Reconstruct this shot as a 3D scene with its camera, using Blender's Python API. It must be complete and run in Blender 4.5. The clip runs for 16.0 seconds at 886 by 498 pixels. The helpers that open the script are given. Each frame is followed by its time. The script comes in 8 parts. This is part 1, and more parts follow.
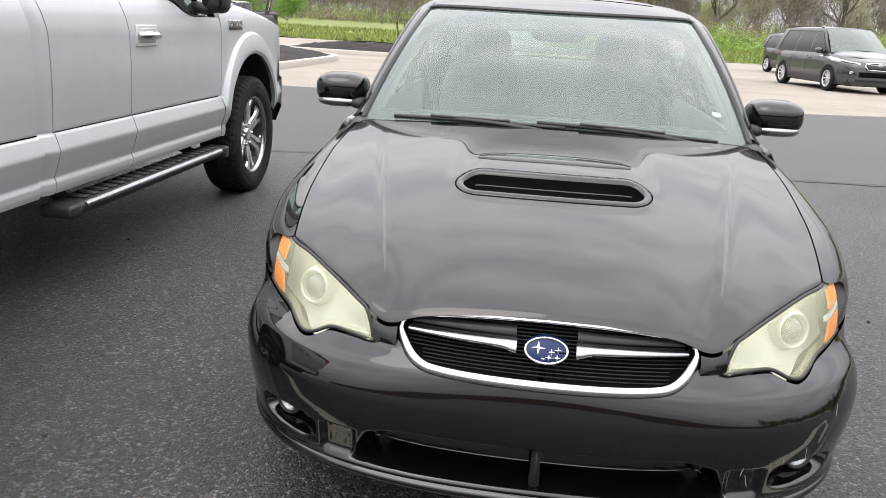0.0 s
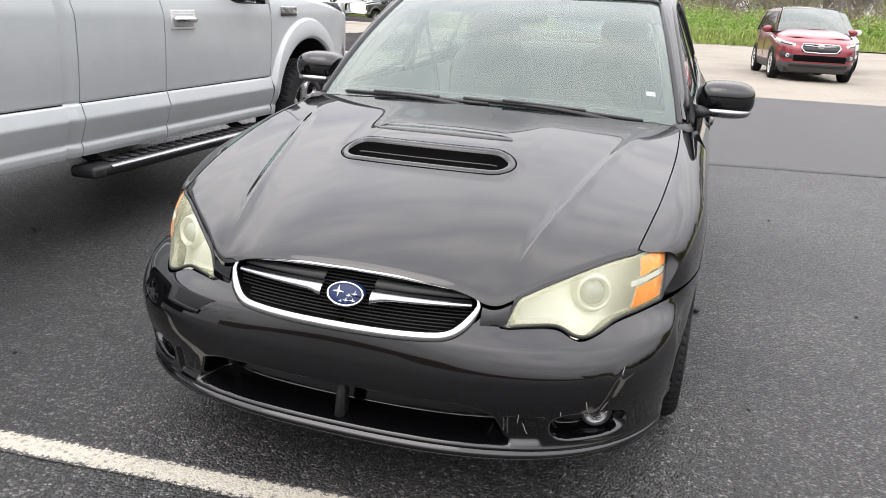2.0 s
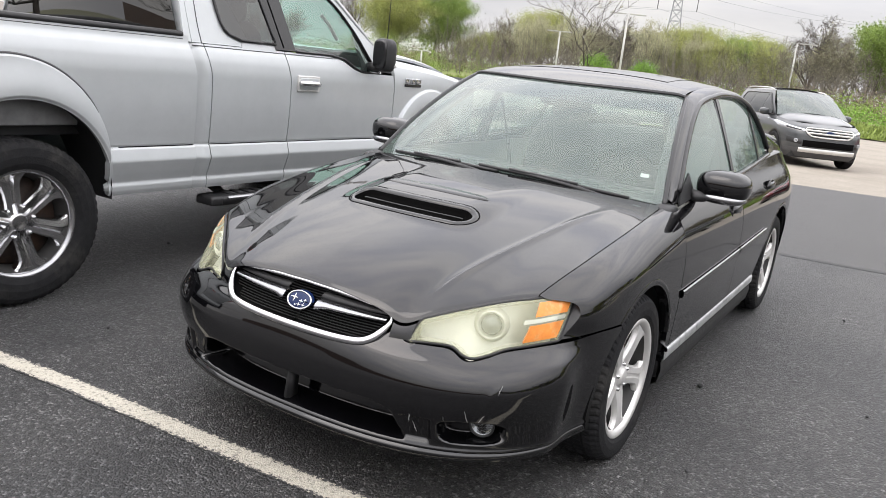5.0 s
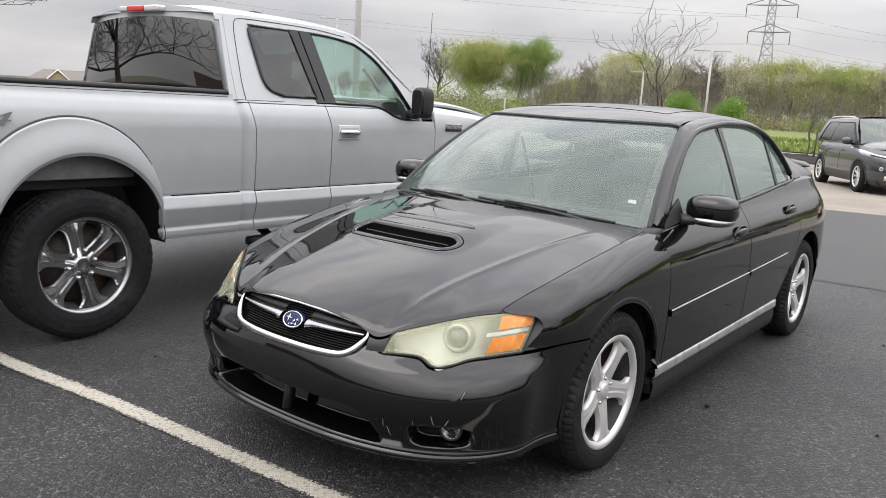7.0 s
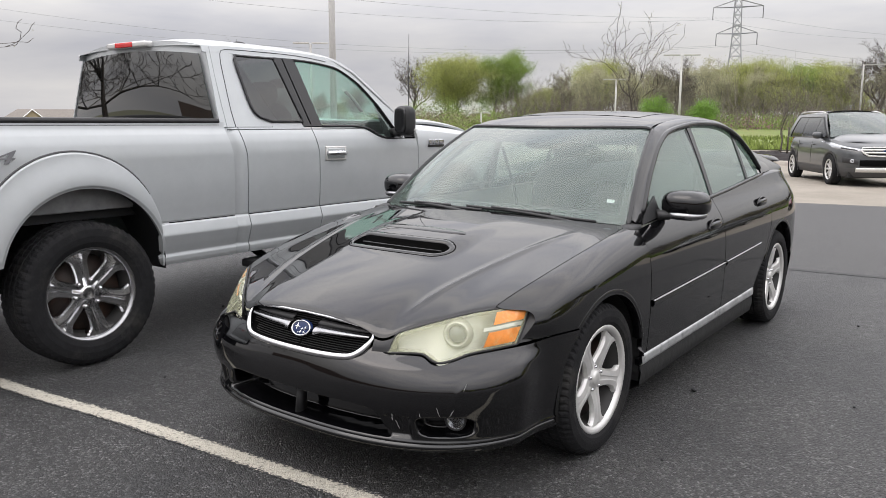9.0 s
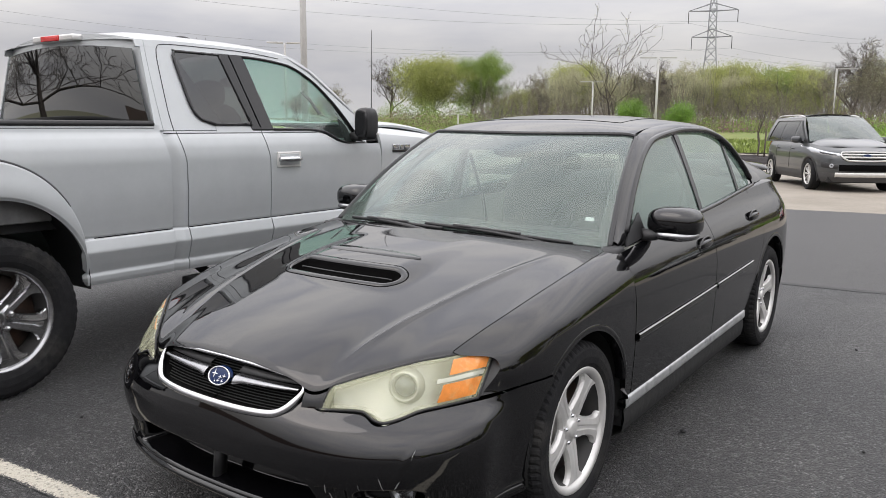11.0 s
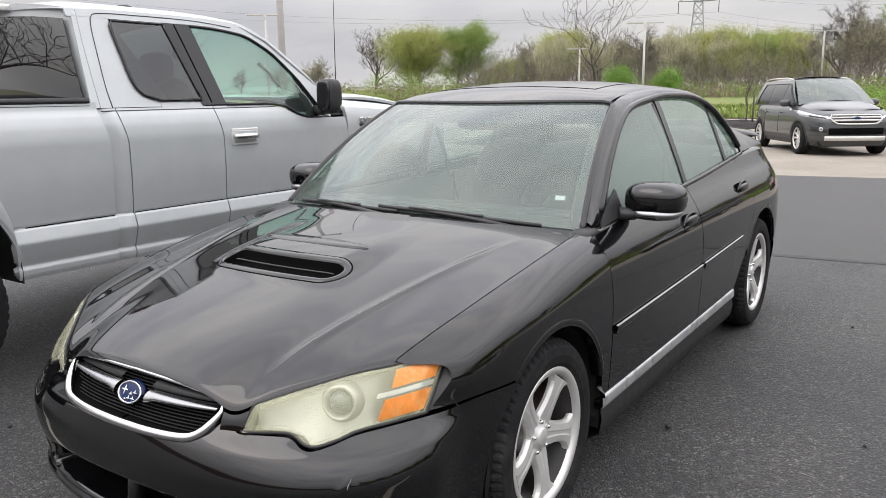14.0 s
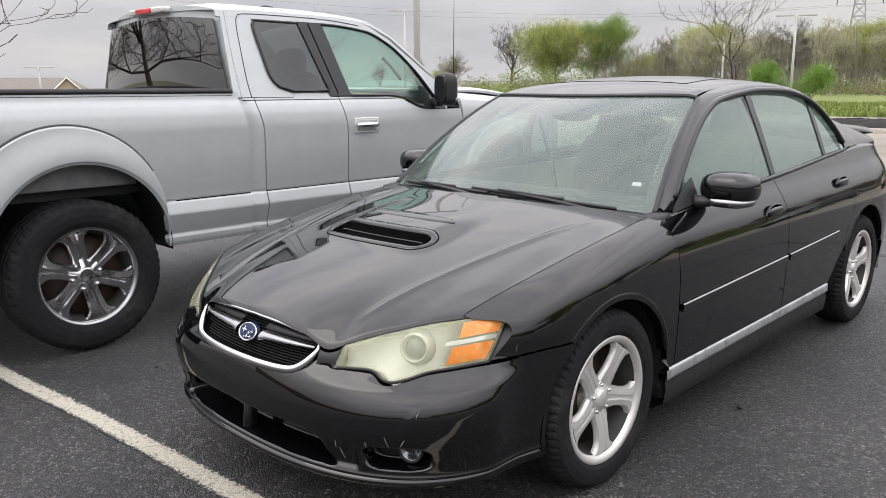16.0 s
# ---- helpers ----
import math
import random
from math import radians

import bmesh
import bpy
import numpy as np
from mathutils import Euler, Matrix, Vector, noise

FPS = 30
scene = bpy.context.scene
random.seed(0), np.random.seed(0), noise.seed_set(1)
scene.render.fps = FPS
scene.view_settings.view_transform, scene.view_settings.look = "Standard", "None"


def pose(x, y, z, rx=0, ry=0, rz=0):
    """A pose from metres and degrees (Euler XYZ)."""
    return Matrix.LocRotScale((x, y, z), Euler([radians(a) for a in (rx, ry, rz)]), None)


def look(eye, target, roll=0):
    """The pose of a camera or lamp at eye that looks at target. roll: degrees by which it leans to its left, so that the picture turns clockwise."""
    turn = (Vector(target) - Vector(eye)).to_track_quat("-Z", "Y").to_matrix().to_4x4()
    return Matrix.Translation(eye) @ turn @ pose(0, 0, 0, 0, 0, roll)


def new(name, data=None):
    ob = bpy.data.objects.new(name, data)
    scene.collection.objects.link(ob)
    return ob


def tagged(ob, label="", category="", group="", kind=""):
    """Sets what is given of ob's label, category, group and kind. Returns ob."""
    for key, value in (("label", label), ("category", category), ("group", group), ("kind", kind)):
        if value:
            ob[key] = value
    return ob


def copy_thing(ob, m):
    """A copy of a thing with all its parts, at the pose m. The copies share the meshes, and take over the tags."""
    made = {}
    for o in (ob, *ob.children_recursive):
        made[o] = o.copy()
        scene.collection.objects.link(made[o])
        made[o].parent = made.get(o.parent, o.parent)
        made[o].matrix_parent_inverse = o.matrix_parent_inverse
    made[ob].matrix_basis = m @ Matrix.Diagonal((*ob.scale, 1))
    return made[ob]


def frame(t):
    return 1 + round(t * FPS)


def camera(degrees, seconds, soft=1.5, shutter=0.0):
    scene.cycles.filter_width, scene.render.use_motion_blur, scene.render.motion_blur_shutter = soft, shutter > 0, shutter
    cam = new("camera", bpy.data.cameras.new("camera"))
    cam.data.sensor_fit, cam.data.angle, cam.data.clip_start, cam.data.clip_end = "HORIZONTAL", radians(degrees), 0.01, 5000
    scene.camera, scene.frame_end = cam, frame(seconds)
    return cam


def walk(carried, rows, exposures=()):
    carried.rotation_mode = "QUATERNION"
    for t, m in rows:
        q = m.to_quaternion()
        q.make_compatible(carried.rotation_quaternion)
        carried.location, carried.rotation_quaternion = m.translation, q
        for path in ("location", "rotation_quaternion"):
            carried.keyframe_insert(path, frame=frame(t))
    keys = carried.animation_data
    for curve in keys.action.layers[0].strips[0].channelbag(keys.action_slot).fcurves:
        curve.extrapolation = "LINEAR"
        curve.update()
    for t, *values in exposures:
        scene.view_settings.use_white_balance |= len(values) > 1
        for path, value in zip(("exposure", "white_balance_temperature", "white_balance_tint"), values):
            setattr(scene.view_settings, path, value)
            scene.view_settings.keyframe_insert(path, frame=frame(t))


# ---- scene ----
cam = camera(58.6, 16.0, soft=0.75)
PATH = [
    (0, (-0.076, -2.592, 1.312), (-0.273, -0.684, 0.744), 3.3),
    (0.5, (0.161, -2.731, 1.291), (-0.208, -0.853, 0.713), 5.9),
    (1, (0.395, -2.762, 1.318), (-0.056, -0.904, 0.733), 6.3),
    (1.5, (0.626, -2.65, 1.301), (0.112, -0.813, 0.701), 5.8),
    (2, (0.777, -2.63, 1.321), (0.22, -0.808, 0.714), 2.9),
    (2.5, (0.951, -2.704, 1.313), (0.232, -0.927, 0.742), 3.3),
    (3, (1.13, -2.719, 1.345), (0.268, -0.995, 0.811), 4.3),
    (3.5, (1.338, -2.583, 1.317), (0.398, -0.895, 0.798), 7.8),
    (3.7, (1.394, -2.551, 1.332), (0.449, -0.866, 0.812), 7.4),
    (5.8, (1.786, -2.883, 1.407), (0.72, -1.246, 0.977), 5.3),
    (6, (1.836, -2.852, 1.401), (0.739, -1.235, 0.976), 5.0),
    (6.5, (2.006, -2.775, 1.395), (0.823, -1.213, 0.994), 4.2),
    (7, (2.127, -2.768, 1.413), (0.915, -1.222, 1.039), 3.3),
    (7.5, (2.181, -2.876, 1.413), (0.961, -1.332, 1.056), 2.0),
    (8, (2.215, -2.97, 1.415), (0.993, -1.426, 1.066), 0.9),
    (8.5, (2.242, -3.0, 1.416), (1.021, -1.453, 1.075), -0.1),
    (9, (2.229, -2.958, 1.404), (1.042, -1.383, 1.073), 0.1),
    (9.5, (2.199, -2.81, 1.407), (1.03, -1.22, 1.082), 0.2),
    (9.7, (2.193, -2.743, 1.418), (1.029, -1.149, 1.092), 0.3),
    (11.8, (1.872, -2.399, 1.418), (0.783, -0.754, 1.089), 0.3),
    (12, (1.857, -2.373, 1.408), (0.792, -0.713, 1.076), 0.3),
    (12.5, (1.849, -2.332, 1.405), (0.794, -0.67, 1.055), 0.1),
    (13, (1.84, -2.307, 1.408), (0.797, -0.641, 1.04), -0.2),
    (13.5, (1.844, -2.289, 1.414), (0.802, -0.626, 1.027), -0.2),
    (14, (1.907, -2.127, 1.411), (0.792, -0.515, 1.013), -0.8),
    (14.5, (1.98, -1.974, 1.398), (0.777, -0.434, 0.975), -1.4),
    (15, (2.047, -2.021, 1.398), (0.791, -0.527, 0.961), -2.0),
    (15.5, (2.18, -2.224, 1.397), (0.826, -0.81, 0.986), -1.3),
    (16, (2.251, -2.281, 1.404), (0.885, -0.879, 0.996), -0.4),
]
walk(cam, [(t, look(eye, target, roll)) for t, eye, target, roll in PATH],
     exposures=[(t, stops - 0.16, 6550, 13) for t, stops in ((0, 0.50), (1.0, 0.54), (1.5, 0.49), (2.5, 0.56), (3.5, 0.42), (6.0, 0.30), (7.0, 0.12), (9.0, 0.04), (12.0, -0.05), (13.5, 0.05), (15.0, 0.22), (15.5, 0.12), (16.0, 0.09))])

# ---- light ----
world = bpy.data.worlds.new("overcast_sky")
scene.world = world
world.use_nodes = True
wn = world.node_tree.nodes
wl = world.node_tree.links
sky = wn.new("ShaderNodeTexSky")
sky.sky_type, sky.sun_disc = "NISHITA", False
sky.sun_elevation, sky.sun_rotation = radians(48), radians(200)
sky.air_density, sky.dust_density, sky.ozone_density = 1.0, 3.0, 1.0
# a closed cloud deck: soft grey banks over the sky light
wcoord = wn.new("ShaderNodeTexCoord")
wmap = wn.new("ShaderNodeMapping")
wmap.inputs["Scale"].default_value = (1.0, 1.0, 4.5)
wnoise = wn.new("ShaderNodeTexNoise")
wnoise.inputs["Scale"].default_value = 2.3
wnoise.inputs["Detail"].default_value = 6.0
wnoise.inputs["Roughness"].default_value = 0.55
wramp = wn.new("ShaderNodeValToRGB")
wramp.color_ramp.elements[0].position, wramp.color_ramp.elements[0].color = 0.34, (0.60, 0.615, 0.66, 1)
wramp.color_ramp.elements[1].position, wramp.color_ramp.elements[1].color = 0.64, (0.86, 0.855, 0.835, 1)
wmix = wn.new("ShaderNodeMixRGB")
wmix.inputs["Fac"].default_value = 0.93
wbg = wn["Background"]
wbg.inputs["Strength"].default_value = 1.05
wsc = wn.new("ShaderNodeMixRGB")
wsc.blend_type = "MULTIPLY"
wsc.inputs["Fac"].default_value = 1.0
wsc.inputs["Color2"].default_value = (0.1, 0.1, 0.1, 1)
wl.new(wcoord.outputs["Generated"], wmap.inputs["Vector"])
wl.new(wmap.outputs["Vector"], wnoise.inputs["Vector"])
wl.new(wnoise.outputs["Fac"], wramp.inputs["Fac"])
wl.new(sky.outputs["Color"], wsc.inputs["Color1"])
wl.new(wsc.outputs["Color"], wmix.inputs["Color1"])
wl.new(wramp.outputs["Color"], wmix.inputs["Color2"])
# an overcast sky is about three times as bright overhead as at the horizon
wsep = wn.new("ShaderNodeSeparateXYZ")
wl.new(wcoord.outputs["Generated"], wsep.inputs[0])
wup = wn.new("ShaderNodeMapRange")
wup.inputs[1].default_value, wup.inputs[2].default_value, wup.inputs[3].default_value, wup.inputs[4].default_value = 0.08, 0.62, 0.90, 3.4
wl.new(wsep.outputs["Z"], wup.inputs[0])
wdeck = wn.new("ShaderNodeVectorMath")
wdeck.operation = "SCALE"
wl.new(wmix.outputs["Color"], wdeck.inputs[0])
wl.new(wup.outputs[0], wdeck.inputs["Scale"])
wl.new(wdeck.outputs[0], wbg.inputs["Color"])
sun = new("sun", bpy.data.lights.new("sun", "SUN"))
sun.data.energy, sun.data.angle, sun.data.color = 0.5, radians(35), (1.0, 0.96, 0.9)
sun.matrix_world = look((-6, -10, 18), (0, 0, 0))


# ---- materials ----
def material(name, colour, rough=0.5, metal=0.0, coat=0.0, spec=0.5, noise_scale=0.0, vary=0.0, bump=0.0, bump_scale=80.0, rough_vary=0.0,
             trans=0.0, alpha=1.0, ior=1.5, per_object=0.0, per_island=0.0, second=None, second_scale=3.0, second_at=0.55, coat_rough=0.03, coat_ior=1.5):
    """A principled material with two scales of variation and fine relief."""
    m = bpy.data.materials.new(name)
    m.use_nodes = True
    n, l = m.node_tree.nodes, m.node_tree.links
    b = n["Principled BSDF"]
    b.inputs["Base Color"].default_value = (*colour, 1)
    b.inputs["Roughness"].default_value = rough
    b.inputs["Metallic"].default_value = metal
    b.inputs["Coat Weight"].default_value = coat
    b.inputs["Coat Roughness"].default_value = coat_rough
    b.inputs["Coat IOR"].default_value = coat_ior
    b.inputs["Specular IOR Level"].default_value = spec
    b.inputs["Transmission Weight"].default_value = trans
    b.inputs["Alpha"].default_value = alpha
    b.inputs["IOR"].default_value = ior
    co = n.new("ShaderNodeTexCoord")
    out = None
    if noise_scale or second or per_object or per_island:
        base = n.new("ShaderNodeRGB")
        base.outputs[0].default_value = (*colour, 1)
        out = base.outputs[0]
    if second:
        t2 = n.new("ShaderNodeTexNoise")
        t2.inputs["Scale"].default_value, t2.inputs["Detail"].default_value, t2.inputs["Roughness"].default_value = second_scale, 6, 0.65
        l.new(co.outputs["Object"], t2.inputs["Vector"])
        r2 = n.new("ShaderNodeMapRange")
        r2.inputs[1].default_value, r2.inputs[2].default_value = second_at - 0.08, second_at + 0.12
        l.new(t2.outputs["Fac"], r2.inputs[0])
        mx = n.new("ShaderNodeMixRGB")
        mx.inputs["Color2"].default_value = (*second, 1)
        l.new(r2.outputs[0], mx.inputs["Fac"])
        l.new(out, mx.inputs["Color1"])
        out = mx.outputs["Color"]
    if noise_scale:
        t = n.new("ShaderNodeTexNoise")
        t.inputs["Scale"].default_value, t.inputs["Detail"].default_value, t.inputs["Roughness"].default_value = noise_scale, 8, 0.7
        l.new(co.outputs["Object"], t.inputs["Vector"])
        r = n.new("ShaderNodeMapRange")
        r.inputs[1].default_value, r.inputs[2].default_value, r.inputs[3].default_value, r.inputs[4].default_value = 0.25, 0.75, 1 - vary, 1 + vary
        l.new(t.outputs["Fac"], r.inputs[0])
        mul = n.new("ShaderNodeVectorMath")
        mul.operation = "SCALE"
        l.new(out, mul.inputs[0])
        l.new(r.outputs[0], mul.inputs["Scale"])
        out = mul.outputs[0]
        if rough_vary:
            rr = n.new("ShaderNodeMapRange")
            rr.inputs[1].default_value, rr.inputs[2].default_value = 0.3, 0.7
            rr.inputs[3].default_value, rr.inputs[4].default_value = rough - rough_vary, rough + rough_vary
            l.new(t.outputs["Fac"], rr.inputs[0])
            l.new(rr.outputs[0], b.inputs["Roughness"])
    if per_object or per_island:
        if per_object:
            src = n.new("ShaderNodeObjectInfo").outputs["Random"]
        else:
            src = n.new("ShaderNodeNewGeometry").outputs["Random Per Island"]
        amount = per_object or per_island
        r = n.new("ShaderNodeMapRange")
        r.inputs[3].default_value, r.inputs[4].default_value = 1 - amount, 1 + amount
        l.new(src, r.inputs[0])
        mul = n.new("ShaderNodeVectorMath")
        mul.operation = "SCALE"
        l.new(out, mul.inputs[0])
        l.new(r.outputs[0], mul.inputs["Scale"])
        out = mul.outputs[0]
    if out is not None:
        l.new(out, b.inputs["Base Color"])
    if bump:
        t = n.new("ShaderNodeTexNoise")
        t.inputs["Scale"].default_value, t.inputs["Detail"].default_value = bump_scale, 5
        l.new(co.outputs["Object"], t.inputs["Vector"])
        bp = n.new("ShaderNodeBump")
        bp.inputs["Strength"].default_value, bp.inputs["Distance"].default_value = bump, 0.01
        l.new(t.outputs["Fac"], bp.inputs["Height"])
        l.new(bp.outputs["Normal"], b.inputs["Normal"])
    return m


def glass(name, tint, clear, rough=0.0, haze=(0.05, 0.06, 0.06), haze_amount=0.0, shine=1.0):
    """Car glass: a thin tinted pane, clear by that much, with real reflections, and a diffuse haze that paints in
    further reflected light.
    """
    m = bpy.data.materials.new(name)
    m.use_nodes = True
    n, l = m.node_tree.nodes, m.node_tree.links
    n.remove(n["Principled BSDF"])
    tr = n.new("ShaderNodeBsdfTransparent")
    tr.inputs["Color"].default_value = (*[c * clear for c in tint], 1)
    gl = n.new("ShaderNodeBsdfGlossy")
    gl.inputs["Roughness"].default_value = rough
    df = n.new("ShaderNodeBsdfDiffuse")
    df.inputs["Color"].default_value = (*haze, 1)
    lw = n.new("ShaderNodeLayerWeight")
    lw.inputs["Blend"].default_value = 0.5
    p5 = n.new("ShaderNodeMath")
    p5.operation = "POWER"
    p5.inputs[1].default_value = 4.2
    l.new(lw.outputs["Facing"], p5.inputs[0])
    boost = n.new("ShaderNodeMath")
    boost.operation = "MULTIPLY_ADD"
    boost.inputs[1].default_value, boost.inputs[2].default_value = 0.92 * shine, 0.085 * shine
    boost.use_clamp = True
    l.new(p5.outputs[0], boost.inputs[0])
    mx0, mx = n.new("ShaderNodeMixShader"), n.new("ShaderNodeMixShader")
    mx0.inputs["Fac"].default_value = haze_amount
    l.new(tr.outputs[0], mx0.inputs[1])
    l.new(df.outputs[0], mx0.inputs[2])
    l.new(boost.outputs[0], mx.inputs["Fac"])
    l.new(mx0.outputs[0], mx.inputs[1])
    l.new(gl.outputs[0], mx.inputs[2])
    l.new(mx.outputs[0], n["Material Output"].inputs["Surface"])
    return m


PAINT_BLACK = material("black_pearl_paint", (0.0022, 0.0022, 0.0027), 0.3, 0.0, 1.0, 0.0, noise_scale=5, vary=0.2, rough_vary=0.05, bump=0.02, bump_scale=9, coat_rough=0.035, coat_ior=1.63)
PAINT_SILVER = material("silver_paint", (0.46, 0.478, 0.485), 0.46, 0.35, 0.5, noise_scale=5, vary=0.05)
PAINT_GREY = material("dark_grey_paint", (0.038, 0.042, 0.045), 0.36, 0.15, 1.0, noise_scale=5, vary=0.1)
PAINT_RED = material("red_paint", (0.20, 0.012, 0.022), 0.3, 0.35, 1.0, noise_scale=5, vary=0.1)
PAINT_WHITE = material("white_paint", (0.75, 0.75, 0.74), 0.3, 0.0, 1.0, noise_scale=5, vary=0.05)
PAINT_DARK = material("black_paint", (0.02, 0.02, 0.022), 0.3, 0.2, 1.0, noise_scale=5, vary=0.1)
CHROME = material("chrome", (0.60, 0.60, 0.61), 0.10, 1.0, noise_scale=12, vary=0.06)
SATIN = material("satin_chrome", (0.36, 0.36, 0.37), 0.24, 1.0, noise_scale=12, vary=0.08)
SATIN_DARK = material("dull_trim_line", (0.40, 0.40, 0.41), 0.35, 0.8, noise_scale=14, vary=0.2)
SILL_METAL = material("scuffed_sill_metal", (0.52, 0.53, 0.53), 0.42, 0.7, noise_scale=9, vary=0.25, second=(0.12, 0.12, 0.12), second_scale=7, second_at=0.62)
WHEEL_CHROME = material("polished_wheel_alloy", (0.68, 0.68, 0.69), 0.19, 1.0, noise_scale=12, vary=0.15)
ALLOY = material("silver_alloy", (0.66, 0.65, 0.63), 0.46, 0.6, 0.3, noise_scale=9, vary=0.12)
# silver alloy of the rim barrels with the wheel's inner shade painted in
ALLOY_SHADED = material("shaded_alloy", (0.030, 0.029, 0.028), 0.6, 0.2, noise_scale=9, vary=0.15)
BRAKE = material("rusty_brake_disc", (0.035, 0.025, 0.021), 0.6, 0.3, noise_scale=14, vary=0.4, second=(0.075, 0.042, 0.028), second_scale=9)
RUBBER = material("tyre_rubber", (0.015, 0.015, 0.016), 0.78, spec=0.14, noise_scale=20, vary=0.3, bump=0.25, bump_scale=150, second=(0.030, 0.029, 0.027), second_scale=5, second_at=0.6)
PLASTIC = material("black_plastic", (0.017, 0.017, 0.018), 0.5, noise_scale=30, vary=0.2, bump=0.12, bump_scale=300)
PLASTIC_GREY = material("grey_plastic", (0.06, 0.06, 0.062), 0.55, noise_scale=30, vary=0.15, bump=0.15, bump_scale=300)
GLOSS_BLACK = material("gloss_black_trim", (0.012, 0.012, 0.013), 0.18, noise_scale=10, vary=0.1)
# near-black that carries the shade of openings and gaps in its colour
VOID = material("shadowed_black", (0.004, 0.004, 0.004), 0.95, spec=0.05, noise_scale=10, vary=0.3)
UNDER = material("underbody_black", (0.012, 0.012, 0.012), 0.85, noise_scale=15, vary=0.4, bump=0.3, bump_scale=30)
STEEL_GREY = material("dusty_grey_steel", (0.16, 0.16, 0.16), 0.6, 0.4, noise_scale=10, vary=0.3)
# pale haze colours stand in for reflected sky and light from opposite windows
WINDSCREEN = glass("green_windscreen_glass", (0.82, 0.93, 0.88), 0.80, haze=(0.34, 0.46, 0.40), haze_amount=0.165)
SIDE_GLASS = glass("green_side_glass", (0.78, 0.92, 0.86), 0.76, haze=(0.38, 0.54, 0.46), haze_amount=0.30)
TRUCK_GLASS = glass("pale_green_truck_glass", (0.74, 0.97, 0.88), 0.86, haze=(0.46, 0.56, 0.52), haze_amount=0.04)
SHADE = glass("blue_shade_band", (0.55, 0.60, 0.70), 0.30, haze=(0.05, 0.05, 0.065), haze_amount=0.80, shine=0.0)
SUV_GLASS = glass("far_car_glass", (0.72, 0.84, 0.80), 0.55, haze=(0.40, 0.48, 0.45), haze_amount=0.20)
PRIVACY = glass("dark_privacy_glass", (0.75, 0.8, 0.8), 0.12, shine=1.9)
PRIVACY_SIDE = glass("dark_privacy_side_glass", (0.72, 0.78, 0.78), 0.14, shine=1.1)
CLEAR = glass("clear_lens", (0.95, 0.97, 0.97), 0.95)
LENS_HAZE = material("yellowed_lens", (0.61, 0.62, 0.42), 0.34, 0, 0.5, noise_scale=14, vary=0.12, alpha=0.34, second=(0.64, 0.64, 0.48), second_scale=6)
LENS_INNER = material("lamp_reflector", (0.62, 0.63, 0.53), 0.34, 0.4, noise_scale=20, vary=0.1)
LENS_EYE = material("projector_glass", (0.11, 0.13, 0.12), 0.1, 0.2, 1.0)
AMBER = material("amber_lens", (0.80, 0.27, 0.05), 0.4, 0, 0.4, noise_scale=30, vary=0.2, second=(0.80, 0.42, 0.16), second_scale=26, second_at=0.6)
RED_LENS = material("red_lens", (0.6, 0.02, 0.02), 0.2, 0, 0.8, noise_scale=40, vary=0.1)
BLUE = material("blue_enamel", (0.004, 0.016, 0.070), 0.3, 0.0, 0.0, spec=0.3)
FABRIC = material("grey_seat_cloth", (0.10, 0.10, 0.105), 0.9, noise_scale=60, vary=0.2, bump=0.2, bump_scale=200)
TAN = material("light_grey_trim", (0.38, 0.38, 0.35), 0.8, noise_scale=40, vary=0.1)
PAPER = material("white_paper", (0.8, 0.8, 0.8), 0.7, noise_scale=60, vary=0.05)
SCUFF = material("bare_scratch", (0.42, 0.42, 0.42), 0.7, noise_scale=90, vary=0.3, alpha=0.5)
# faint pale film: the crease's highlight and its scuffing in one colour
SCUFF_HIGHLIGHT = material("scuff_and_highlight", (0.30, 0.30, 0.31), 0.55, noise_scale=40, vary=0.4, alpha=0.16)
DECAL_RED = material("red_decal", (0.45, 0.02, 0.03), 0.4, noise_scale=40, vary=0.1)
DECAL_GREY = material("grey_decal", (0.18, 0.18, 0.19), 0.4, noise_scale=40, vary=0.1)


# ---- building blocks ----
def link_mesh(name, verts, faces, mat, parent=None, label="", smooth=True):
    me = bpy.data.meshes.new(name)
    me.from_pydata([tuple(v) for v in verts], [], [tuple(f) for f in faces])
    me.materials.append(mat)
    if smooth:
        me.polygons.foreach_set("use_smooth", [True] * len(me.polygons))
    me.update()
    ob = new(name, me)
    ob.parent = parent
    if label:
        tagged(ob, label)
    return ob


def thing(name, m, label, category, group="", kind=""):
    ob = new(name)
    ob.empty_display_size = 0.2
    ob.matrix_world = m
    return tagged(ob, label, category, group, kind)


def part(name, bm, mat, parent, label="", smooth=True):
    """Links a bmesh as one mesh object under a thing or a part."""
    me = bpy.data.meshes.new(name)
    bm.to_mesh(me)
    bm.free()
    me.materials.append(mat)
    if smooth:
        me.polygons.foreach_set("use_smooth", [True] * len(me.polygons))
    ob = new(name, me)
    ob.parent = parent
    if label:
        tagged(ob, label)
    return ob


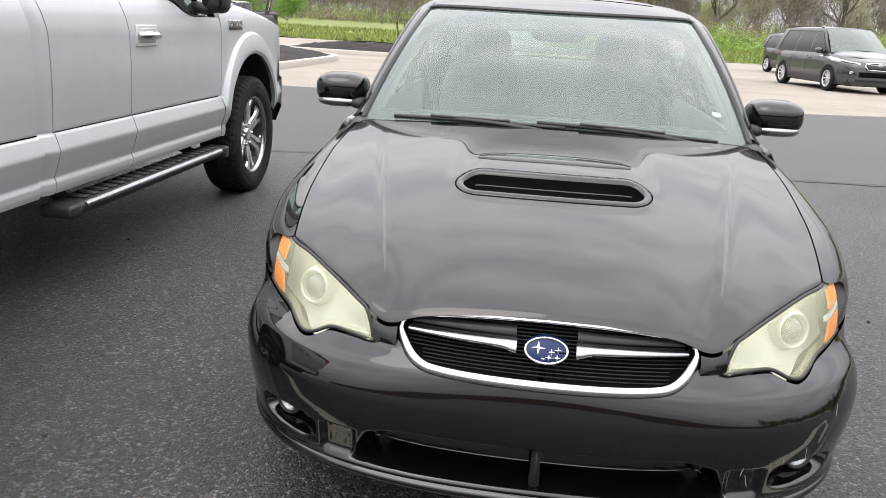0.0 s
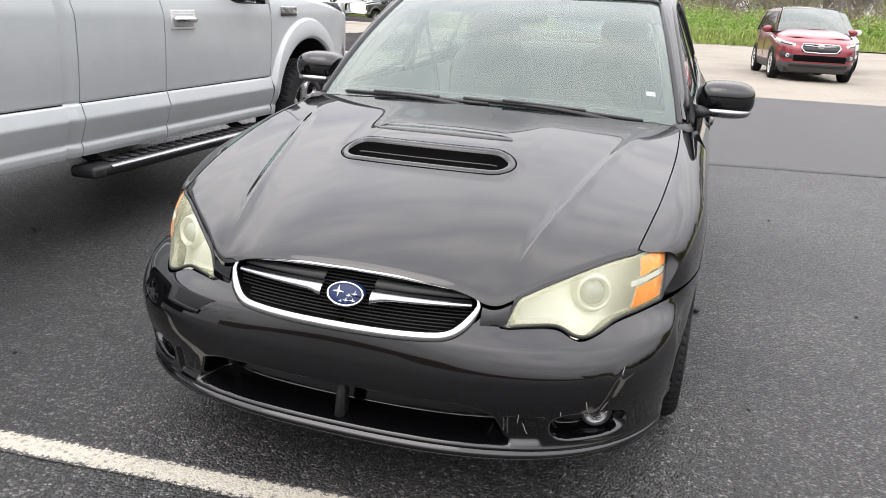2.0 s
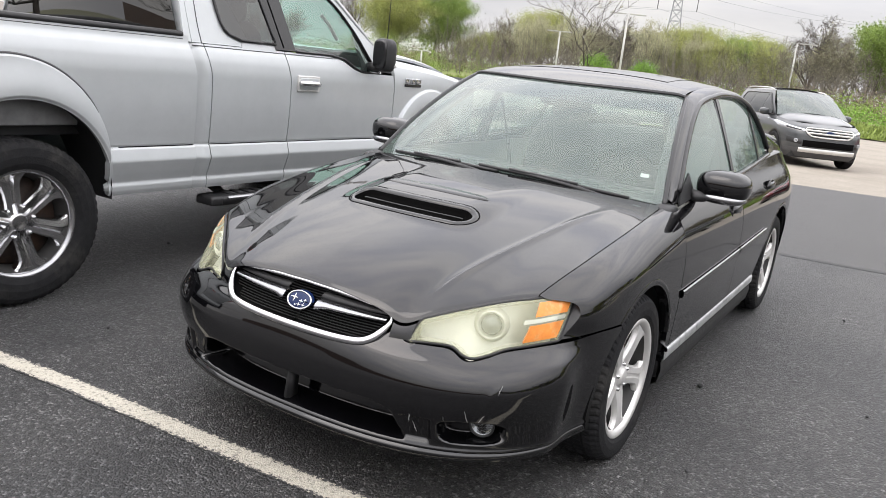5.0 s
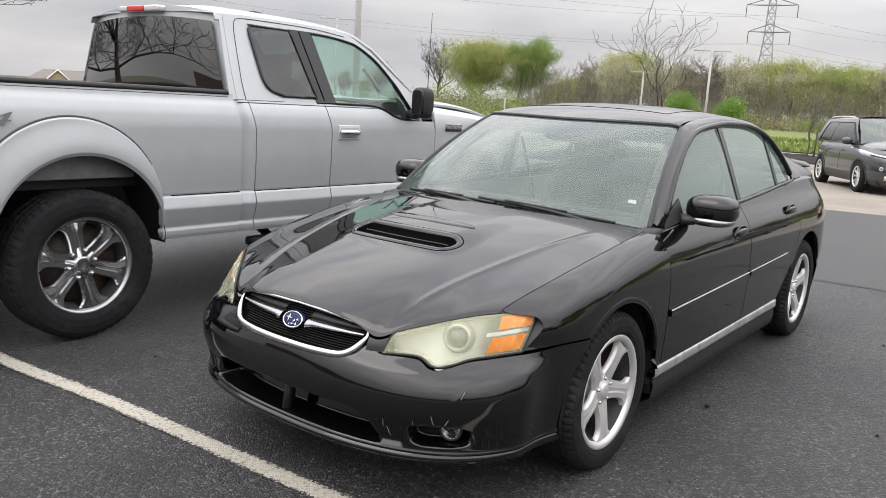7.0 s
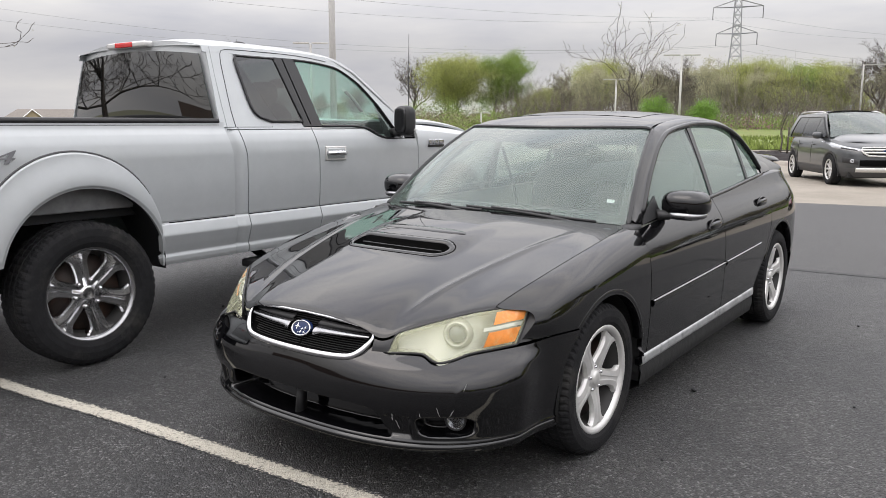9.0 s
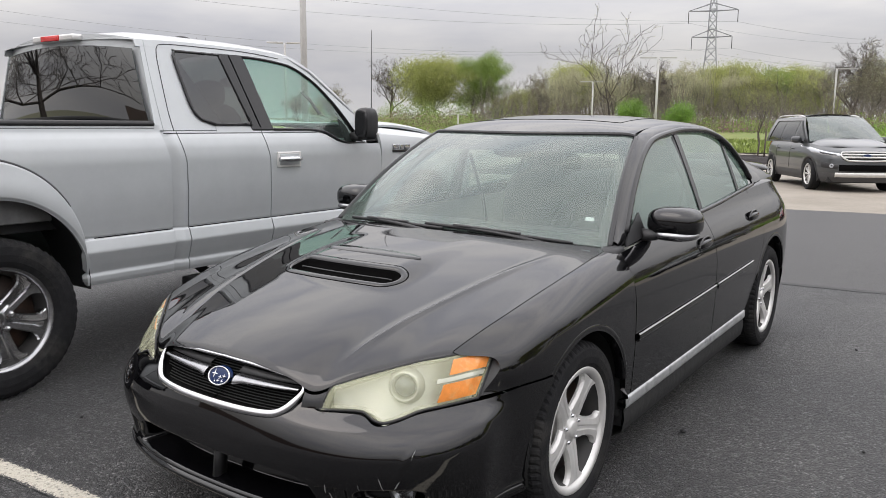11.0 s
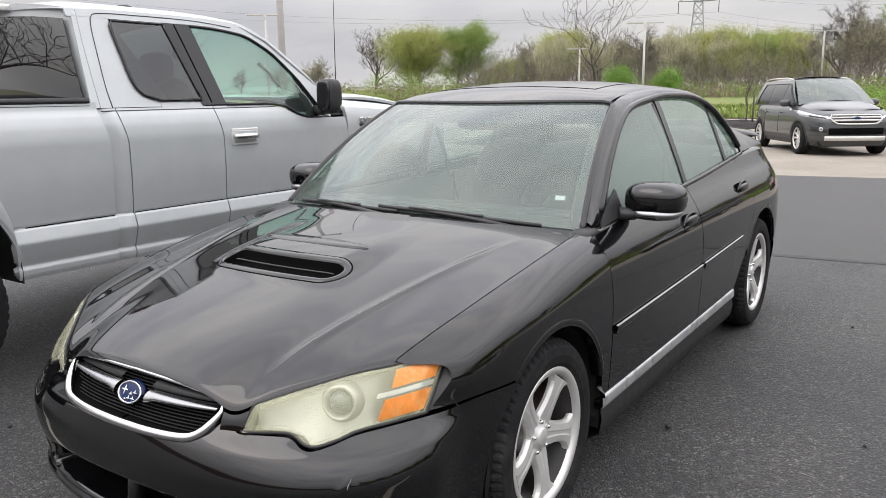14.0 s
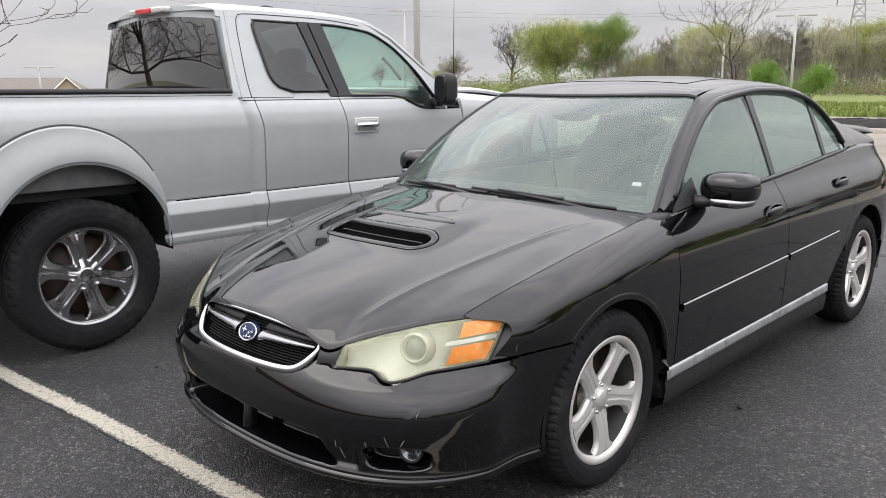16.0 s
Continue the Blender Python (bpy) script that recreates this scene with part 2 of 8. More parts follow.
def spline(knots):
    """A smooth function through a few (position, value) knots."""
    k = np.array(knots, float)
    x, y = k[:, 0], k[:, 1]
    d = np.diff(y) / np.diff(x)
    m = np.zeros(len(x))
    m[0], m[-1] = d[0], d[-1]
    for i in range(1, len(x) - 1):
        if d[i - 1] * d[i] > 0:
            w1, w2 = 2 * (x[i + 1] - x[i]) + x[i] - x[i - 1], x[i + 1] - x[i] + 2 * (x[i] - x[i - 1])
            m[i] = (w1 + w2) / (w1 / d[i - 1] + w2 / d[i])

    def f(t):
        t = np.clip(np.asarray(t, float), x[0], x[-1])
        i = np.clip(np.searchsorted(x, t) - 1, 0, len(x) - 2)
        h = x[i + 1] - x[i]
        s = (t - x[i]) / h
        return ((2 * s**3 - 3 * s**2 + 1) * y[i] + (s**3 - 2 * s**2 + s) * h * m[i] + (-2 * s**3 + 3 * s**2) * y[i + 1] + (s**3 - s**2) * h * m[i + 1])
    return f


def curve(points, n, smooth=True):
    """n points at even steps along a curve through a few points (any dimension)."""
    p = np.array(points, float)
    if smooth and len(p) > 2:
        q = np.vstack([2 * p[0] - p[1], p, 2 * p[-1] - p[-2]])
        fine = []
        for i in range(1, len(q) - 2):
            for s in np.linspace(0, 1, 24, endpoint=False):
                a, b, c, d = q[i - 1], q[i], q[i + 1], q[i + 2]
                fine.append(0.5 * (2 * b + (c - a) * s + (2 * a - 5 * b + 4 * c - d) * s**2 + (3 * b - a - 3 * c + d) * s**3))
        p = np.vstack([fine, p[-1]])
    d = np.r_[0, np.cumsum(np.linalg.norm(np.diff(p, axis=0), axis=1))]
    t = np.linspace(0, d[-1], n)
    return np.stack([np.interp(t, d, p[:, k]) for k in range(p.shape[1])], 1)


def ruled(low, high, nv):
    """A grid between two curves with as many points each: shape (n, nv, dim)."""
    v = np.linspace(0, 1, nv)[None, :, None]
    return low[:, None, :] * (1 - v) + high[:, None, :] * v


def normals(P):
    du, dv = np.gradient(P, axis=0), np.gradient(P, axis=1)
    n = np.cross(du, dv)
    return n / np.maximum(np.linalg.norm(n, axis=2, keepdims=True), 1e-9)


def sheet(name, P, mat, parent, label="", sym=False, side=1, flange=0.012, out=None, centre=(0, 1.4, 0.5)):
    """A panel from a grid of points, its edge turned in by the flange. sym: the grid's first row lies on the middle, and the panel is
    mirrored across; side -1: mirrored to the other flank."""
    P = np.array(P, float)
    if sym:
        Q = P[:0:-1] * np.array([-1, 1, 1])
        P = np.concatenate([Q, P], 0)
    if side < 0:
        P = P * np.array([-1, 1, 1])
    nu, nv = P.shape[:2]
    n = normals(P)
    ref = np.array(out) * np.array([side, 1, 1]) if out is not None else P.mean((0, 1)) - np.array(centre)
    if (n.mean((0, 1)) * ref).sum() < 0:
        P = P[::-1]
        n = -n[::-1]
    verts = P.reshape(-1, 3).tolist()
    idx = np.arange(nu * nv).reshape(nu, nv)
    f = np.stack([idx[:-1, :-1], idx[1:, :-1], idx[1:, 1:], idx[:-1, 1:]], -1).reshape(-1, 4).tolist()
    if flange:
        ring = np.concatenate([idx[:-1, 0], idx[-1, :-1], idx[:0:-1, -1], idx[0, :0:-1]])
        nn = n.reshape(-1, 3)
        base = len(verts)
        vv = np.array(verts)
        verts += vv[ring].tolist()
        verts += (vv[ring] - nn[ring] * flange).tolist()
        k = len(ring)
        for i in range(k):
            j = (i + 1) % k
            f.append([base + j, base + i, base + k + i, base + k + j])
    return link_mesh(name, verts, f, mat, parent, label)


def lathe(name, profile, mat, parent, label="", steps=48, m=None, wobble=None, closed=True):
    """A body turned about its x axis from (x, radius) pairs."""
    prof = np.array(profile, float)
    k = len(prof)
    verts, faces = [], []
    for i in range(steps):
        a = 2 * math.pi * i / steps
        for j, (px, pr) in enumerate(prof):
            r = pr + (wobble(i, j) if wobble else 0)
            verts.append((px, r * math.cos(a), r * math.sin(a)))
    for i in range(steps):
        for j in range(k - 1):
            a, b = i * k + j, ((i + 1) % steps) * k + j
            faces.append((a, b, b + 1, a + 1))
    ob = link_mesh(name, verts, faces, mat, parent, label)
    if m is not None:
        ob.matrix_local = m
    return ob


def tube(name, pts, radius, mat, parent, label="", sides=8, closed=False, squash=1.0):
    """A round bar along points; radius may be one number or one for each point."""
    p = np.array(pts, float)
    n = len(p)
    rad = np.broadcast_to(np.asarray(radius, float), (n,))
    tan = np.gradient(p, axis=0) if not closed else np.roll(p, -1, 0) - np.roll(p, 1, 0)
    verts, faces = [], []
    up = np.array([0, 0, 1.0])
    for i in range(n):
        t = tan[i] / max(np.linalg.norm(tan[i]), 1e-9)
        u = up if abs(t[2]) < 0.95 else np.array([0, 1.0, 0])
        a = np.cross(t, u)
        a /= np.linalg.norm(a)
        b = np.cross(a, t)
        for s in range(sides):
            w = 2 * math.pi * s / sides
            verts.append(p[i] + rad[i] * (math.cos(w) * a + squash * math.sin(w) * b))
    last = n if closed else n - 1
    for i in range(last):
        for s in range(sides):
            j, s2 = (i + 1) % n, (s + 1) % sides
            faces.append((i * sides + s, i * sides + s2, j * sides + s2, j * sides + s))
    if not closed:
        faces.append(tuple(range(sides))[::-1])
        faces.append(tuple((n - 1) * sides + s for s in range(sides)))
    return link_mesh(name, verts, faces, mat, parent, label)


def block(name, lo, hi, mat, parent=None, label="", bevel=0.008, segments=2, m=None, taper=None):
    """A box with rounded edges; taper: (x, y) factors of its top."""
    bm = bmesh.new()
    bmesh.ops.create_cube(bm, size=1.0)
    lo, hi = Vector(lo), Vector(hi)
    for v in bm.verts:
        top = v.co.z > 0
        s = taper if (taper and top) else (1, 1)
        mid = (lo + hi) / 2
        v.co = Vector((mid.x + v.co.x * (hi.x - lo.x) * s[0], mid.y + v.co.y * (hi.y - lo.y) * s[1], mid.z + v.co.z * (hi.z - lo.z)))
    if bevel:
        bmesh.ops.bevel(bm, geom=bm.edges[:], offset=bevel, segments=segments, affect="EDGES", profile=0.6)
    ob = part(name, bm, mat, parent, label)
    for p in ob.data.polygons:
        p.use_smooth = p.area < 0.3 * (bevel + 0.01)
    if m is not None:
        ob.matrix_local = m
    return ob


def ellipsoid(name, centre, radii, mat, parent, label="", power=2.0, seg=24, rings=14):
    """A rounded lump; a power above 2 squares it off."""
    verts, faces = [], []
    for i in range(rings + 1):
        a = -math.pi / 2 + math.pi * i / rings
        for j in range(seg):
            b = 2 * math.pi * j / seg
            d = np.array([math.cos(a) * math.cos(b), math.cos(a) * math.sin(b), math.sin(a)])
            d = d / (np.abs(d) ** power).sum() ** (1 / power)
            verts.append(np.array(centre) + d * np.array(radii))
    for i in range(rings):
        for j in range(seg):
            k = (j + 1) % seg
            faces.append((i * seg + j, i * seg + k, (i + 1) * seg + k, (i + 1) * seg + j))
    return link_mesh(name, verts, faces, mat, parent, label)


def smoothstep(a, b, x):
    t = np.clip((np.asarray(x, float) - a) / (b - a), 0, 1)
    return t * t * (3 - 2 * t)


def ground_z(x, y):
    """The lot dips under the pickup's tail and falls away gently beyond the parked cars."""
    dip = -0.027 * float(smoothstep(-0.9, -2.0, x)) * float(smoothstep(2.5, 0.5, y)) * float(smoothstep(-9.0, -5.0, x))
    return dip - 0.011 * min(max(0.0, y - 5.0), 55.0)


# ---- ground ----
def asphalt_material(name, tone, patch, stone, contrast, relief):
    """Asphalt: stones a few millimetres across in black binder, worn and patchy at a larger scale, with fine cracks."""
    m = bpy.data.materials.new(name)
    m.use_nodes = True
    n, l = m.node_tree.nodes, m.node_tree.links
    b = n["Principled BSDF"]
    co = n.new("ShaderNodeTexCoord")
    vo = n.new("ShaderNodeTexVoronoi")
    vo.inputs["Scale"].default_value = stone
    l.new(co.outputs["Object"], vo.inputs["Vector"])
    sep = n.new("ShaderNodeSeparateColor")
    l.new(vo.outputs["Color"], sep.inputs[0])
    pw = n.new("ShaderNodeMath")
    pw.operation = "POWER"
    pw.inputs[1].default_value = 6.0
    l.new(sep.outputs[0], pw.inputs[0])
    r = n.new("ShaderNodeMapRange")
    r.inputs[3].default_value, r.inputs[4].default_value = 0.6, 0.6 + contrast * 1.4
    l.new(pw.outputs[0], r.inputs[0])
    big = n.new("ShaderNodeTexNoise")
    big.inputs["Scale"].default_value, big.inputs["Detail"].default_value, big.inputs["Roughness"].default_value = 0.8, 7, 0.62
    l.new(co.outputs["Object"], big.inputs["Vector"])
    mx = n.new("ShaderNodeMixRGB")
    mx.inputs["Color1"].default_value, mx.inputs["Color2"].default_value = (*tone, 1), (*patch, 1)
    rb = n.new("ShaderNodeMapRange")
    rb.inputs[1].default_value, rb.inputs[2].default_value = 0.38, 0.64
    l.new(big.outputs["Fac"], rb.inputs[0])
    l.new(rb.outputs[0], mx.inputs["Fac"])
    mul = n.new("ShaderNodeVectorMath")
    mul.operation = "SCALE"
    l.new(mx.outputs[0], mul.inputs[0])
    l.new(r.outputs[0], mul.inputs["Scale"])
    mid = n.new("ShaderNodeTexNoise")
    mid.inputs["Scale"].default_value, mid.inputs["Detail"].default_value, mid.inputs["Roughness"].default_value = 40, 8, 0.75
    l.new(co.outputs["Object"], mid.inputs["Vector"])
    rm = n.new("ShaderNodeMapRange")
    rm.inputs[1].default_value, rm.inputs[2].default_value, rm.inputs[3].default_value, rm.inputs[4].default_value = 0.3, 0.7, 1 - 0.32 * contrast, 1 + 0.32 * contrast
    l.new(mid.outputs["Fac"], rm.inputs[0])
    mul2 = n.new("ShaderNodeVectorMath")
    mul2.operation = "SCALE"
    l.new(mul.outputs[0], mul2.inputs[0])
    l.new(rm.outputs[0], mul2.inputs["Scale"])
    # fine broken cracks, in patches
    vc = n.new("ShaderNodeTexVoronoi")
    vc.feature = "DISTANCE_TO_EDGE"
    vc.inputs["Scale"].default_value = 13.0
    bend = n.new("ShaderNodeMixRGB")
    bend.blend_type = "ADD"
    bend.inputs["Fac"].default_value = 0.16
    l.new(co.outputs["Object"], bend.inputs["Color1"])
    l.new(mid.outputs["Color"], bend.inputs["Color2"])
    l.new(bend.outputs["Color"], vc.inputs["Vector"])
    rc = n.new("ShaderNodeMapRange")
    rc.inputs[1].default_value, rc.inputs[2].default_value, rc.inputs[3].default_value, rc.inputs[4].default_value = 0.0, 0.05, 1.0, 0.0
    l.new(vc.outputs["Distance"], rc.inputs[0])
    rk = n.new("ShaderNodeMapRange")
    rk.inputs[1].default_value, rk.inputs[2].default_value, rk.inputs[3].default_value, rk.inputs[4].default_value = 0.44, 0.58, 0.0, 0.55 * contrast
    l.new(big.outputs["Fac"], rk.inputs[0])
    ck = n.new("ShaderNodeMath")
    ck.operation = "MULTIPLY"
    l.new(rc.outputs[0], ck.inputs[0])
    l.new(rk.outputs[0], ck.inputs[1])
    dark = n.new("ShaderNodeMixRGB")
    dark.inputs["Color2"].default_value = (0.012, 0.012, 0.012, 1)
    l.new(ck.outputs[0], dark.inputs["Fac"])
    l.new(mul2.outputs[0], dark.inputs["Color1"])
    l.new(dark.outputs["Color"], b.inputs["Base Color"])
    b.inputs["Roughness"].default_value = 0.52
    b.inputs["Specular IOR Level"].default_value = 0.55
    add = n.new("ShaderNodeMath")
    add.operation = "MULTIPLY_ADD"
    add.inputs[1].default_value = 0.6
    l.new(mid.outputs["Fac"], add.inputs[0])
    sub = n.new("ShaderNodeMath")
    sub.operation = "SUBTRACT"
    sub.inputs[0].default_value = 1.0
    l.new(vo.outputs["Distance"], sub.inputs[1])
    l.new(sub.outputs[0], add.inputs[2])
    bp = n.new("ShaderNodeBump")
    bp.inputs["Strength"].default_value, bp.inputs["Distance"].default_value = relief, 0.009
    l.new(add.outputs[0], bp.inputs["Height"])
    l.new(bp.outputs["Normal"], b.inputs["Normal"])
    return m


ASPHALT = asphalt_material("coarse_dark_asphalt", (0.025, 0.025, 0.0257), (0.054, 0.053, 0.052), 125, 2.6, 0.9)
LANE = asphalt_material("smooth_grey_asphalt", (0.030, 0.0285, 0.0275), (0.042, 0.040, 0.0385), 160, 0.6, 0.4)
CONCRETE = material("tan_concrete_paving", (0.275, 0.245, 0.205), 0.9, noise_scale=14, vary=0.16, bump=0.25, bump_scale=120, second=(0.225, 0.20, 0.165), second_scale=0.5, second_at=0.52)
KERB = material("pale_concrete_kerb", (0.40, 0.365, 0.325), 0.9, noise_scale=25, vary=0.15, bump=0.2, bump_scale=80)
MULCH = material("black_bark_mulch", (0.016, 0.012, 0.012), 0.95, noise_scale=35, vary=0.5, bump=1.0, bump_scale=45)
GRASS = material("spring_grass", (0.13, 0.175, 0.04), 0.95, noise_scale=5, vary=0.35, bump=0.6, bump_scale=40, second=(0.18, 0.19, 0.06), second_scale=0.35, second_at=0.5)
EARTH = material("field_earth", (0.10, 0.10, 0.05), 0.95, noise_scale=0.6, vary=0.3, bump=0.5, bump_scale=4)
LINE_PAINT = material("worn_white_line_paint", (0.47, 0.44, 0.37), 0.85, noise_scale=90, vary=0.22, bump=0.7, bump_scale=160, second=(0.09, 0.088, 0.085), second_scale=55, second_at=0.60)


def worn_edges(m, slope, offset, centre, half):
    """Wears the paint of a long line off in specks, most of all along its two edges."""
    n, l = m.node_tree.nodes, m.node_tree.links
    co = n.new("ShaderNodeTexCoord")
    sep = n.new("ShaderNodeSeparateXYZ")
    l.new(co.outputs["Object"], sep.inputs[0])
    a = n.new("ShaderNodeMath")
    a.operation = "MULTIPLY_ADD"
    a.inputs[1].default_value, a.inputs[2].default_value = -slope, -offset - centre
    l.new(sep.outputs["X"], a.inputs[0])
    v = n.new("ShaderNodeMath")
    v.operation = "ADD"
    l.new(a.outputs[0], v.inputs[0])
    l.new(sep.outputs["Y"], v.inputs[1])
    ab = n.new("ShaderNodeMath")
    ab.operation = "ABSOLUTE"
    l.new(v.outputs[0], ab.inputs[0])
    e = n.new("ShaderNodeMapRange")
    e.inputs[1].default_value, e.inputs[2].default_value, e.inputs[3].default_value, e.inputs[4].default_value = half * 0.45, half * 1.1, -0.10, 0.20
    l.new(ab.outputs[0], e.inputs[0])
    t = n.new("ShaderNodeTexNoise")
    t.inputs["Scale"].default_value, t.inputs["Detail"].default_value, t.inputs["Roughness"].default_value = 75, 6, 0.75
    l.new(co.outputs["Object"], t.inputs["Vector"])
    s = n.new("ShaderNodeMath")
    s.operation = "ADD"
    l.new(t.outputs["Fac"], s.inputs[0])
    l.new(e.outputs[0], s.inputs[1])
    k = n.new("ShaderNodeMapRange")
    k.inputs[1].default_value, k.inputs[2].default_value = 0.535, 0.585
    l.new(s.outputs[0], k.inputs[0])
    b = n["Principled BSDF"]
    old = b.inputs["Base Color"].links[0].from_socket
    mx = n.new("ShaderNodeMixRGB")
    mx.inputs["Color2"].default_value = (0.055, 0.054, 0.054, 1)
    l.new(k.outputs[0], mx.inputs["Fac"])
    l.new(old, mx.inputs["Color1"])
    l.new(mx.outputs["Color"], b.inputs["Base Color"])


worn_edges(LINE_PAINT, 0.072, -1.000 + 0.072 * 0.3, 0.011, 0.051)
TAR = material("black_tar_seam", (0.02, 0.02, 0.021), 0.6, noise_scale=60, vary=0.3, bump=0.5, bump_scale=120)


def between(name, low, high, mat, label, category, xs, steps, lift, extra=None):
    """A sheet of paving between two lines y(x), with columns at xs and rows at those shares of the way."""
    nx, ny = len(xs), len(steps)
    verts, faces = [], []
    for t in steps:
        for x in xs:
            y = float(low(x)) * (1 - t) + float(high(x)) * t
            verts.append((x, y, ground_z(x, y) + lift + (extra(x, y) if extra else 0)))
    for j in range(ny - 1):
        for i in range(nx - 1):
            faces.append((j * nx + i, j * nx + i + 1, (j + 1) * nx + i + 1, (j + 1) * nx + i))
    ob = link_mesh(name, verts, faces, mat)
    return tagged(ob, label, category, kind="structure")


def flat(v):
    return lambda x: v


SEAM = spline([(-80, -2.0), (-20, 3.2), (-2.5, 4.62), (0.5, 4.82), (1.15, 4.9), (2.45, 5.1), (3.3, 5.2), (20, 7.6), (80, 16)])
EDGE = spline([(-80, 6.0), (-30, 9.8), (-5.0, 11.5), (-1.1, 11.75), (0, 12.1), (1.4, 12.35), (3.9, 12.6), (6.45, 13.5), (30, 20), (80, 34)])
VERGE = spline([(-80, 36), (-10, 43), (0, 44), (12, 47), (80, 60)])


def bank(x, y):
    return 0.42 * float(smoothstep(45, 58, y)) + 0.36 * float(smoothstep(58, 76, y)) + 0.05 * math.sin(x * 0.9) * math.sin(y * 0.7)


ground = between("ground", flat(-300), flat(1500), EARTH, "open ground running to the horizon", "ground", np.linspace(-1500, 1500, 7), np.linspace(0, 1, 7), -0.9)
between("car_park", flat(-280), SEAM, ASPHALT, "coarse worn black asphalt of the parking bays", "asphalt", np.r_[np.linspace(-80, -10, 20), np.linspace(-9.5, 2.5, 49), np.linspace(4, 80, 20)], np.r_[np.linspace(0, 0.955, 8), np.linspace(0.96, 1, 46)], 0.0)
between("road", SEAM, EDGE, LANE, "smoother grey asphalt drive lane", "road", np.linspace(-80, 80, 60), np.linspace(0, 1, 8), 0.0)
between("pavement", EDGE, VERGE, CONCRETE, "tan concrete paving of the far lot", "concrete paving", np.linspace(-80, 80, 60), np.linspace(0, 1, 20), 0.0)
between("verge", VERGE, flat(130), GRASS, "rough spring grass on a low bank", "grass", np.linspace(-80, 80, 60), np.linspace(0, 1, 30), 0.03, bank)

# tarred seam where the two coats of asphalt meet
xs = np.linspace(-14, 14, 260)
rng = np.random.default_rng(3)
wob = np.cumsum(rng.normal(0, 0.006, 260))
wob -= np.linspace(wob[0], wob[-1], 260)
ys = SEAM(xs) + wob
wd = 0.036 + 0.026 * rng.random(260)
verts = [(x, y - w, 0.003) for x, y, w in zip(xs, ys, wd)] + [(x, y + w, 0.003) for x, y, w in zip(xs, ys, wd)]
tagged(link_mesh("tar_seam", verts, [(i, i + 1, 261 + i, 260 + i) for i in range(259)], TAR), "dark tarred seam between two coats of asphalt", "seam", kind="structure")
# bay line, with ragged worn edges
xs = np.linspace(-6.5, 3.2, 2400)
yc = -1.000 + 0.072 * (xs + 0.3)
lo = yc - 0.040 + 0.003 * np.sin(xs * 9)
hi = yc + 0.062 + 0.003 * np.sin(xs * 7)
verts = [(x, y, ground_z(x, y) + 0.0035) for x, y in zip(xs, lo)] + [(x, y, ground_z(x, y) + 0.0035) for x, y in zip(xs, hi)]
tagged(link_mesh("bay_line", verts, [(i, i + 1, 2401 + i, 2400 + i) for i in range(2399)], LINE_PAINT), "worn white parking bay line on asphalt", "road marking", kind="structure")


def pebble(x, y, r, seed):
    g = np.random.default_rng(seed)
    bm = bmesh.new()
    bmesh.ops.create_icosphere(bm, subdivisions=2, radius=r)
    for v in bm.verts:
        v.co *= 1 + 0.25 * (g.random() - 0.5)
        v.co.z *= 0.7
    ob = part("pebble", bm, TAR, None)
    ob.location = (x, y, ground_z(x, y) + r * 0.55)
    return tagged(ob, "small dark stone lying on the asphalt", "stone", "loose stones")


for k, (px, py, pr) in enumerate(((0.913, 0.955, 0.014), (-2.63, 0.71, 0.012), (1.35, 2.9, 0.009), (1.62, 1.2, 0.008), (-1.5, -0.55, 0.008), (1.1, 0.05, 0.007), (-2.3, 1.5, 0.01))):
    pebble(px, py, pr, k)


def island(name, x0, x1, y0, y1, label):
    """A kerbed bed with rounded ends, filled with a mound of mulch."""
    th = np.linspace(0, 2 * math.pi, 65)[:-1]
    def ring(inset, z):
        a, b = (x1 - x0) / 2 - inset, (y1 - y0) / 2 - inset
        out = []
        for t in th:
            c, s = math.cos(t), math.sin(t)
            k = (abs(c) ** 5 + abs(s) ** 5) ** (-0.2)
            x, y = (x0 + x1) / 2 + a * c * k, (y0 + y1) / 2 + b * s * k
            out.append((x, y, ground_z(x, y) + z))
        return np.array(out)
    ob = thing(name, Matrix.Identity(4), label, "planting island", "kerbed islands")
    P = np.stack([ring(0.0, -0.05), ring(0.0, 0.13), ring(0.02, 0.155), ring(0.15, 0.16), ring(0.17, 0.13), ring(0.17, 0.0)], 1)
    P = np.concatenate([P, P[:1]], 0)
    link_grid("kerb", P, KERB, ob, "pale concrete kerb")
    c = np.array([(x0 + x1) / 2, (y0 + y1) / 2, ground_z((x0 + x1) / 2, (y0 + y1) / 2) + 0.38])
    R = ring(0.16, 0.12)
    g = np.random.default_rng(5)
    rows = []
    for k in np.linspace(0, 1, 14):
        r = R * (1 - k) + c * k
        r[:, 2] = R[:, 2] * (1 - k) + c[2] * k + 0.10 * math.sin(math.pi * k) + g.normal(0, 0.02, 64) * (0 < k < 1)
        rows.append(r)
    P = np.stack(rows, 1)
    link_grid("mulch", np.concatenate([P, P[:1]], 0), MULCH, ob, "black bark mulch")
    return ob


def link_grid(name, P, mat, parent, label=""):
    nu, nv = P.shape[:2]
    idx = np.arange(nu * nv).reshape(nu, nv)
    f = np.stack([idx[:-1, :-1], idx[1:, :-1], idx[1:, 1:], idx[:-1, 1:]], -1).reshape(-1, 4).tolist()
    return link_mesh(name, P.reshape(-1, 3), f, mat, parent, label)


island("planting_island", -10.0, -6.0, 14.0, 22.6, "kerbed island with black mulch and a young tree")
island("planting_island", -9.5, -3.2, 25.6, 29.2, "kerbed island with black mulch and a staked sapling")
island("planting_island", -26.0, -15.0, 40.0, 42.6, "long kerbed island with mulch and clipped evergreens")


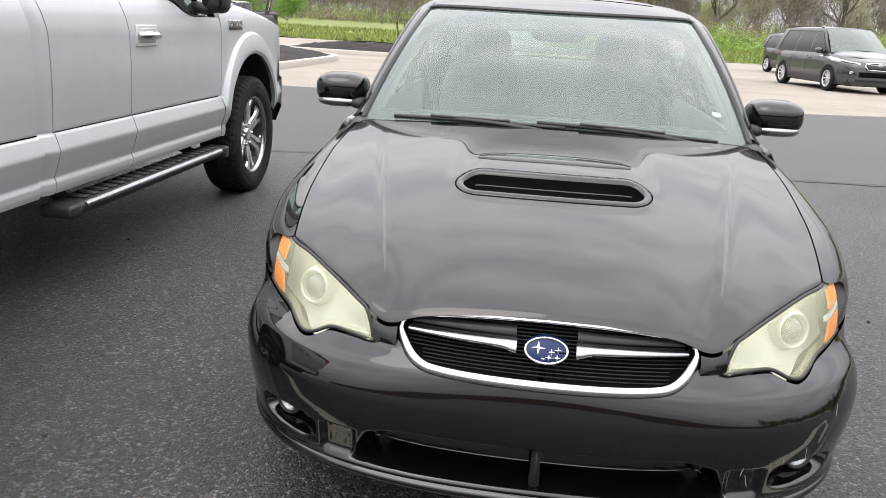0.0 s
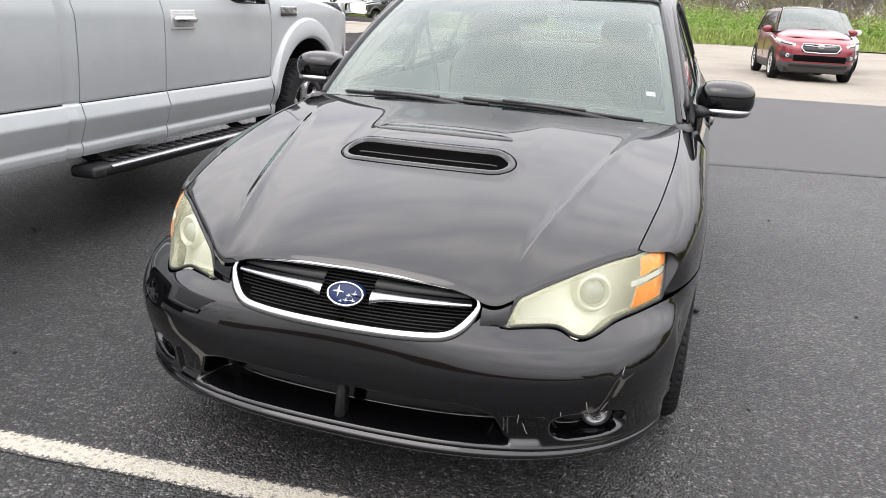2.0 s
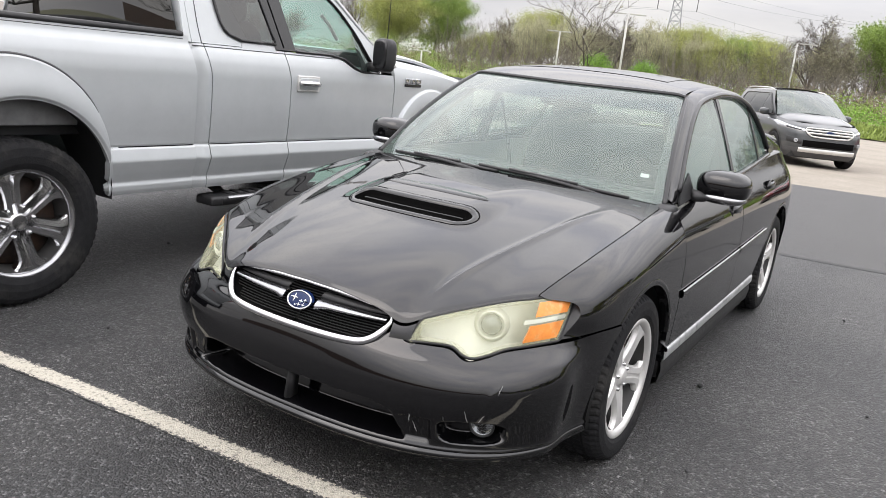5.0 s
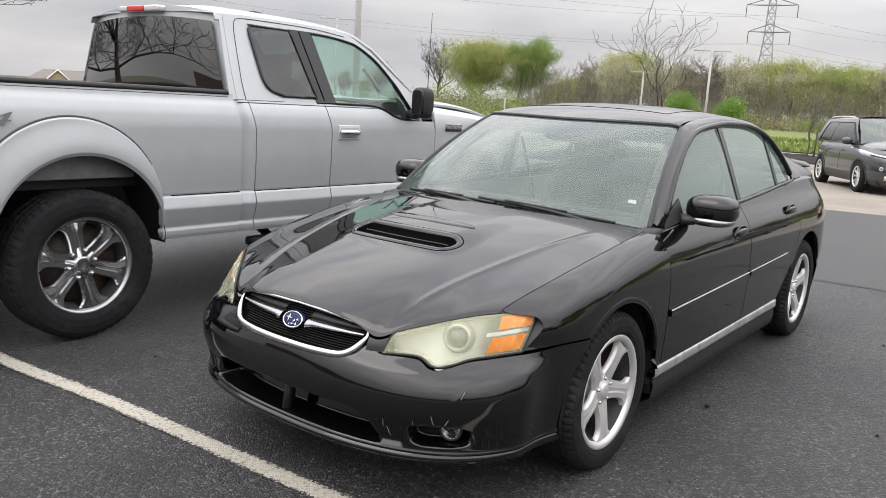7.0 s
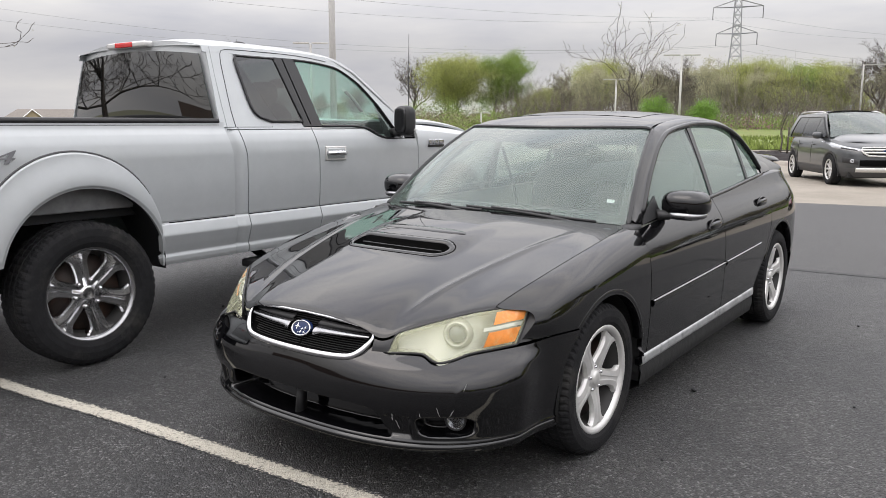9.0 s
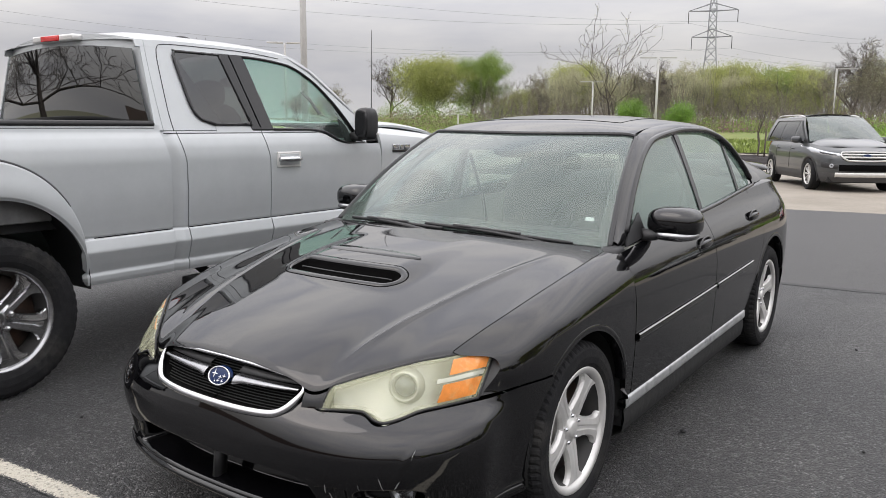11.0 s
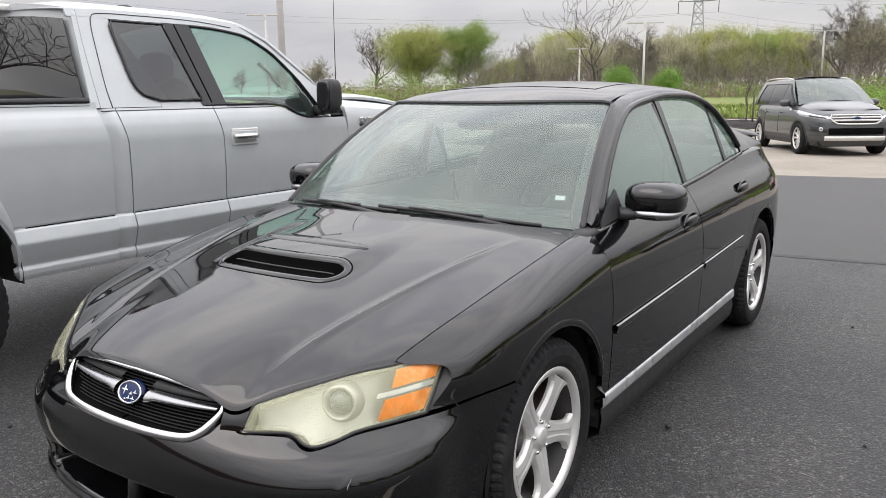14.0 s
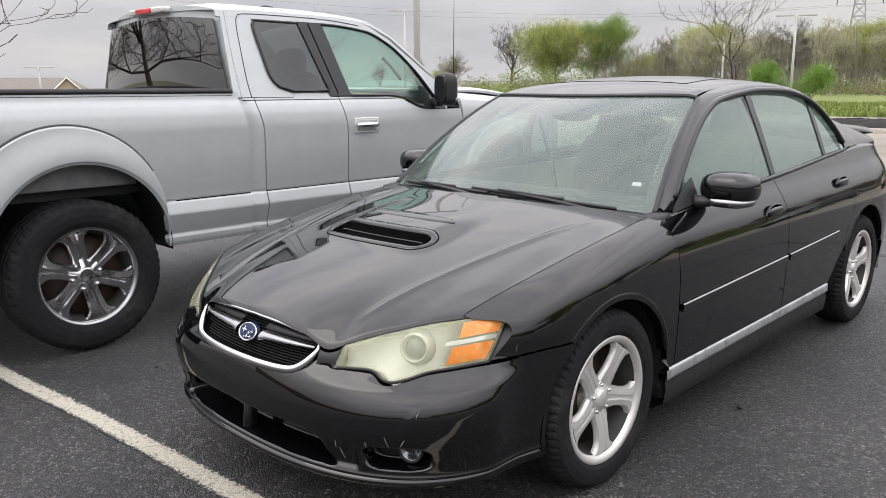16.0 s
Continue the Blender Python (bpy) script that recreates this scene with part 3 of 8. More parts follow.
# ---- wheels ----
def tyre_profile(R, r, w):
    h = w / 2
    return [(-h * 0.80, r - 0.012), (-h * 0.92, r + 0.006), (-h * 1.0, r + (R - r) * 0.45), (-h * 0.97, r + (R - r) * 0.72), (-h * 0.86, R - 0.012), (-h * 0.70, R - 0.002),
            (-h * 0.45, R), (-h * 0.42, R - 0.008), (-h * 0.36, R - 0.008), (-h * 0.33, R), (-h * 0.05, R), (-h * 0.02, R - 0.008), (h * 0.04, R - 0.008), (h * 0.07, R),
            (h * 0.33, R), (h * 0.36, R - 0.008), (h * 0.42, R - 0.008), (h * 0.45, R), (h * 0.70, R - 0.002), (h * 0.86, R - 0.012), (h * 0.95, r + (R - r) * 0.76),
            (h * 0.965, r + (R - r) * 0.73), (h * 1.0, r + (R - r) * 0.45), (h * 0.97, r + (R - r) * 0.2), (h * 0.90, r + 0.008), (h * 0.82, r - 0.010)]


def tyre_mesh(R, r, w, blocks):
    def wobble(i, j):
        shoulder = j in (4, 5, 18, 19)
        return -0.006 if (shoulder and i % 3 == 0) else (-0.004 if (j in (6, 9, 10, 13, 14, 17) and i % 3 == 1) else 0.0)
    ob = lathe("tyre", tyre_profile(R, r, w), RUBBER, None, steps=blocks * 3, wobble=wobble)
    ob.data.polygons.foreach_set("use_smooth", [False] * len(ob.data.polygons))
    return ob


def rim_profile(r, h):
    return [(-h, r - 0.004), (-h + 0.01, r - 0.016), (-h * 0.4, r - 0.045), (h * 0.1, r - 0.05), (h * 0.55, r - 0.034), (h * 0.80, r - 0.024), (h * 0.93, r - 0.018), (h * 0.98, r - 0.008), (h * 1.0, r + 0.002), (h * 0.95, r + 0.007), (h * 0.9, r + 0.004)]


def spokes_mesh(count, r, x_hub, x_rim, depth, w_hub, w_mid, w_rim, groove, twist=0.0, flare=None):
    """Each spoke a crowned bar that widens to the rim, with a groove along it when asked."""
    verts, faces = [], []
    n = 17
    cross = [(-1, -depth), (-0.96, -0.012), (-0.80, 0.0), (-0.25, 0.003), (-0.12, -groove), (0.12, -groove), (0.25, 0.003), (0.80, 0.0), (0.96, -0.012), (1, -depth)]
    wid = spline(flare or [(0, w_hub), (0.45, w_mid), (0.8, (w_mid * 2 + w_rim) / 3), (1, w_rim)])
    for s in range(count):
        a0 = 2 * math.pi * (s + 0.5) / count
        base = len(verts)
        for i in range(n):
            t = i / (n - 1)
            rad = 0.035 + (r - 0.03 - 0.035) * t
            x0 = x_hub + (x_rim - x_hub) * t + 0.004 * math.sin(math.pi * t)
            off = twist * math.sin(math.pi * t)
            for cx, cd in cross:
                lat = cx * float(wid(t)) + off
                y, z = rad * math.cos(a0) - lat * math.sin(a0), rad * math.sin(a0) + lat * math.cos(a0)
                verts.append((x0 + cd, y, z))
        k = len(cross)
        for i in range(n - 1):
            for j in range(k - 1):
                a, b = base + i * k + j, base + (i + 1) * k + j
                faces.append((a, b, b + 1, a + 1))
    return verts, faces


def wheel_set(kind):
    """The parts of one wheel, about its own axle (x points out of the car)."""
    if kind == "sedan":
        R, r, w, h = 0.322, 0.227, 0.215, 0.098
        tyre = tyre_mesh(R, r, w, 64)
        v, f = spokes_mesh(5, r, 0.060, 0.082, 0.020, 0, 0, 0, -0.001, 0.004, [(0, 0.050), (0.22, 0.043), (0.5, 0.036), (0.70, 0.037), (0.84, 0.043), (0.93, 0.056), (1, 0.080)])
        face, nuts, spoke_mat = ALLOY, 5, ALLOY
    elif kind == "truck":
        R, r, w, h = 0.416, 0.276, 0.275, 0.118
        tyre = tyre_mesh(R, r, w, 54)
        v, f = spokes_mesh(6, r, 0.058, 0.088, 0.05, 0, 0, 0, 0.016, 0, [(0, 0.046), (0.2, 0.046), (0.74, 0.053), (0.84, 0.066), (0.93, 0.094), (1, 0.125)])
        face, nuts, spoke_mat = WHEEL_CHROME, 6, WHEEL_CHROME
    else:
        R, r, w, h = 0.355, 0.235, 0.225, 0.1
        tyre = tyre_mesh(R, r, w, 32)
        v, f = spokes_mesh(10 if kind == "suv" else 5, r, 0.06, 0.075, 0.04, 0.022, 0.016, 0.026, 0.003)
        face, nuts, spoke_mat = ALLOY, 5, ALLOY
    out = [("tyre", tyre.data, "")]
    tyre_ob = [tyre]
    rim = lathe("rim", rim_profile(r, h)[5:], SATIN if kind == "truck" else face, None, steps=64)
    barrel = lathe("rim_barrel", rim_profile(r, h)[:6], ALLOY_SHADED, None, steps=48)
    out.append(("rim_barrel", barrel.data, ""))
    tyre_ob.append(barrel)
    out.append(("rim", rim.data, ""))
    tyre_ob.append(rim)
    sp = link_mesh("spokes", v, f, spoke_mat, smooth=False)
    out.append(("spokes", sp.data, ""))
    tyre_ob.append(sp)
    hub = lathe("hub_cap", [(0.01, 0.098), (0.050, 0.094), (0.058, 0.088), (0.060, 0.046), (0.074, 0.044), (0.078, 0.036), (0.076, 0.030), (0.077, 0.001)] if kind == "truck" else [(0.01, 0.076), (0.056, 0.074), (0.064, 0.068), (0.066, 0.034), (0.073, 0.031), (0.077, 0.025), (0.078, 0.001)], face, None, steps=32)
    out.append(("hub_cap", hub.data, ""))
    tyre_ob.append(hub)
    for ob in tyre_ob:
        bpy.data.objects.remove(ob)
    return {"parts": out, "nut": nut_data(kind), "nuts": nuts, "bolt": 0.078 if kind == "truck" else 0.051, "R": R, "r": r, "h": h}


def nut_data(kind):
    ob = lathe("wheel_nut", [(0.05, 0.013), (0.074, 0.012), (0.080, 0.008), (0.081, 0.0005)] if kind == "truck" else [(0.05, 0.0085), (0.070, 0.008), (0.075, 0.005), (0.076, 0.0005)], CHROME, None, steps=8)
    me = ob.data
    bpy.data.objects.remove(ob)
    return me


def put_wheel(ws, parent, x, y, z, side, turn=0.0, steer=0.0):
    """A wheel at a hub: the brake disc carries the tyre, rim, spokes, cap and nuts. side -1 faces the other way."""
    disc = lathe("wheel", [(-0.06, ws["r"] * 0.95), (-0.055, 0.04), (-0.012, 0.04), (-0.012, ws["r"] * 0.80), (0.014, ws["r"] * 0.80), (0.018, 0.06), (0.03, 0.001)], BRAKE, parent, steps=40)
    disc.matrix_local = pose(x, y, z, 0, 0, steer) @ (Matrix.Identity(4) if side > 0 else pose(0, 0, 0, 0, 0, 180)) @ pose(0, 0, 0, turn)
    for name, me, lab in ws["parts"]:
        ob = new(name, me)
        ob.parent = disc
    for i in range(ws["nuts"]):
        a = 2 * math.pi * i / ws["nuts"]
        ob = new("wheel_nut", ws["nut"])
        ob.parent = disc
        ob.matrix_local = Matrix.Translation((0, ws["bolt"] * math.cos(a), ws["bolt"] * math.sin(a)))
    return disc


# ---- the black sedan: its surfaces ----
SW = spline([(0.14, 0.80), (0.22, 0.832), (0.30, 0.846), (0.44, 0.858), (0.58, 0.864), (0.70, 0.863), (0.78, 0.856), (0.84, 0.842), (0.90, 0.812), (0.95, 0.780), (1.05, 0.735)])
SF = spline([(0.14, -0.94), (0.19, -0.965), (0.24, -0.985), (0.30, -0.972), (0.36, -0.978), (0.44, -0.990), (0.48, -0.988), (0.52, -0.981), (0.57, -0.966), (0.60, -0.953), (0.64, -0.933), (0.72, -0.885), (0.80, -0.82)])
SR = spline([(0.14, 3.61), (0.25, 3.68), (0.5, 3.715), (0.65, 3.71), (0.8, 3.69), (0.95, 3.66), (1.06, 3.63)])
WB = 2.67
RP, RQ = 2.4, 3.4
FP = spline([(0.14, 2.5), (0.30, 2.55), (0.48, 2.7), (0.555, 2.5), (0.60, 2.14), (0.64, 2.0), (0.8, 2.0)])
FQ = spline([(0.14, 4.0), (0.30, 4.1), (0.48, 4.3), (0.555, 3.75), (0.60, 2.9), (0.64, 2.6), (0.8, 2.6)])


def flank(a, z):
    """The sedan's skin below the belt: a = -1 at the nose's middle, 0 to 2.67 along the side, 3.67 at the tail's middle."""
    a, z = np.broadcast_arrays(np.asarray(a, float), np.asarray(z, float))
    w, f, r = SW(z), SF(z), SR(z) - WB
    ph = np.clip(-a, 0, 1) * math.pi / 2
    pr = np.clip(a - WB, 0, 1) * math.pi / 2
    side = np.clip(a, 0, WB)
    x = w * np.where(a < 0, np.maximum(np.cos(ph), 0) ** (2 / FP(z)), np.where(a > WB, np.cos(pr) ** (2 / RP), 1 + 0.006 * np.sin(side / WB * math.pi)))
    y = np.where(a < 0, f * np.abs(np.sin(ph)) ** (2 / FQ(z)), np.where(a > WB, WB + r * np.abs(np.sin(pr)) ** (2 / RQ), side))
    # ahead of the wheel the side stands nearly upright
    plumb = 0.862 * np.maximum(1 - (np.minimum(np.abs(np.minimum(y, 0)), 0.94) / 0.95) ** 3.0, 0) ** 0.444 - 0.862 + w
    x = x + (plumb - x) * smoothstep(-0.62, -0.42, y) * smoothstep(0.80, 0.66, z) * (y < 0)
    return np.stack([x, y, z], -1)


def at_x(x, z):
    return -math.acos(min(1, (x / float(SW(z))) ** (float(FP(z)) / 2))) / (math.pi / 2)


def at_y(y, z):
    if y < 0:
        return -math.asin(min(1, (y / float(SF(z))) ** (float(FQ(z)) / 2))) / (math.pi / 2)
    if y > WB:
        return WB + math.asin(min(1, ((y - WB) / (float(SR(z)) - WB)) ** (RQ / 2))) / (math.pi / 2)
    return y


H_NOSE = spline([(0, 0.654), (0.2, 0.651), (0.36, 0.645), (0.455, 0.648), (0.53, 0.654), (0.62, 0.675), (0.7, 0.695), (0.8, 0.742), (0.9, 0.76)])
H_RISE = spline([(0, 0), (0.04, 0.13), (0.1, 0.25), (0.22, 0.42), (0.42, 0.62), (0.7, 0.84), (1.0, 1.0), (1.3, 1.12)])


def hood_z(x, y):
    x = np.abs(x)
    w, f = 0.862, -0.955
    nose = f * np.maximum(1 - np.minimum(x / w, 0.985) ** 2.2, 0.001) ** (1 / 3.2)
    back = 0.24 + 0.19 * (x / 0.73) ** 2
    rear = 0.975 - 0.040 * (x / 0.73) ** 2
    t = (y - nose) / (back - nose)
    z = H_NOSE(x) + (rear - H_NOSE(x)) * H_RISE(np.clip(t, 0, 1.3))
    z = z - 0.017 * np.exp(-((x - 0.380) / 0.055) ** 2) * np.exp(-np.maximum(t, 0) / 0.10)
    # two soft creases run from the lamps to the screen
    crease = 0.566 + 0.209 * y
    z = z + 0.0045 * np.exp(-((x - crease) / 0.016) ** 2) * smoothstep(-0.85, -0.6, y) * smoothstep(0.25, -0.1, y)
    return z


SCOOP_FRONT, SCOOP_BACK, SCOOP_HALF = -0.391, -0.297, 0.262


def scoop_shape(x, y):
    """Rise of the scoop's hump, and the depth of its mouth."""
    x = np.abs(x)
    edge = 1 - smoothstep(0.20, 0.33, x)
    bow = 0.035 * (x / 0.3) ** 2
    hump = 0.022 * edge * smoothstep(-0.46, -0.27, y - bow) * (1 - smoothstep(-0.25, 0.20, y + bow))
    dx = np.maximum(x - (SCOOP_HALF - 0.047), 0)
    cy = (SCOOP_FRONT + SCOOP_BACK) / 2 + bow
    half = (SCOOP_BACK - SCOOP_FRONT) / 2
    d = np.sqrt(dx**2 + (y - cy) ** 2) - half
    mouth = 1 - smoothstep(-0.014, 0.002, d)
    return hump, mouth


def roof_z(x, y):
    top = spline([(0.90, 1.362), (1.2, 1.430), (1.6, 1.452), (2.0, 1.436), (2.3, 1.390)])(y)
    return top - 0.035 * (np.abs(x) / 0.55) ** 2.4 - 0.05 * smoothstep(0.53, 0.68, np.abs(x))


def cabin_x(y, z):
    """Half width of the glass house."""
    y, z = np.asarray(y, float), np.asarray(z, float)
    base = 0.790 - 0.36 * (z - 0.95) - 0.12 * np.maximum(z - 0.95, 0) ** 2
    return base - 0.045 * ((y - 1.6) / 1.2) ** 2


BELT = spline([(0.40, 0.925), (0.75, 0.948), (1.6, 0.985), (2.46, 1.022), (2.9, 1.03), (3.7, 0.98)])
GLASS_TOP = spline([(0.56, 0.962), (0.7, 1.085), (0.8, 1.160), (1.0, 1.280), (1.15, 1.334), (1.35, 1.358), (1.60, 1.372), (1.9, 1.364), (2.15, 1.330), (2.30, 1.282), (2.44, 1.195), (2.54, 1.105), (2.58, 1.050)])
RAIL = spline([(0.50, 0.955), (0.8, 1.185), (1.02, 1.318), (1.2, 1.366), (1.5, 1.400), (1.9, 1.394), (2.2, 1.360), (2.5, 1.268), (2.75, 1.165), (3.0, 1.085)])
ARCH_R = 0.362
HUB_Z = 0.315


def arch(y0, a0, a1, n, r=ARCH_R):
    """Points (y, z) round a wheel, by degrees from its front (0) over the top (90) to its back (180)."""
    t = np.radians(np.linspace(a0, a1, n))
    return np.stack([y0 - r * np.cos(t), HUB_Z + 0.035 + r * 0.98 * np.sin(t)], 1)


def skin(yz):
    """Flank points from (y, z) pairs."""
    sh = yz.shape[:-1]
    out = [flank(at_y(y, z), z) for y, z in yz.reshape(-1, 2)]
    return np.array(out).reshape(*sh, 3)


def build_sedan():
    # the windscreen's shape, from cowl to roof
    u = np.linspace(0, 1, 46)
    wt = np.stack([0.576 * u, 0.930 + 0.142 * u**2, roof_z(0.576 * u, 0.930 + 0.142 * u**2) - 0.004], 1)
    wb = np.stack([0.734 * u, 0.272 + 0.175 * u**2, 0.972 - 0.040 * u**2], 1)
    v = np.linspace(0, 1, 30)
    SCREEN = ruled(wb, wt, 30) + (4 * v * (1 - v))[None, :, None] * np.array([0, -0.018, 0.030])[None, None]
    car = thing("sedan", Matrix.Translation((0, 2.682, 0)) @ pose(0, 0, 0, 0.67) @ Matrix.Translation((0, -2.67, 0)), "black pearl four-door sedan with hood scoop and yellowed headlamps", "car")
    # hood, with the scoop pressed into it
    nu, nv = 96, 150
    seam = spline([(-0.60, 0.685), (-0.45, 0.706), (-0.3, 0.722), (0.1, 0.740), (0.43, 0.735)])
    front = curve([(0, -0.890), (0.18, -0.889), (0.30, -0.884), (0.36, -0.880), (0.405, -0.862), (0.455, -0.821), (0.53, -0.748), (0.62, -0.660), (0.685, -0.596)], nu)
    back = np.stack([front[:, 0] / 0.685 * 0.735, np.zeros(nu)], 1)
    back[:, 1] = 0.225 + 0.195 * (back[:, 0] / 0.735) ** 2
    g = ruled(front, back, nv)
    v = np.linspace(0, 1, nv)[None, :]
    edge = seam(g[-1, :, 1])
    g[:, :, 0] = g[:, :, 0] / np.maximum(g[-1:, :, 0], 1e-6) * edge[None, :]
    X, Y = g[:, :, 0], g[:, :, 1]
    hump, mouth = scoop_shape(X, Y)
    Z = hood_z(X, Y) + hump - 0.085 * mouth
    Z = Z - 0.008 * (1 - smoothstep(0, 0.012, v)) ** 2
    P = np.stack([X, Y, Z], -1)
    hood = sheet("hood", P, PAINT_BLACK, car, "black hood with a raised intake scoop", sym=True, out=(0, 0, 1), flange=0.018)
    # the scoop's rolled rim, its dark mouth and its vane
    cy, reach = (SCOOP_FRONT + SCOOP_BACK) / 2, SCOOP_HALF - 0.047
    turn = np.radians(np.linspace(-90, 90, 25))
    def rim(d, dz):
        r = 0.047 + d
        xs = np.concatenate([np.linspace(0, reach, 24)[:-1], reach + r * np.cos(turn), np.linspace(reach, 0, 24)[1:]])
        ys = np.concatenate([np.full(23, -r), r * np.sin(turn), np.full(23, r)])
        y = cy + 0.035 * (xs / 0.3) ** 2 + ys
        return np.stack([xs, y, hood_z(xs, y) + scoop_shape(xs, y)[0] + dz], 1)
    sheet("scoop_rim", np.stack([rim(0.022, -0.003), rim(0.0205, 0.0016), rim(0.010, 0.0030), rim(0.003, 0.0024), rim(-0.001, -0.001), rim(-0.003, -0.006)], 1), PAINT_BLACK, hood, "rolled rim of the intake scoop", sym=True, out=(0, 0, 1), flange=0)
    sheet("scoop_seam", np.stack([rim(0.0255, 0.0008), rim(0.0215, 0.0012)], 1), VOID, hood, "thin dark seam round the scoop", sym=True, out=(0, 0, 1), flange=0)
    # the mouth's depth is darkened by colour, not only by its shape
    sheet("scoop_mouth", np.stack([rim(-0.002, -0.005), rim(-0.004, -0.020), rim(-0.008, -0.044), rim(-0.020, -0.048), rim(-0.034, -0.050), rim(-0.0465, -0.050)], 1), VOID, hood, "near-black mouth of the intake scoop, shade in its colour", sym=True, out=(0, 0, 1), flange=0)
    xs = np.linspace(0, reach + 0.012, 40)
    vy = cy + 0.035 * (xs / 0.3) ** 2 + 0.010
    vz = hood_z(xs, vy) + scoop_shape(xs, vy)[0] - 0.018
    sheet("scoop_vane", np.stack([np.stack([xs, vy + o, vz + dz], 1) for o, dz in ((-0.0025, -0.002), (0.0, 0.0005), (0.002, 0.0))], 1), PLASTIC, hood, "thin dark vane across the intake", sym=True, out=(0, 0, 1), flange=0.003)
    # pale streaks along the hood's creases: painted highlight together with some scuffing
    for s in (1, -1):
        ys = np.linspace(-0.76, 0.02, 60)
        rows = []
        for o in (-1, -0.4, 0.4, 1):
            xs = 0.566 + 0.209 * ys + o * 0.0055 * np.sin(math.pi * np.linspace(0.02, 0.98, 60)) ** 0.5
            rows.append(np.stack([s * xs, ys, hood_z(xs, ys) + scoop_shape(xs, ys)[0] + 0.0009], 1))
        sheet("scuffed_streak", np.stack(rows, 1), SCUFF_HIGHLIGHT, hood, "pale streak of scuff and painted highlight along the hood crease", out=(0, 0, 1), flange=0)
    # oval pad on the hump behind the mouth
    xs = np.linspace(0, 0.235, 40)
    hw = 0.030 * np.sqrt(np.maximum(1 - (xs / 0.2355) ** 4, 0.0))
    yc = -0.165 + 0.25 * xs**2
    rows = []
    for t in (-1, -0.9, 0, 0.9, 1):
        y = yc + t * hw
        rows.append(np.stack([xs, y, hood_z(xs, y) + scoop_shape(xs, y)[0] + (0.003 if abs(t) < 0.95 else 0.0005)], 1))
    sheet("scoop_pad", np.stack(rows, 1), PAINT_BLACK, hood, sym=True, out=(0, 0, 1), flange=0.002)

    # front bumper: one skin with its openings pressed in
    hi = curve([(-1.0, 0.560), (at_x(0.15, 0.56), 0.562), (at_x(0.27, 0.57), 0.571), (at_x(0.335, 0.6), 0.604), (at_x(0.36, 0.62), 0.622), (at_x(0.40, 0.60), 0.598), (at_x(0.46, 0.60), 0.597),
                (at_x(0.525, 0.595), 0.594), (at_x(0.57, 0.578), 0.577), (at_x(0.60, 0.57), 0.573), (at_x(0.63, 0.58), 0.581), (at_x(0.66, 0.595), 0.594), (at_x(0.71, 0.60), 0.602), (at_y(-0.535, 0.61), 0.611), (at_y(-0.42, 0.624), 0.624), (at_y(-0.245, 0.617), 0.617)], 260)
    lo_end = (at_y(-0.358, 0.25), 0.25)
    lo = curve([(-1.0, 0.262), (at_x(0.4, 0.262), 0.262), (at_x(0.7, 0.258), 0.258), (at_y(-0.5, 0.252), 0.252), lo_end], 260)
    G = ruled(lo, hi, 120)
    endcol = curve([(lo_end[0], lo_end[1]), (at_y(-0.362, 0.32), 0.32), (at_y(-0.352, 0.43), 0.43), (at_y(-0.312, 0.54), 0.54), (at_y(-0.245, 0.617), 0.617)], 120)
    blend = (smoothstep(0.75, 1, np.linspace(0, 1, 260)))[:, None, None]
    G = G + blend * (endcol - G[-1])[None]
    P = flank(G[:, :, 0], G[:, :, 1])
    X, Z = P[:, :, 0], P[:, :, 1 + 1]
    top_lip = 0.416 - 0.02 * np.clip((X - 0.3) / 0.1, 0, 1) ** 2
    ix = smoothstep(0.015, -0.015, np.abs(X) - (0.441 - 0.52 * (Z - 0.305)))
    intake = ix * smoothstep(0.300, 0.312, Z) * smoothstep(0.002, -0.016, Z - top_lip)
    fx, fz = (X - 0.632) / 0.078, (Z - 0.354) / 0.036
    fog = smoothstep(1.18, 0.82, (np.abs(fx) ** 3.5 + np.abs(fz) ** 3.0) ** (1 / 3))
    wing = smoothstep(0.43, 0.45, X) * smoothstep(0.392, 0.384, Z) * smoothstep(0.300, 0.318, Z) * smoothstep(0.535, 0.515, X)
    ridge = np.exp(-((X - 0.65 - 0.4 * (Z - 0.403)) / 0.010) ** 2) * smoothstep(0.385, 0.42, Z) * smoothstep(0.53, 0.49, Z)
    crease = np.exp(-((Z - 0.292) / 0.007) ** 2)
    push = 0.10 * intake + 0.055 * fog + 0.012 * wing * (1 - fog) - 0.005 * crease - 0.0015 * ridge
    nrm = normals(P)
    nrm *= np.sign((nrm * np.array([1, -2, 0])).sum(2, keepdims=True))
    P = P - nrm * push[:, :, None]
    sheet("front_bumper", P, PAINT_BLACK, car, "black front bumper with scuffed paint", sym=True, out=(0, -1, 0), flange=0.02)
    # pale scratches in the bumper's paint
    for x0, z0, x1, z1, wd in ((0.622, 0.438, 0.630, 0.398, 0.0022), (0.470, 0.402, 0.468, 0.372, 0.0030), (0.478, 0.378, 0.492, 0.338, 0.0026), (0.566, 0.412, 0.568, 0.394, 0.0022), (0.700, 0.520, 0.698, 0.492, 0.0018), (0.655, 0.400, 0.672, 0.428, 0.0030)):
        line = [np.array([x0 + (x1 - x0) * t + 0.0007 * math.sin(7 * t), z0 + (z1 - z0) * t]) for t in np.linspace(0, 1, 9)]
        rows = [np.array([flank(at_x(x + o * (1 - abs(2 * k / 8 - 1) ** 3), z), z) + np.array([0.0006, -0.0016, 0]) for k, (x, z) in enumerate(line)]) for o in (-wd / 2, wd / 2)]
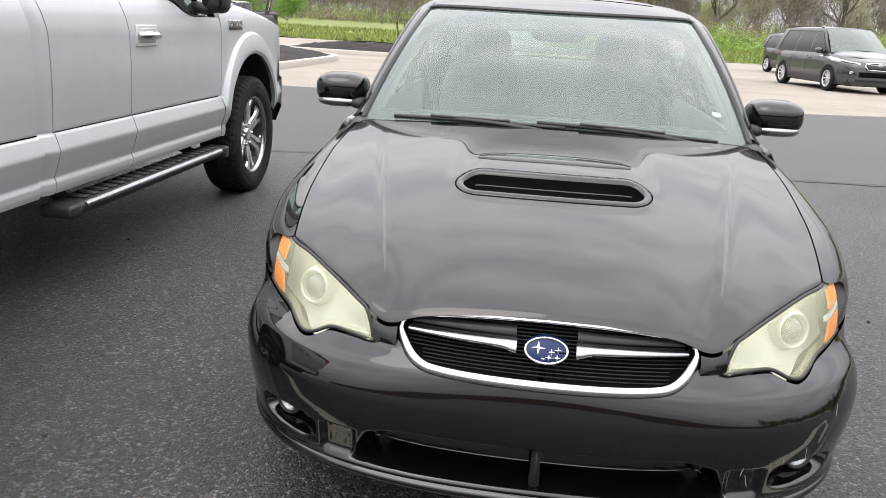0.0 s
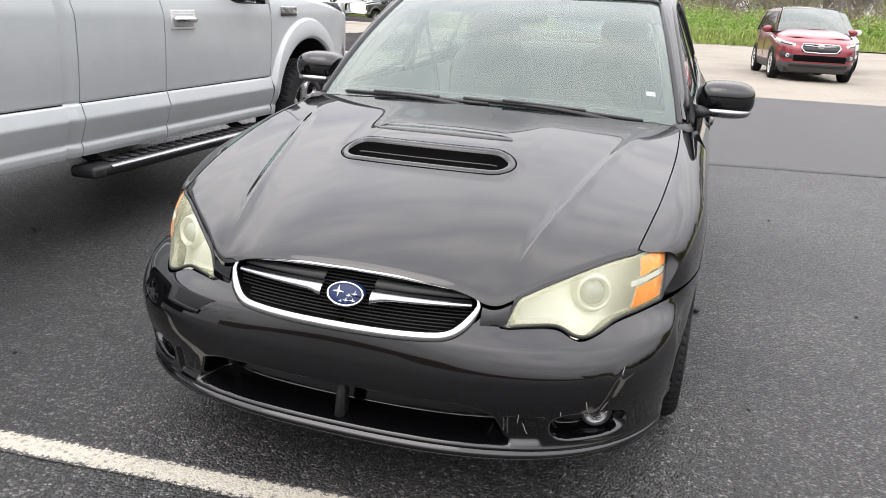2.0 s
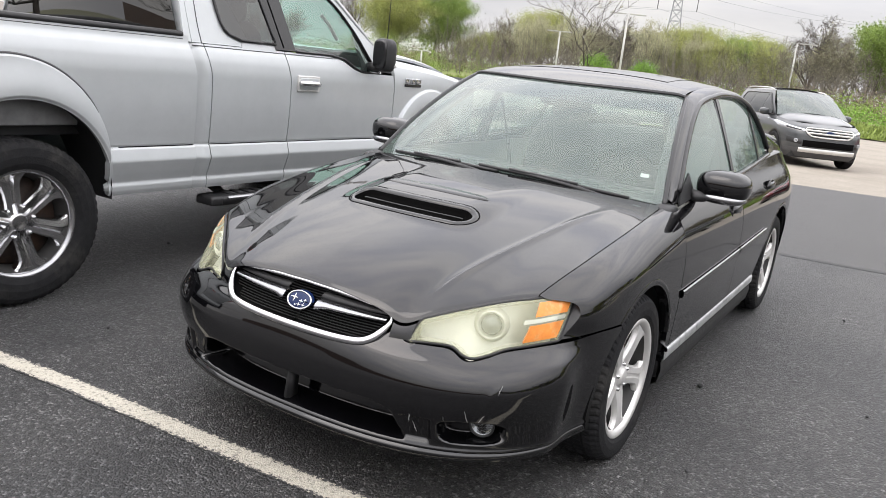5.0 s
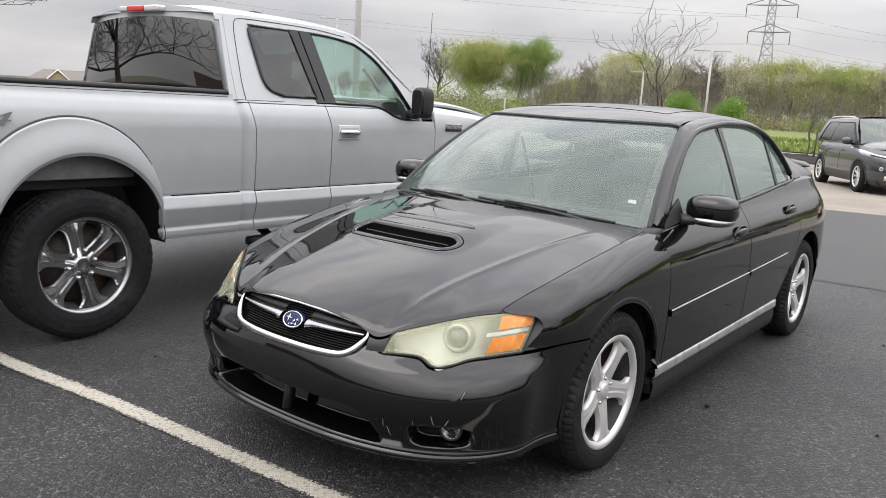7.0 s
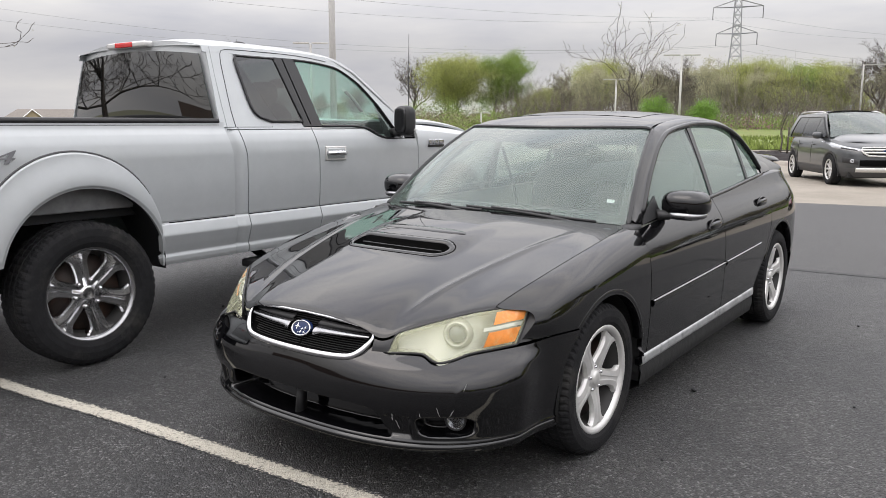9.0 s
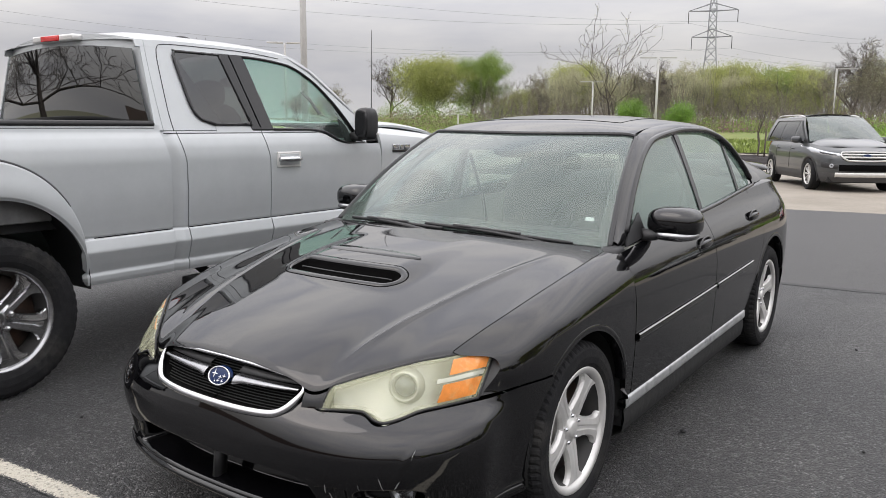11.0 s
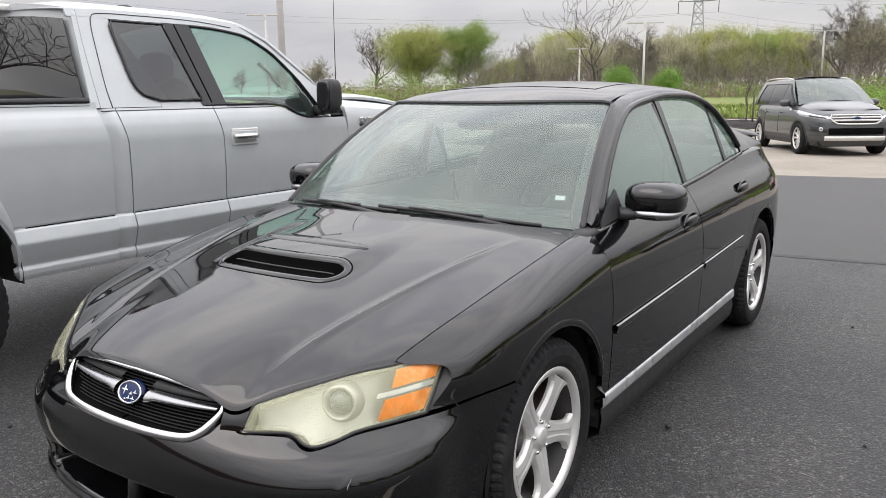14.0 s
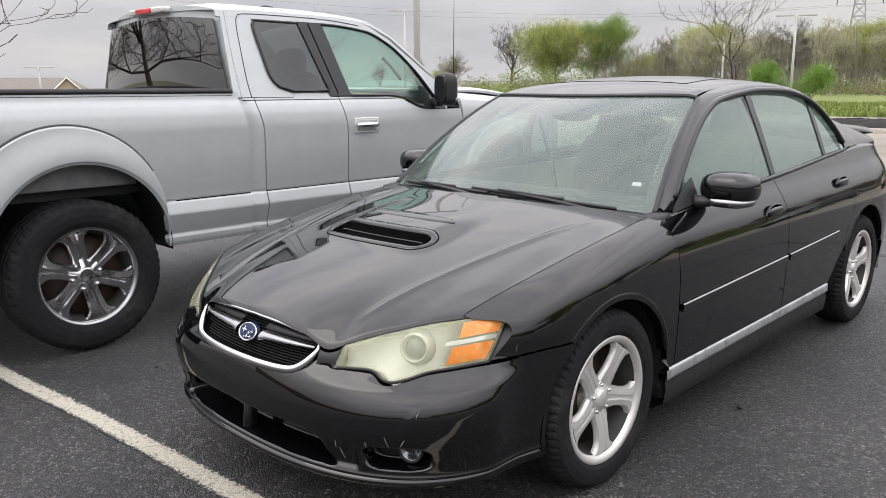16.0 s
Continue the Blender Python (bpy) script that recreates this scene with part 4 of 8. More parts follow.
        sheet("scratch", np.stack(rows, 1), SCUFF, car, "pale scratch in the bumper paint", out=(0, -1, 0), flange=0)
    # lining with the lower intake's shade painted in near-black, its bars and the centre strut
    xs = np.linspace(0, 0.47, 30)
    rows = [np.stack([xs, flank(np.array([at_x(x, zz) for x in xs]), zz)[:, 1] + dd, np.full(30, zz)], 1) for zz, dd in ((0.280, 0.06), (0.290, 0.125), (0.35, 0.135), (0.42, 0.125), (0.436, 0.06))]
    sheet("lower_intake", np.stack(rows, 1), VOID, car, "lower intake opening, its shade painted near-black", sym=True, out=(0, -1, 0), flange=0)
    for zz in (0.34, 0.375):
        xs = np.linspace(-0.40, 0.40, 25)
        tube("intake_bar", np.stack([xs, [flank(at_x(abs(x), zz), zz)[1] + 0.118 for x in xs], np.full(25, zz)], 1), 0.004, PLASTIC, car, sides=6)
    bm = bmesh.new()
    bmesh.ops.create_cube(bm, size=1)
    for vv in bm.verts:
        top = vv.co.z > 0
        vv.co = Vector((vv.co.x * (0.016 if top else 0.026), -0.925 + vv.co.y * 0.05 + (0.0 if top else -0.012), 0.358 + vv.co.z * 0.120))
    bmesh.ops.bevel(bm, geom=bm.edges[:], offset=0.006, segments=2, affect="EDGES")
    part("intake_strut", bm, PLASTIC, car, "black strut in the middle of the lower intake")
    # lip under the bumper
    xs = np.array([*np.linspace(0, 0.70, 40)])
    lip = np.array([flank(at_x(x, 0.265), 0.265) for x in xs])
    lip2 = np.array([flank(at_y(y, 0.265), 0.265) for y in np.linspace(lip[-1, 1] + 0.03, -0.36, 14)])
    lip = np.vstack([lip, lip2])
    outw = np.stack([lip[:, 0] / 0.83, lip[:, 1] / 0.97, lip[:, 2] * 0], 1)
    outw /= np.linalg.norm(outw, axis=1, keepdims=True)
    rows = [lip + outw * o + np.array([0, 0, dz]) for o, dz in ((-0.03, 0.03), (0.004, 0.020), (0.008, 0.010), (0.004, 0.0), (-0.02, -0.012), (-0.09, -0.012))]
    sheet("bumper_lip", np.stack(rows, 1), PAINT_BLACK, car, "glossy lower lip of the bumper", sym=True, out=(0, -1, 0.3), flange=0)
    for s in (1, -1):
        c = np.array([0.642, -0.782, 0.368])
        axis = pose(s * c[0], c[1], c[2]) @ pose(0, 0, 0, 0, 0, -90 + s * 22)
        housing = lathe("fog_lamp", [(-0.03, 0.001), (-0.03, 0.036), (0.006, 0.040), (0.008, 0.036), (-0.004, 0.032)], PLASTIC, car, "round fog lamp in a black recess", steps=28, m=axis)
        lathe("lens", [(-0.025, 0.001), (-0.012, 0.020), (0.0, 0.030), (0.002, 0.033)], SATIN, housing, "bright reflector bowl", steps=28)
        lathe("glass", [(0.0035, 0.033), (0.010, 0.020), (0.0125, 0.0005)], CLEAR, housing, steps=28)

    # grille: near-black back with its shade in the colour, mesh bars, chrome ring, two wings and an oval badge
    ring = [(0, 0.568), (0.15, 0.569), (0.240, 0.572), (0.280, 0.578), (0.308, 0.594), (0.328, 0.618), (0.340, 0.640), (0.338, 0.655), (0.321, 0.668), (0.28, 0.678), (0.15, 0.690), (0, 0.694)]
    half = curve(ring, 60)
    loop = np.vstack([half, (half * [-1, 1])[::-1][1:-1]])
    def lift(p, off):
        return np.array([(x, -0.965 + 0.62 * max(0, z - 0.56) ** 1.0 * 1.0 + 0.60 * (abs(x) / 0.86) ** 2.3 * 0.55 - off, z) for x, z in p])
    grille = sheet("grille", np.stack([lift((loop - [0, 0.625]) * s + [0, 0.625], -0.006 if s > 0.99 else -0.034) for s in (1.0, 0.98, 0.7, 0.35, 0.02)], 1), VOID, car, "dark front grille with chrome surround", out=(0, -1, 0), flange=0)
    w = 0.0046 + 0.0092 * smoothstep(0.668, 0.595, loop[:, 1])
    tube("grille_surround", lift(loop, 0.008), w, CHROME, grille, "bright chrome grille surround", sides=10, closed=True, squash=1.0)
    for zz in np.arange(0.577, 0.69, 0.0075):
        half_w = 0.325 if 0.60 < zz < 0.665 else 0.285
        xs = np.linspace(-half_w, half_w, 25)
        tube("grille_bar", lift(np.stack([xs, np.full(25, zz)], 1), -0.022), 0.0016, UNDER, grille, sides=5)
    for s in (1, -1):
        u = np.linspace(0, 1, 20)
        xs = s * (0.068 + 0.255 * u)
        mid = 0.640 + 0.004 * u - 0.005 * np.exp(-(u / 0.09) ** 2)
        hgt = 0.0120 - 0.0055 * u + 0.005 * np.exp(-(u / 0.09) ** 2)
        rows = [lift(np.stack([xs, mid + k * hgt], 1), o) for k, o in ((-1, -0.012), (-0.8, 0.003), (0, 0.008), (0.5, 0.005), (0.8, -0.002), (1, -0.012))]
        sheet("grille_wing", np.stack(rows, 1), SATIN, grille, "chrome wing bar beside the badge", out=(0, -1, 0), flange=0)
        u = np.linspace(0, 1, 12)
        rows = [lift(np.stack([s * (0.07 + 0.245 * u), 0.660 - 0.004 * u + k * (0.012 - 0.006 * u)], 1), o) for k, o in ((-1, -0.022), (0, -0.006), (1, -0.022))]
        sheet("grille_blade", np.stack(rows, 1), PLASTIC, grille, out=(0, -1, 0), flange=0)
    th = np.linspace(0, 2 * math.pi, 49)[:-1]
    oval = np.stack([0.047 * np.cos(th), 0.636 + 0.0245 * np.sin(th)], 1)
    badge = sheet("badge", np.stack([lift((oval - [0, 0.636]) * k + [0, 0.636], o - 0.010) for k, o in ((1.08, 0.0), (1.06, 0.011), (0.9, 0.014), (0.5, 0.016), (0.02, 0.0165))], 1), BLUE, grille, "oval blue enamel badge with small silver stars", out=(0, -1, 0), flange=0)
    tube("badge_rim", lift((oval - [0, 0.636]) * 1.02 + [0, 0.636], 0.003), 0.0036, CHROME, badge, sides=8, closed=True)
    for sx, sz, sr in ((-0.022, 0.636, 0.017), (0.014, 0.628, 0.009), (0.032, 0.634, 0.009), (0.008, 0.614, 0.009), (0.030, 0.615, 0.009), (-0.008, 0.610, 0.006)):
        star = []
        for k in range(8):
            rr = 0.8 * sr if k % 2 == 0 else sr * 0.22
            star.append((sx * 0.84 + 1.25 * rr * math.cos(k * math.pi / 4), (sz - 0.629) * 0.78 + 0.636 + rr * math.sin(k * math.pi / 4)))
        c = lift([(sx * 0.84, (sz - 0.629) * 0.78 + 0.636)], 0.0100)[0]
        pts = [c, *lift(star, 0.0078)]
        link_mesh("badge_star", pts, [(0, 1 + k, 1 + (k + 1) % 8) for k in range(8)], CHROME, badge, smooth=False)

    # head lamps: hazy lens over a bright housing
    def hood_edge(x, fwd=0.008):
        y = float(np.interp(x, front[:, 0], front[:, 1])) - fwd
        return (x, y, float(hood_z(x, y)) - 0.006)
    # the bumper's shoulder between grille and lamp, up to the hood's edge
    xs = np.linspace(0.350, 0.420, 14)
    low = np.array([flank(at_x(x, 0.602), 0.602) for x in xs])
    high = np.array([hood_edge(x, 0.002) for x in xs]) - np.array([0, 0, 0.010])
    shoulder = ruled(low, high, 12)
    shoulder[:, :, 1] -= 0.001 * np.sin(np.linspace(0, math.pi, 12))[None, :]
    shoulder[:, :, 2] += 0.002 * np.sin(np.linspace(0, math.pi, 12))[None, :]
    for s in (1, -1):
        sheet("bumper_shoulder", shoulder, PAINT_BLACK, car, side=s, out=(0, -1, 0.6), flange=0.004)
    top = [(0.408, -0.872, 0.606), hood_edge(0.43), hood_edge(0.455), hood_edge(0.53), hood_edge(0.62), hood_edge(0.68), (0.720, -0.525, 0.750), (0.757, -0.448, 0.752)]
    bot = [flank(at_x(x, z), z) for x, z in ((0.408, 0.601), (0.46, 0.603), (0.525, 0.601), (0.57, 0.584), (0.60, 0.580), (0.63, 0.588), (0.66, 0.601), (0.71, 0.609))] + [flank(at_y(-0.562, 0.617), 0.617)]
    tp, bt = curve(top, 70), curve(bot, 70)
    for s in (1, -1):
        def lens_grid(inset, bulge):
            P = ruled(bt, tp, 24)
            nn = normals(P)
            nn *= np.sign((nn * np.array([0.6, -1, 0.5])).sum(2, keepdims=True))
            vv = np.linspace(0, 1, 24)[None, :, None]
            uu = np.linspace(0, 1, 70)[:, None, None]
            k = (4 * vv * (1 - vv)) ** 0.6 * np.minimum(1, 6 * uu) * np.minimum(1, 10 * (1 - uu))
            return P + nn * (bulge * k - inset)
        body = sheet("headlamp", lens_grid(0.040, -0.01)[1:-1], LENS_INNER, car, "hazy yellowed headlamp with amber corner", side=s, out=(0.5, -1, 0.4), flange=0)
        sheet("headlamp_lens", lens_grid(-0.001, 0.018), LENS_HAZE, body, "yellowed hazy plastic lens", side=s, out=(0.5, -1, 0.4), flange=0.02)
        G = lens_grid(-0.0016, 0.018)
        sheet("amber_reflector", G[50:68, 2:11], AMBER, body, "amber corner reflector", side=s, out=(0.5, -1, 0.4), flange=0.006)
        sheet("amber_reflector", G[51:68, 14:22], AMBER, body, "amber corner reflector", side=s, out=(0.5, -1, 0.4), flange=0.006)
        sheet("lamp_divider", G[47:68, 11:14], LENS_INNER, body, side=s, out=(0.5, -1, 0.4), flange=0.006)
        c = lens_grid(0.010, 0.014)[34, 13]
        ax = Matrix.Translation((s * c[0], c[1], c[2])) @ pose(0, 0, 0, 0, 0, -90 + s * 24) @ pose(0, 0, 0, 0, -10)
        pr = lathe("projector", [(-0.06, 0.056), (-0.04, 0.054), (-0.020, 0.046), (-0.016, 0.042), (-0.020, 0.038), (-0.034, 0.033)], LENS_INNER, body, "round projector in the lamp", steps=36, m=ax)
        lathe("projector_lens", [(-0.034, 0.033), (-0.020, 0.028), (-0.012, 0.018), (-0.009, 0.0005)], LENS_EYE, pr, steps=32)
        tube("lamp_seal", np.vstack([tp * [s, 1, 1], bt[::-1] * [s, 1, 1]]), 0.005, PLASTIC, body, sides=6, closed=True)

    z2 = spline([(-0.52, 0.688), (-0.2, 0.745), (0.1, 0.775), (0.45, 0.815)])
    for s in (1, -1):
        # front fender: shoulder rolled from the hood's seam to the flank, then the side round the wheel
        ys = np.linspace(-0.592, 0.425, 60)
        c1 = np.stack([seam(np.clip(ys, -0.6, 0.43)) + 0.004, ys, np.zeros(60)], 1)
        c1[:, 2] = hood_z(c1[:, 0] - 0.004, ys)
        yf = np.linspace(-0.490, 0.425, 60)
        c2 = np.array([flank(at_y(y, float(z2(y))), float(z2(y))) for y in yf])
        t = np.linspace(0, 1, 22)[None, :, None]
        span = np.linalg.norm(c2 - c1, axis=1)[:, None]
        steep = smoothstep(0.35, 0, np.linspace(0, 1, 60))
        d1 = np.stack([0.95 - 0.2 * steep, -0.1 + 0 * steep, -0.18 - 0.35 * steep], 1) * span * 1.1
        d2 = np.array([0.18, 0.0, -1.0])[None] * span * 1.05
        Ph = ((2 * t**3 - 3 * t**2 + 1) * c1[:, None] + (t**3 - 2 * t**2 + t) * d1[:, None] + (-2 * t**3 + 3 * t**2) * c2[:, None] + (t**3 - t**2) * d2[:, None])
        bow = 0.020 * np.sin(math.pi * t[0, :, 0])[None] * (smoothstep(0.3, 0, np.linspace(0, 1, 60)))[:, None]
        Ph[..., 1] += bow
        Ph[..., 2] += 0.15 * bow
        fender = sheet("front_fender", Ph, PAINT_BLACK, car, side=s, out=(1, 0, 0.6), flange=0.0)
        lowc = np.vstack([curve([(-0.548, 0.621), (-0.42, 0.631), (-0.245, 0.624)], 14), arch(0, 51, 140, 46), curve([(0.278, 0.578), (0.336, 0.49), (0.364, 0.40), (0.370, 0.30), (0.425, 0.295)], 26)[1:]])
        hic = np.stack([np.linspace(-0.490, 0.425, len(lowc)), z2(np.linspace(-0.490, 0.425, len(lowc)))], 1)
        hic[:, 0] = np.interp(np.linspace(0, 1, len(lowc)), [0, 0.165, 0.70, 1], [-0.490, -0.235, 0.25, 0.425])
        hic[:, 1] = z2(hic[:, 0])
        S = skin(ruled(lowc, hic, 22))
        sheet("fender_side", S, PAINT_BLACK, fender, side=s, out=(1, 0, 0), flange=0.022)
        # the fender's return against the lamp
        rims = []
        for line in (np.vstack([Ph[0], S[0][::-1]]), np.vstack([tp[tp[:, 0] > 0.688], bt[-1:]])):
            far = np.concatenate([[0], np.cumsum(np.linalg.norm(np.diff(line, axis=0), axis=1))])
            rims.append(np.stack([np.interp(np.linspace(0, far[-1], 40), far, line[:, k]) for k in range(3)], 1))
        sheet("fender_return", ruled(rims[0], rims[1], 6), PLASTIC, fender, "black seal between fender and headlamp", side=s, out=(1, -0.5, 0.4), flange=0)
        # rolled lips round both wheel arches
        for yc, a0, a1, par in ((0.0, 47, 166, fender), (WB, 24, 160, None)):
            rows = []
            for r, o in ((0.388, -0.0015), (0.384, 0.001), (0.377, 0.002), (0.369, 0.001), (0.3635, -0.003), (0.361, -0.010), (0.360, -0.040)):
                p = skin(arch(yc, a0, a1, 60, r))
                p[:, 0] += o
                rows.append(p)
            sheet("arch_lip", np.stack(rows, 1), PAINT_BLACK, par or car, "rolled black lip of the wheel arch", side=s, out=(1, 0, 0), flange=0)
        # doors
        def door(name, fr, bk, top):
            lo2, hi2 = curve([fr[0], bk[0]], 60), np.stack([np.linspace(fr[-1][0], bk[-1][0], 60), top(np.linspace(fr[-1][0], bk[-1][0], 60))], 1)
            G = ruled(lo2, hi2, 44)
            a, b = curve(fr, 44), curve(bk, 44)
            u = np.linspace(0, 1, 60)[:, None, None]
            G = G + (1 - u) * (a - G[0])[None] + u * (b - G[-1])[None]
            return sheet(name, skin(G), PAINT_BLACK, car, side=s, out=(1, 0, 0), flange=0.016)
        belt = lambda y: BELT(y) - 0.006
        fd = door("front_door", [(0.431, 0.348), (0.431, 0.6), (0.428, 0.80), (0.415, 0.88), (0.41, 0.925)], [(1.470, 0.348), (1.472, 0.6), (1.476, 0.80), (1.476, 0.97)], belt)
        rd = door("rear_door", [(1.476, 0.348), (1.478, 0.6), (1.482, 0.80), (1.482, 0.97)], [(2.11, 0.348), (2.20, 0.46), (2.325, 0.60), (2.405, 0.70), (2.43, 0.82), (2.40, 0.94), (2.37, 1.01)], belt)
        # rubbing strips, handles and the sill
        for dr, y0, y1 in ((fd, 0.448, 1.458), (rd, 1.490, 2.165)):
            ys = np.linspace(y0, y1, 30)
            b = flank(ys, 0.586 + 0.0195 * (ys - 0.445))
            rows = [b + np.array([o, 0, dz]) for o, dz in ((-0.002, -0.020), (0.008, -0.018), (0.011, -0.006), (0.011, 0.008), (0.006, 0.0125))]
            strip = sheet("rubbing_strip", np.stack(rows, 1), PAINT_BLACK, dr, side=s, out=(1, 0, 0), flange=0.004)
            rows = [b + np.array([o, 0, dz]) for o, dz in ((0.0112, 0.0088), (0.0116, 0.0100), (0.0085, 0.0120), (0.004, 0.0126))]
            sheet("strip_inlay", np.stack(rows, 1), SATIN_DARK, strip, "thin bright line on the rubbing strip", side=s, out=(1, 0, 0.6), flange=0)
        for dr, yc, zc in ((fd, 1.325, 0.830), (rd, 2.255, 0.864)):
            c = flank(yc, zc)
            # dark lump in place of the shade inside the handle's cup
            ellipsoid("handle_cup", (s * (c[0] - 0.0080), yc, zc), (0.0100, 0.088, 0.043), VOID, dr, "near-black oval painting the shaded recess behind the door handle", 2.4)
            u = np.linspace(-1, 1, 41)[:-1] * math.pi
            tube("handle_bezel", np.stack([s * (c[0] + 0.001 + 0 * u), yc + 0.090 * np.cos(u), zc + 0.045 * np.sin(u)], 1), 0.0055, PAINT_BLACK, dr, sides=6, closed=True)
            ellipsoid("door_handle", (s * (c[0] + 0.004), yc, zc + 0.013), (0.017, 0.082, 0.022), PAINT_BLACK, dr, "black flush grab handle in an oval bezel", 2.6)
        ys = np.linspace(0.368, 2.10, 50)
        rows = [np.stack([SW(0.3) + o + 0 * ys, ys, zz + 0 * ys], 1) for o, zz in ((0.004, 0.352), (0.012, 0.350), (0.0155, 0.345), (0.0160, 0.336), (0.0165, 0.318), (0.0155, 0.310), (0.012, 0.304), (0.004, 0.302))]
        sheet("sill_strip", np.stack(rows, 1), SILL_METAL, car, "scuffed silver sill strip", side=s, out=(1, 0, 0.3), flange=0.002)
        rows = [np.stack([xx + 0 * ys, ys, zz + 0 * ys], 1) for xx, zz in ((0.852, 0.300), (0.858, 0.265), (0.848, 0.205), (0.80, 0.175), (0.70, 0.165))]
        sheet("sill", np.stack(rows, 1), UNDER, car, "black sill skirt", side=s, out=(1, 0, -0.2), flange=0)
        # rear quarter and its bumper corner
        lowc = np.vstack([curve([(2.116, 0.348), (2.21, 0.45), (2.295, 0.525)], 16), arch(WB, 32, 162, 60)[1:], curve([(3.035, 0.44), (3.1, 0.42)], 6)[1:]])
        hic = np.stack([np.interp(np.linspace(0, 1, len(lowc)), [0, 0.12, 0.5, 1], [2.438, 2.452, 2.74, 3.12]), np.zeros(len(lowc))], 1)
        hic[:, 1] = 0.80
        G = ruled(lowc, hic, 22)
        left = curve([(2.116, 0.348), (2.206, 0.46), (2.331, 0.60), (2.411, 0.70), (2.436, 0.80)], 22)
        u = smoothstep(0.3, 0, np.linspace(0, 1, len(lowc)))[:, None, None]
        G = G + u * (left - G[0])[None]
        quarter = sheet("rear_quarter", skin(G), PAINT_BLACK, car, side=s, out=(1, 0, 0), flange=0.022)
        yq = np.linspace(2.376, 3.74, 50)
        lo3 = np.stack([np.linspace(2.436, 3.685, 50), np.full(50, 0.80)], 1)
        hi3 = np.stack([yq, BELT(yq) - 0.008], 1)
        hi3[:, 0] = np.linspace(2.376, 3.62, 50)
        Q = np.array([[flank(at_y(y, z), z) for y, z in row] for row in ruled(lo3, hi3, 16)])
        sheet("quarter_shoulder", Q, PAINT_BLACK, quarter, side=s, out=(1, 0, 0.3), flange=0)
        top = Q[:, -1]
        deck = np.stack([top, top + [-0.008, 0, 0.007], top * [0.96, 1, 1] + [0, 0, 0.012], top * [0.82, 1, 1] + [0, 0, 0.016]], 1)
        sheet("quarter_deck", deck, PAINT_BLACK, quarter, side=s, out=(0, 0, 1), flange=0)
        low4 = np.stack([np.linspace(at_y(3.03, 0.2), WB + 1, 50), np.full(50, 0.20)], 1)
        hi4 = np.stack([np.linspace(at_y(3.12, 0.80), WB + 1, 50), np.full(50, 0.80)], 1)
        sheet("rear_bumper", flank(ruled(low4, hi4, 20)[:, :, 0], ruled(low4, hi4, 20)[:, :, 1]), PAINT_BLACK, car, side=s, out=(0.5, 1, 0), flange=0)

        # glass house: side panes, pillars and black surround
        def pane_grid(y0b, y1b, y0t, y1t, inset, drop=0.0, n=26):
            yb, yt = np.linspace(y0b, y1b, n), np.linspace(y0t, y1t, n)
            lo6 = np.stack([yb, BELT(yb) + 0.004], 1)
            hi6 = np.stack([yt, GLASS_TOP(yt) - drop], 1)
            G = ruled(lo6, hi6, 18)
            return np.stack([cabin_x(G[:, :, 0], G[:, :, 1]) - inset, G[:, :, 0], G[:, :, 1]], -1)
        for nm, ab, bb, at, bt2, par in (("front_window", 0.60, 1.462, 0.60, 1.462, fd), ("rear_window", 1.502, 2.215, 1.514, 2.225, rd), ("quarter_window", 2.245, 2.555, 2.255, 2.555, rd)):
            ob = sheet(nm, pane_grid(ab, bb, at, bt2, 0.012), SIDE_GLASS, par, "green tinted side window", side=s, out=(1, 0, 0.3), flange=0)
            ob.visible_shadow = False
        sheet("b_pillar_trim", np.stack([pane_grid(1.463, 1.508, 1.463, 1.520, 0.006, n=3)[:, :, k] for k in range(3)], -1), GLOSS_BLACK, fd, "black door pillar trim", side=s, out=(1, 0, 0.3), flange=0.01)
        sheet("c_pillar_trim", pane_grid(2.208, 2.252, 2.218, 2.262, 0.006, n=3), GLOSS_BLACK, rd, side=s, out=(1, 0, 0.3), flange=0.01)
        ys = np.concatenate([np.linspace(0.575, 1.2, 24), np.linspace(1.25, 2.2, 24), np.linspace(2.23, 2.575, 18)])
        zt = GLASS_TOP(ys)
        tube("window_surround", np.stack([s * (cabin_x(ys, zt) - 0.001), ys, zt + 0.006], 1), 0.0155, GLOSS_BLACK, fd, "black weather strip round the side windows", sides=8)
        ys = np.linspace(0.56, 2.58, 50)
        tube("belt_moulding", np.stack([s * (cabin_x(ys, BELT(ys)) + 0.002), ys, BELT(ys) + 0.002], 1), 0.0115, GLOSS_BLACK, fd, "black belt moulding", sides=8)
        # roof rail: from the side glass up to the roof
        ys = np.linspace(0.47, 2.86, 110)
        zb = np.where(ys < 0.575, BELT(ys), np.where(ys > 2.57, BELT(ys), GLASS_TOP(np.clip(ys, 0.56, 2.58))))
        lo7 = np.stack([cabin_x(ys, zb) + 0.004, ys, zb + 0.010], 1)
        zr = RAIL(ys)
        xt = spline([(0.47, 0.704), (0.7, 0.655), (0.9, 0.615), (1.08, 0.576), (1.3, 0.562), (2.0, 0.559), (2.3, 0.560), (2.6, 0.575), (2.86, 0.60)])(ys)
        ztop = np.maximum(zr, zb + 0.012)
        inner = np.stack([xt, ys - 0.0, np.where((ys > 1.08) & (ys < 2.2), roof_z(xt, ys), ztop + 0.004)], 1)
        ed = SCREEN[-1]
        near = ys < ed[-1, 1]
        inner[near, 0] = np.interp(ys[near], ed[:, 1], ed[:, 0]) + 0.005
        inner[near, 2] = np.interp(ys[near], ed[:, 1], ed[:, 2]) + 0.004
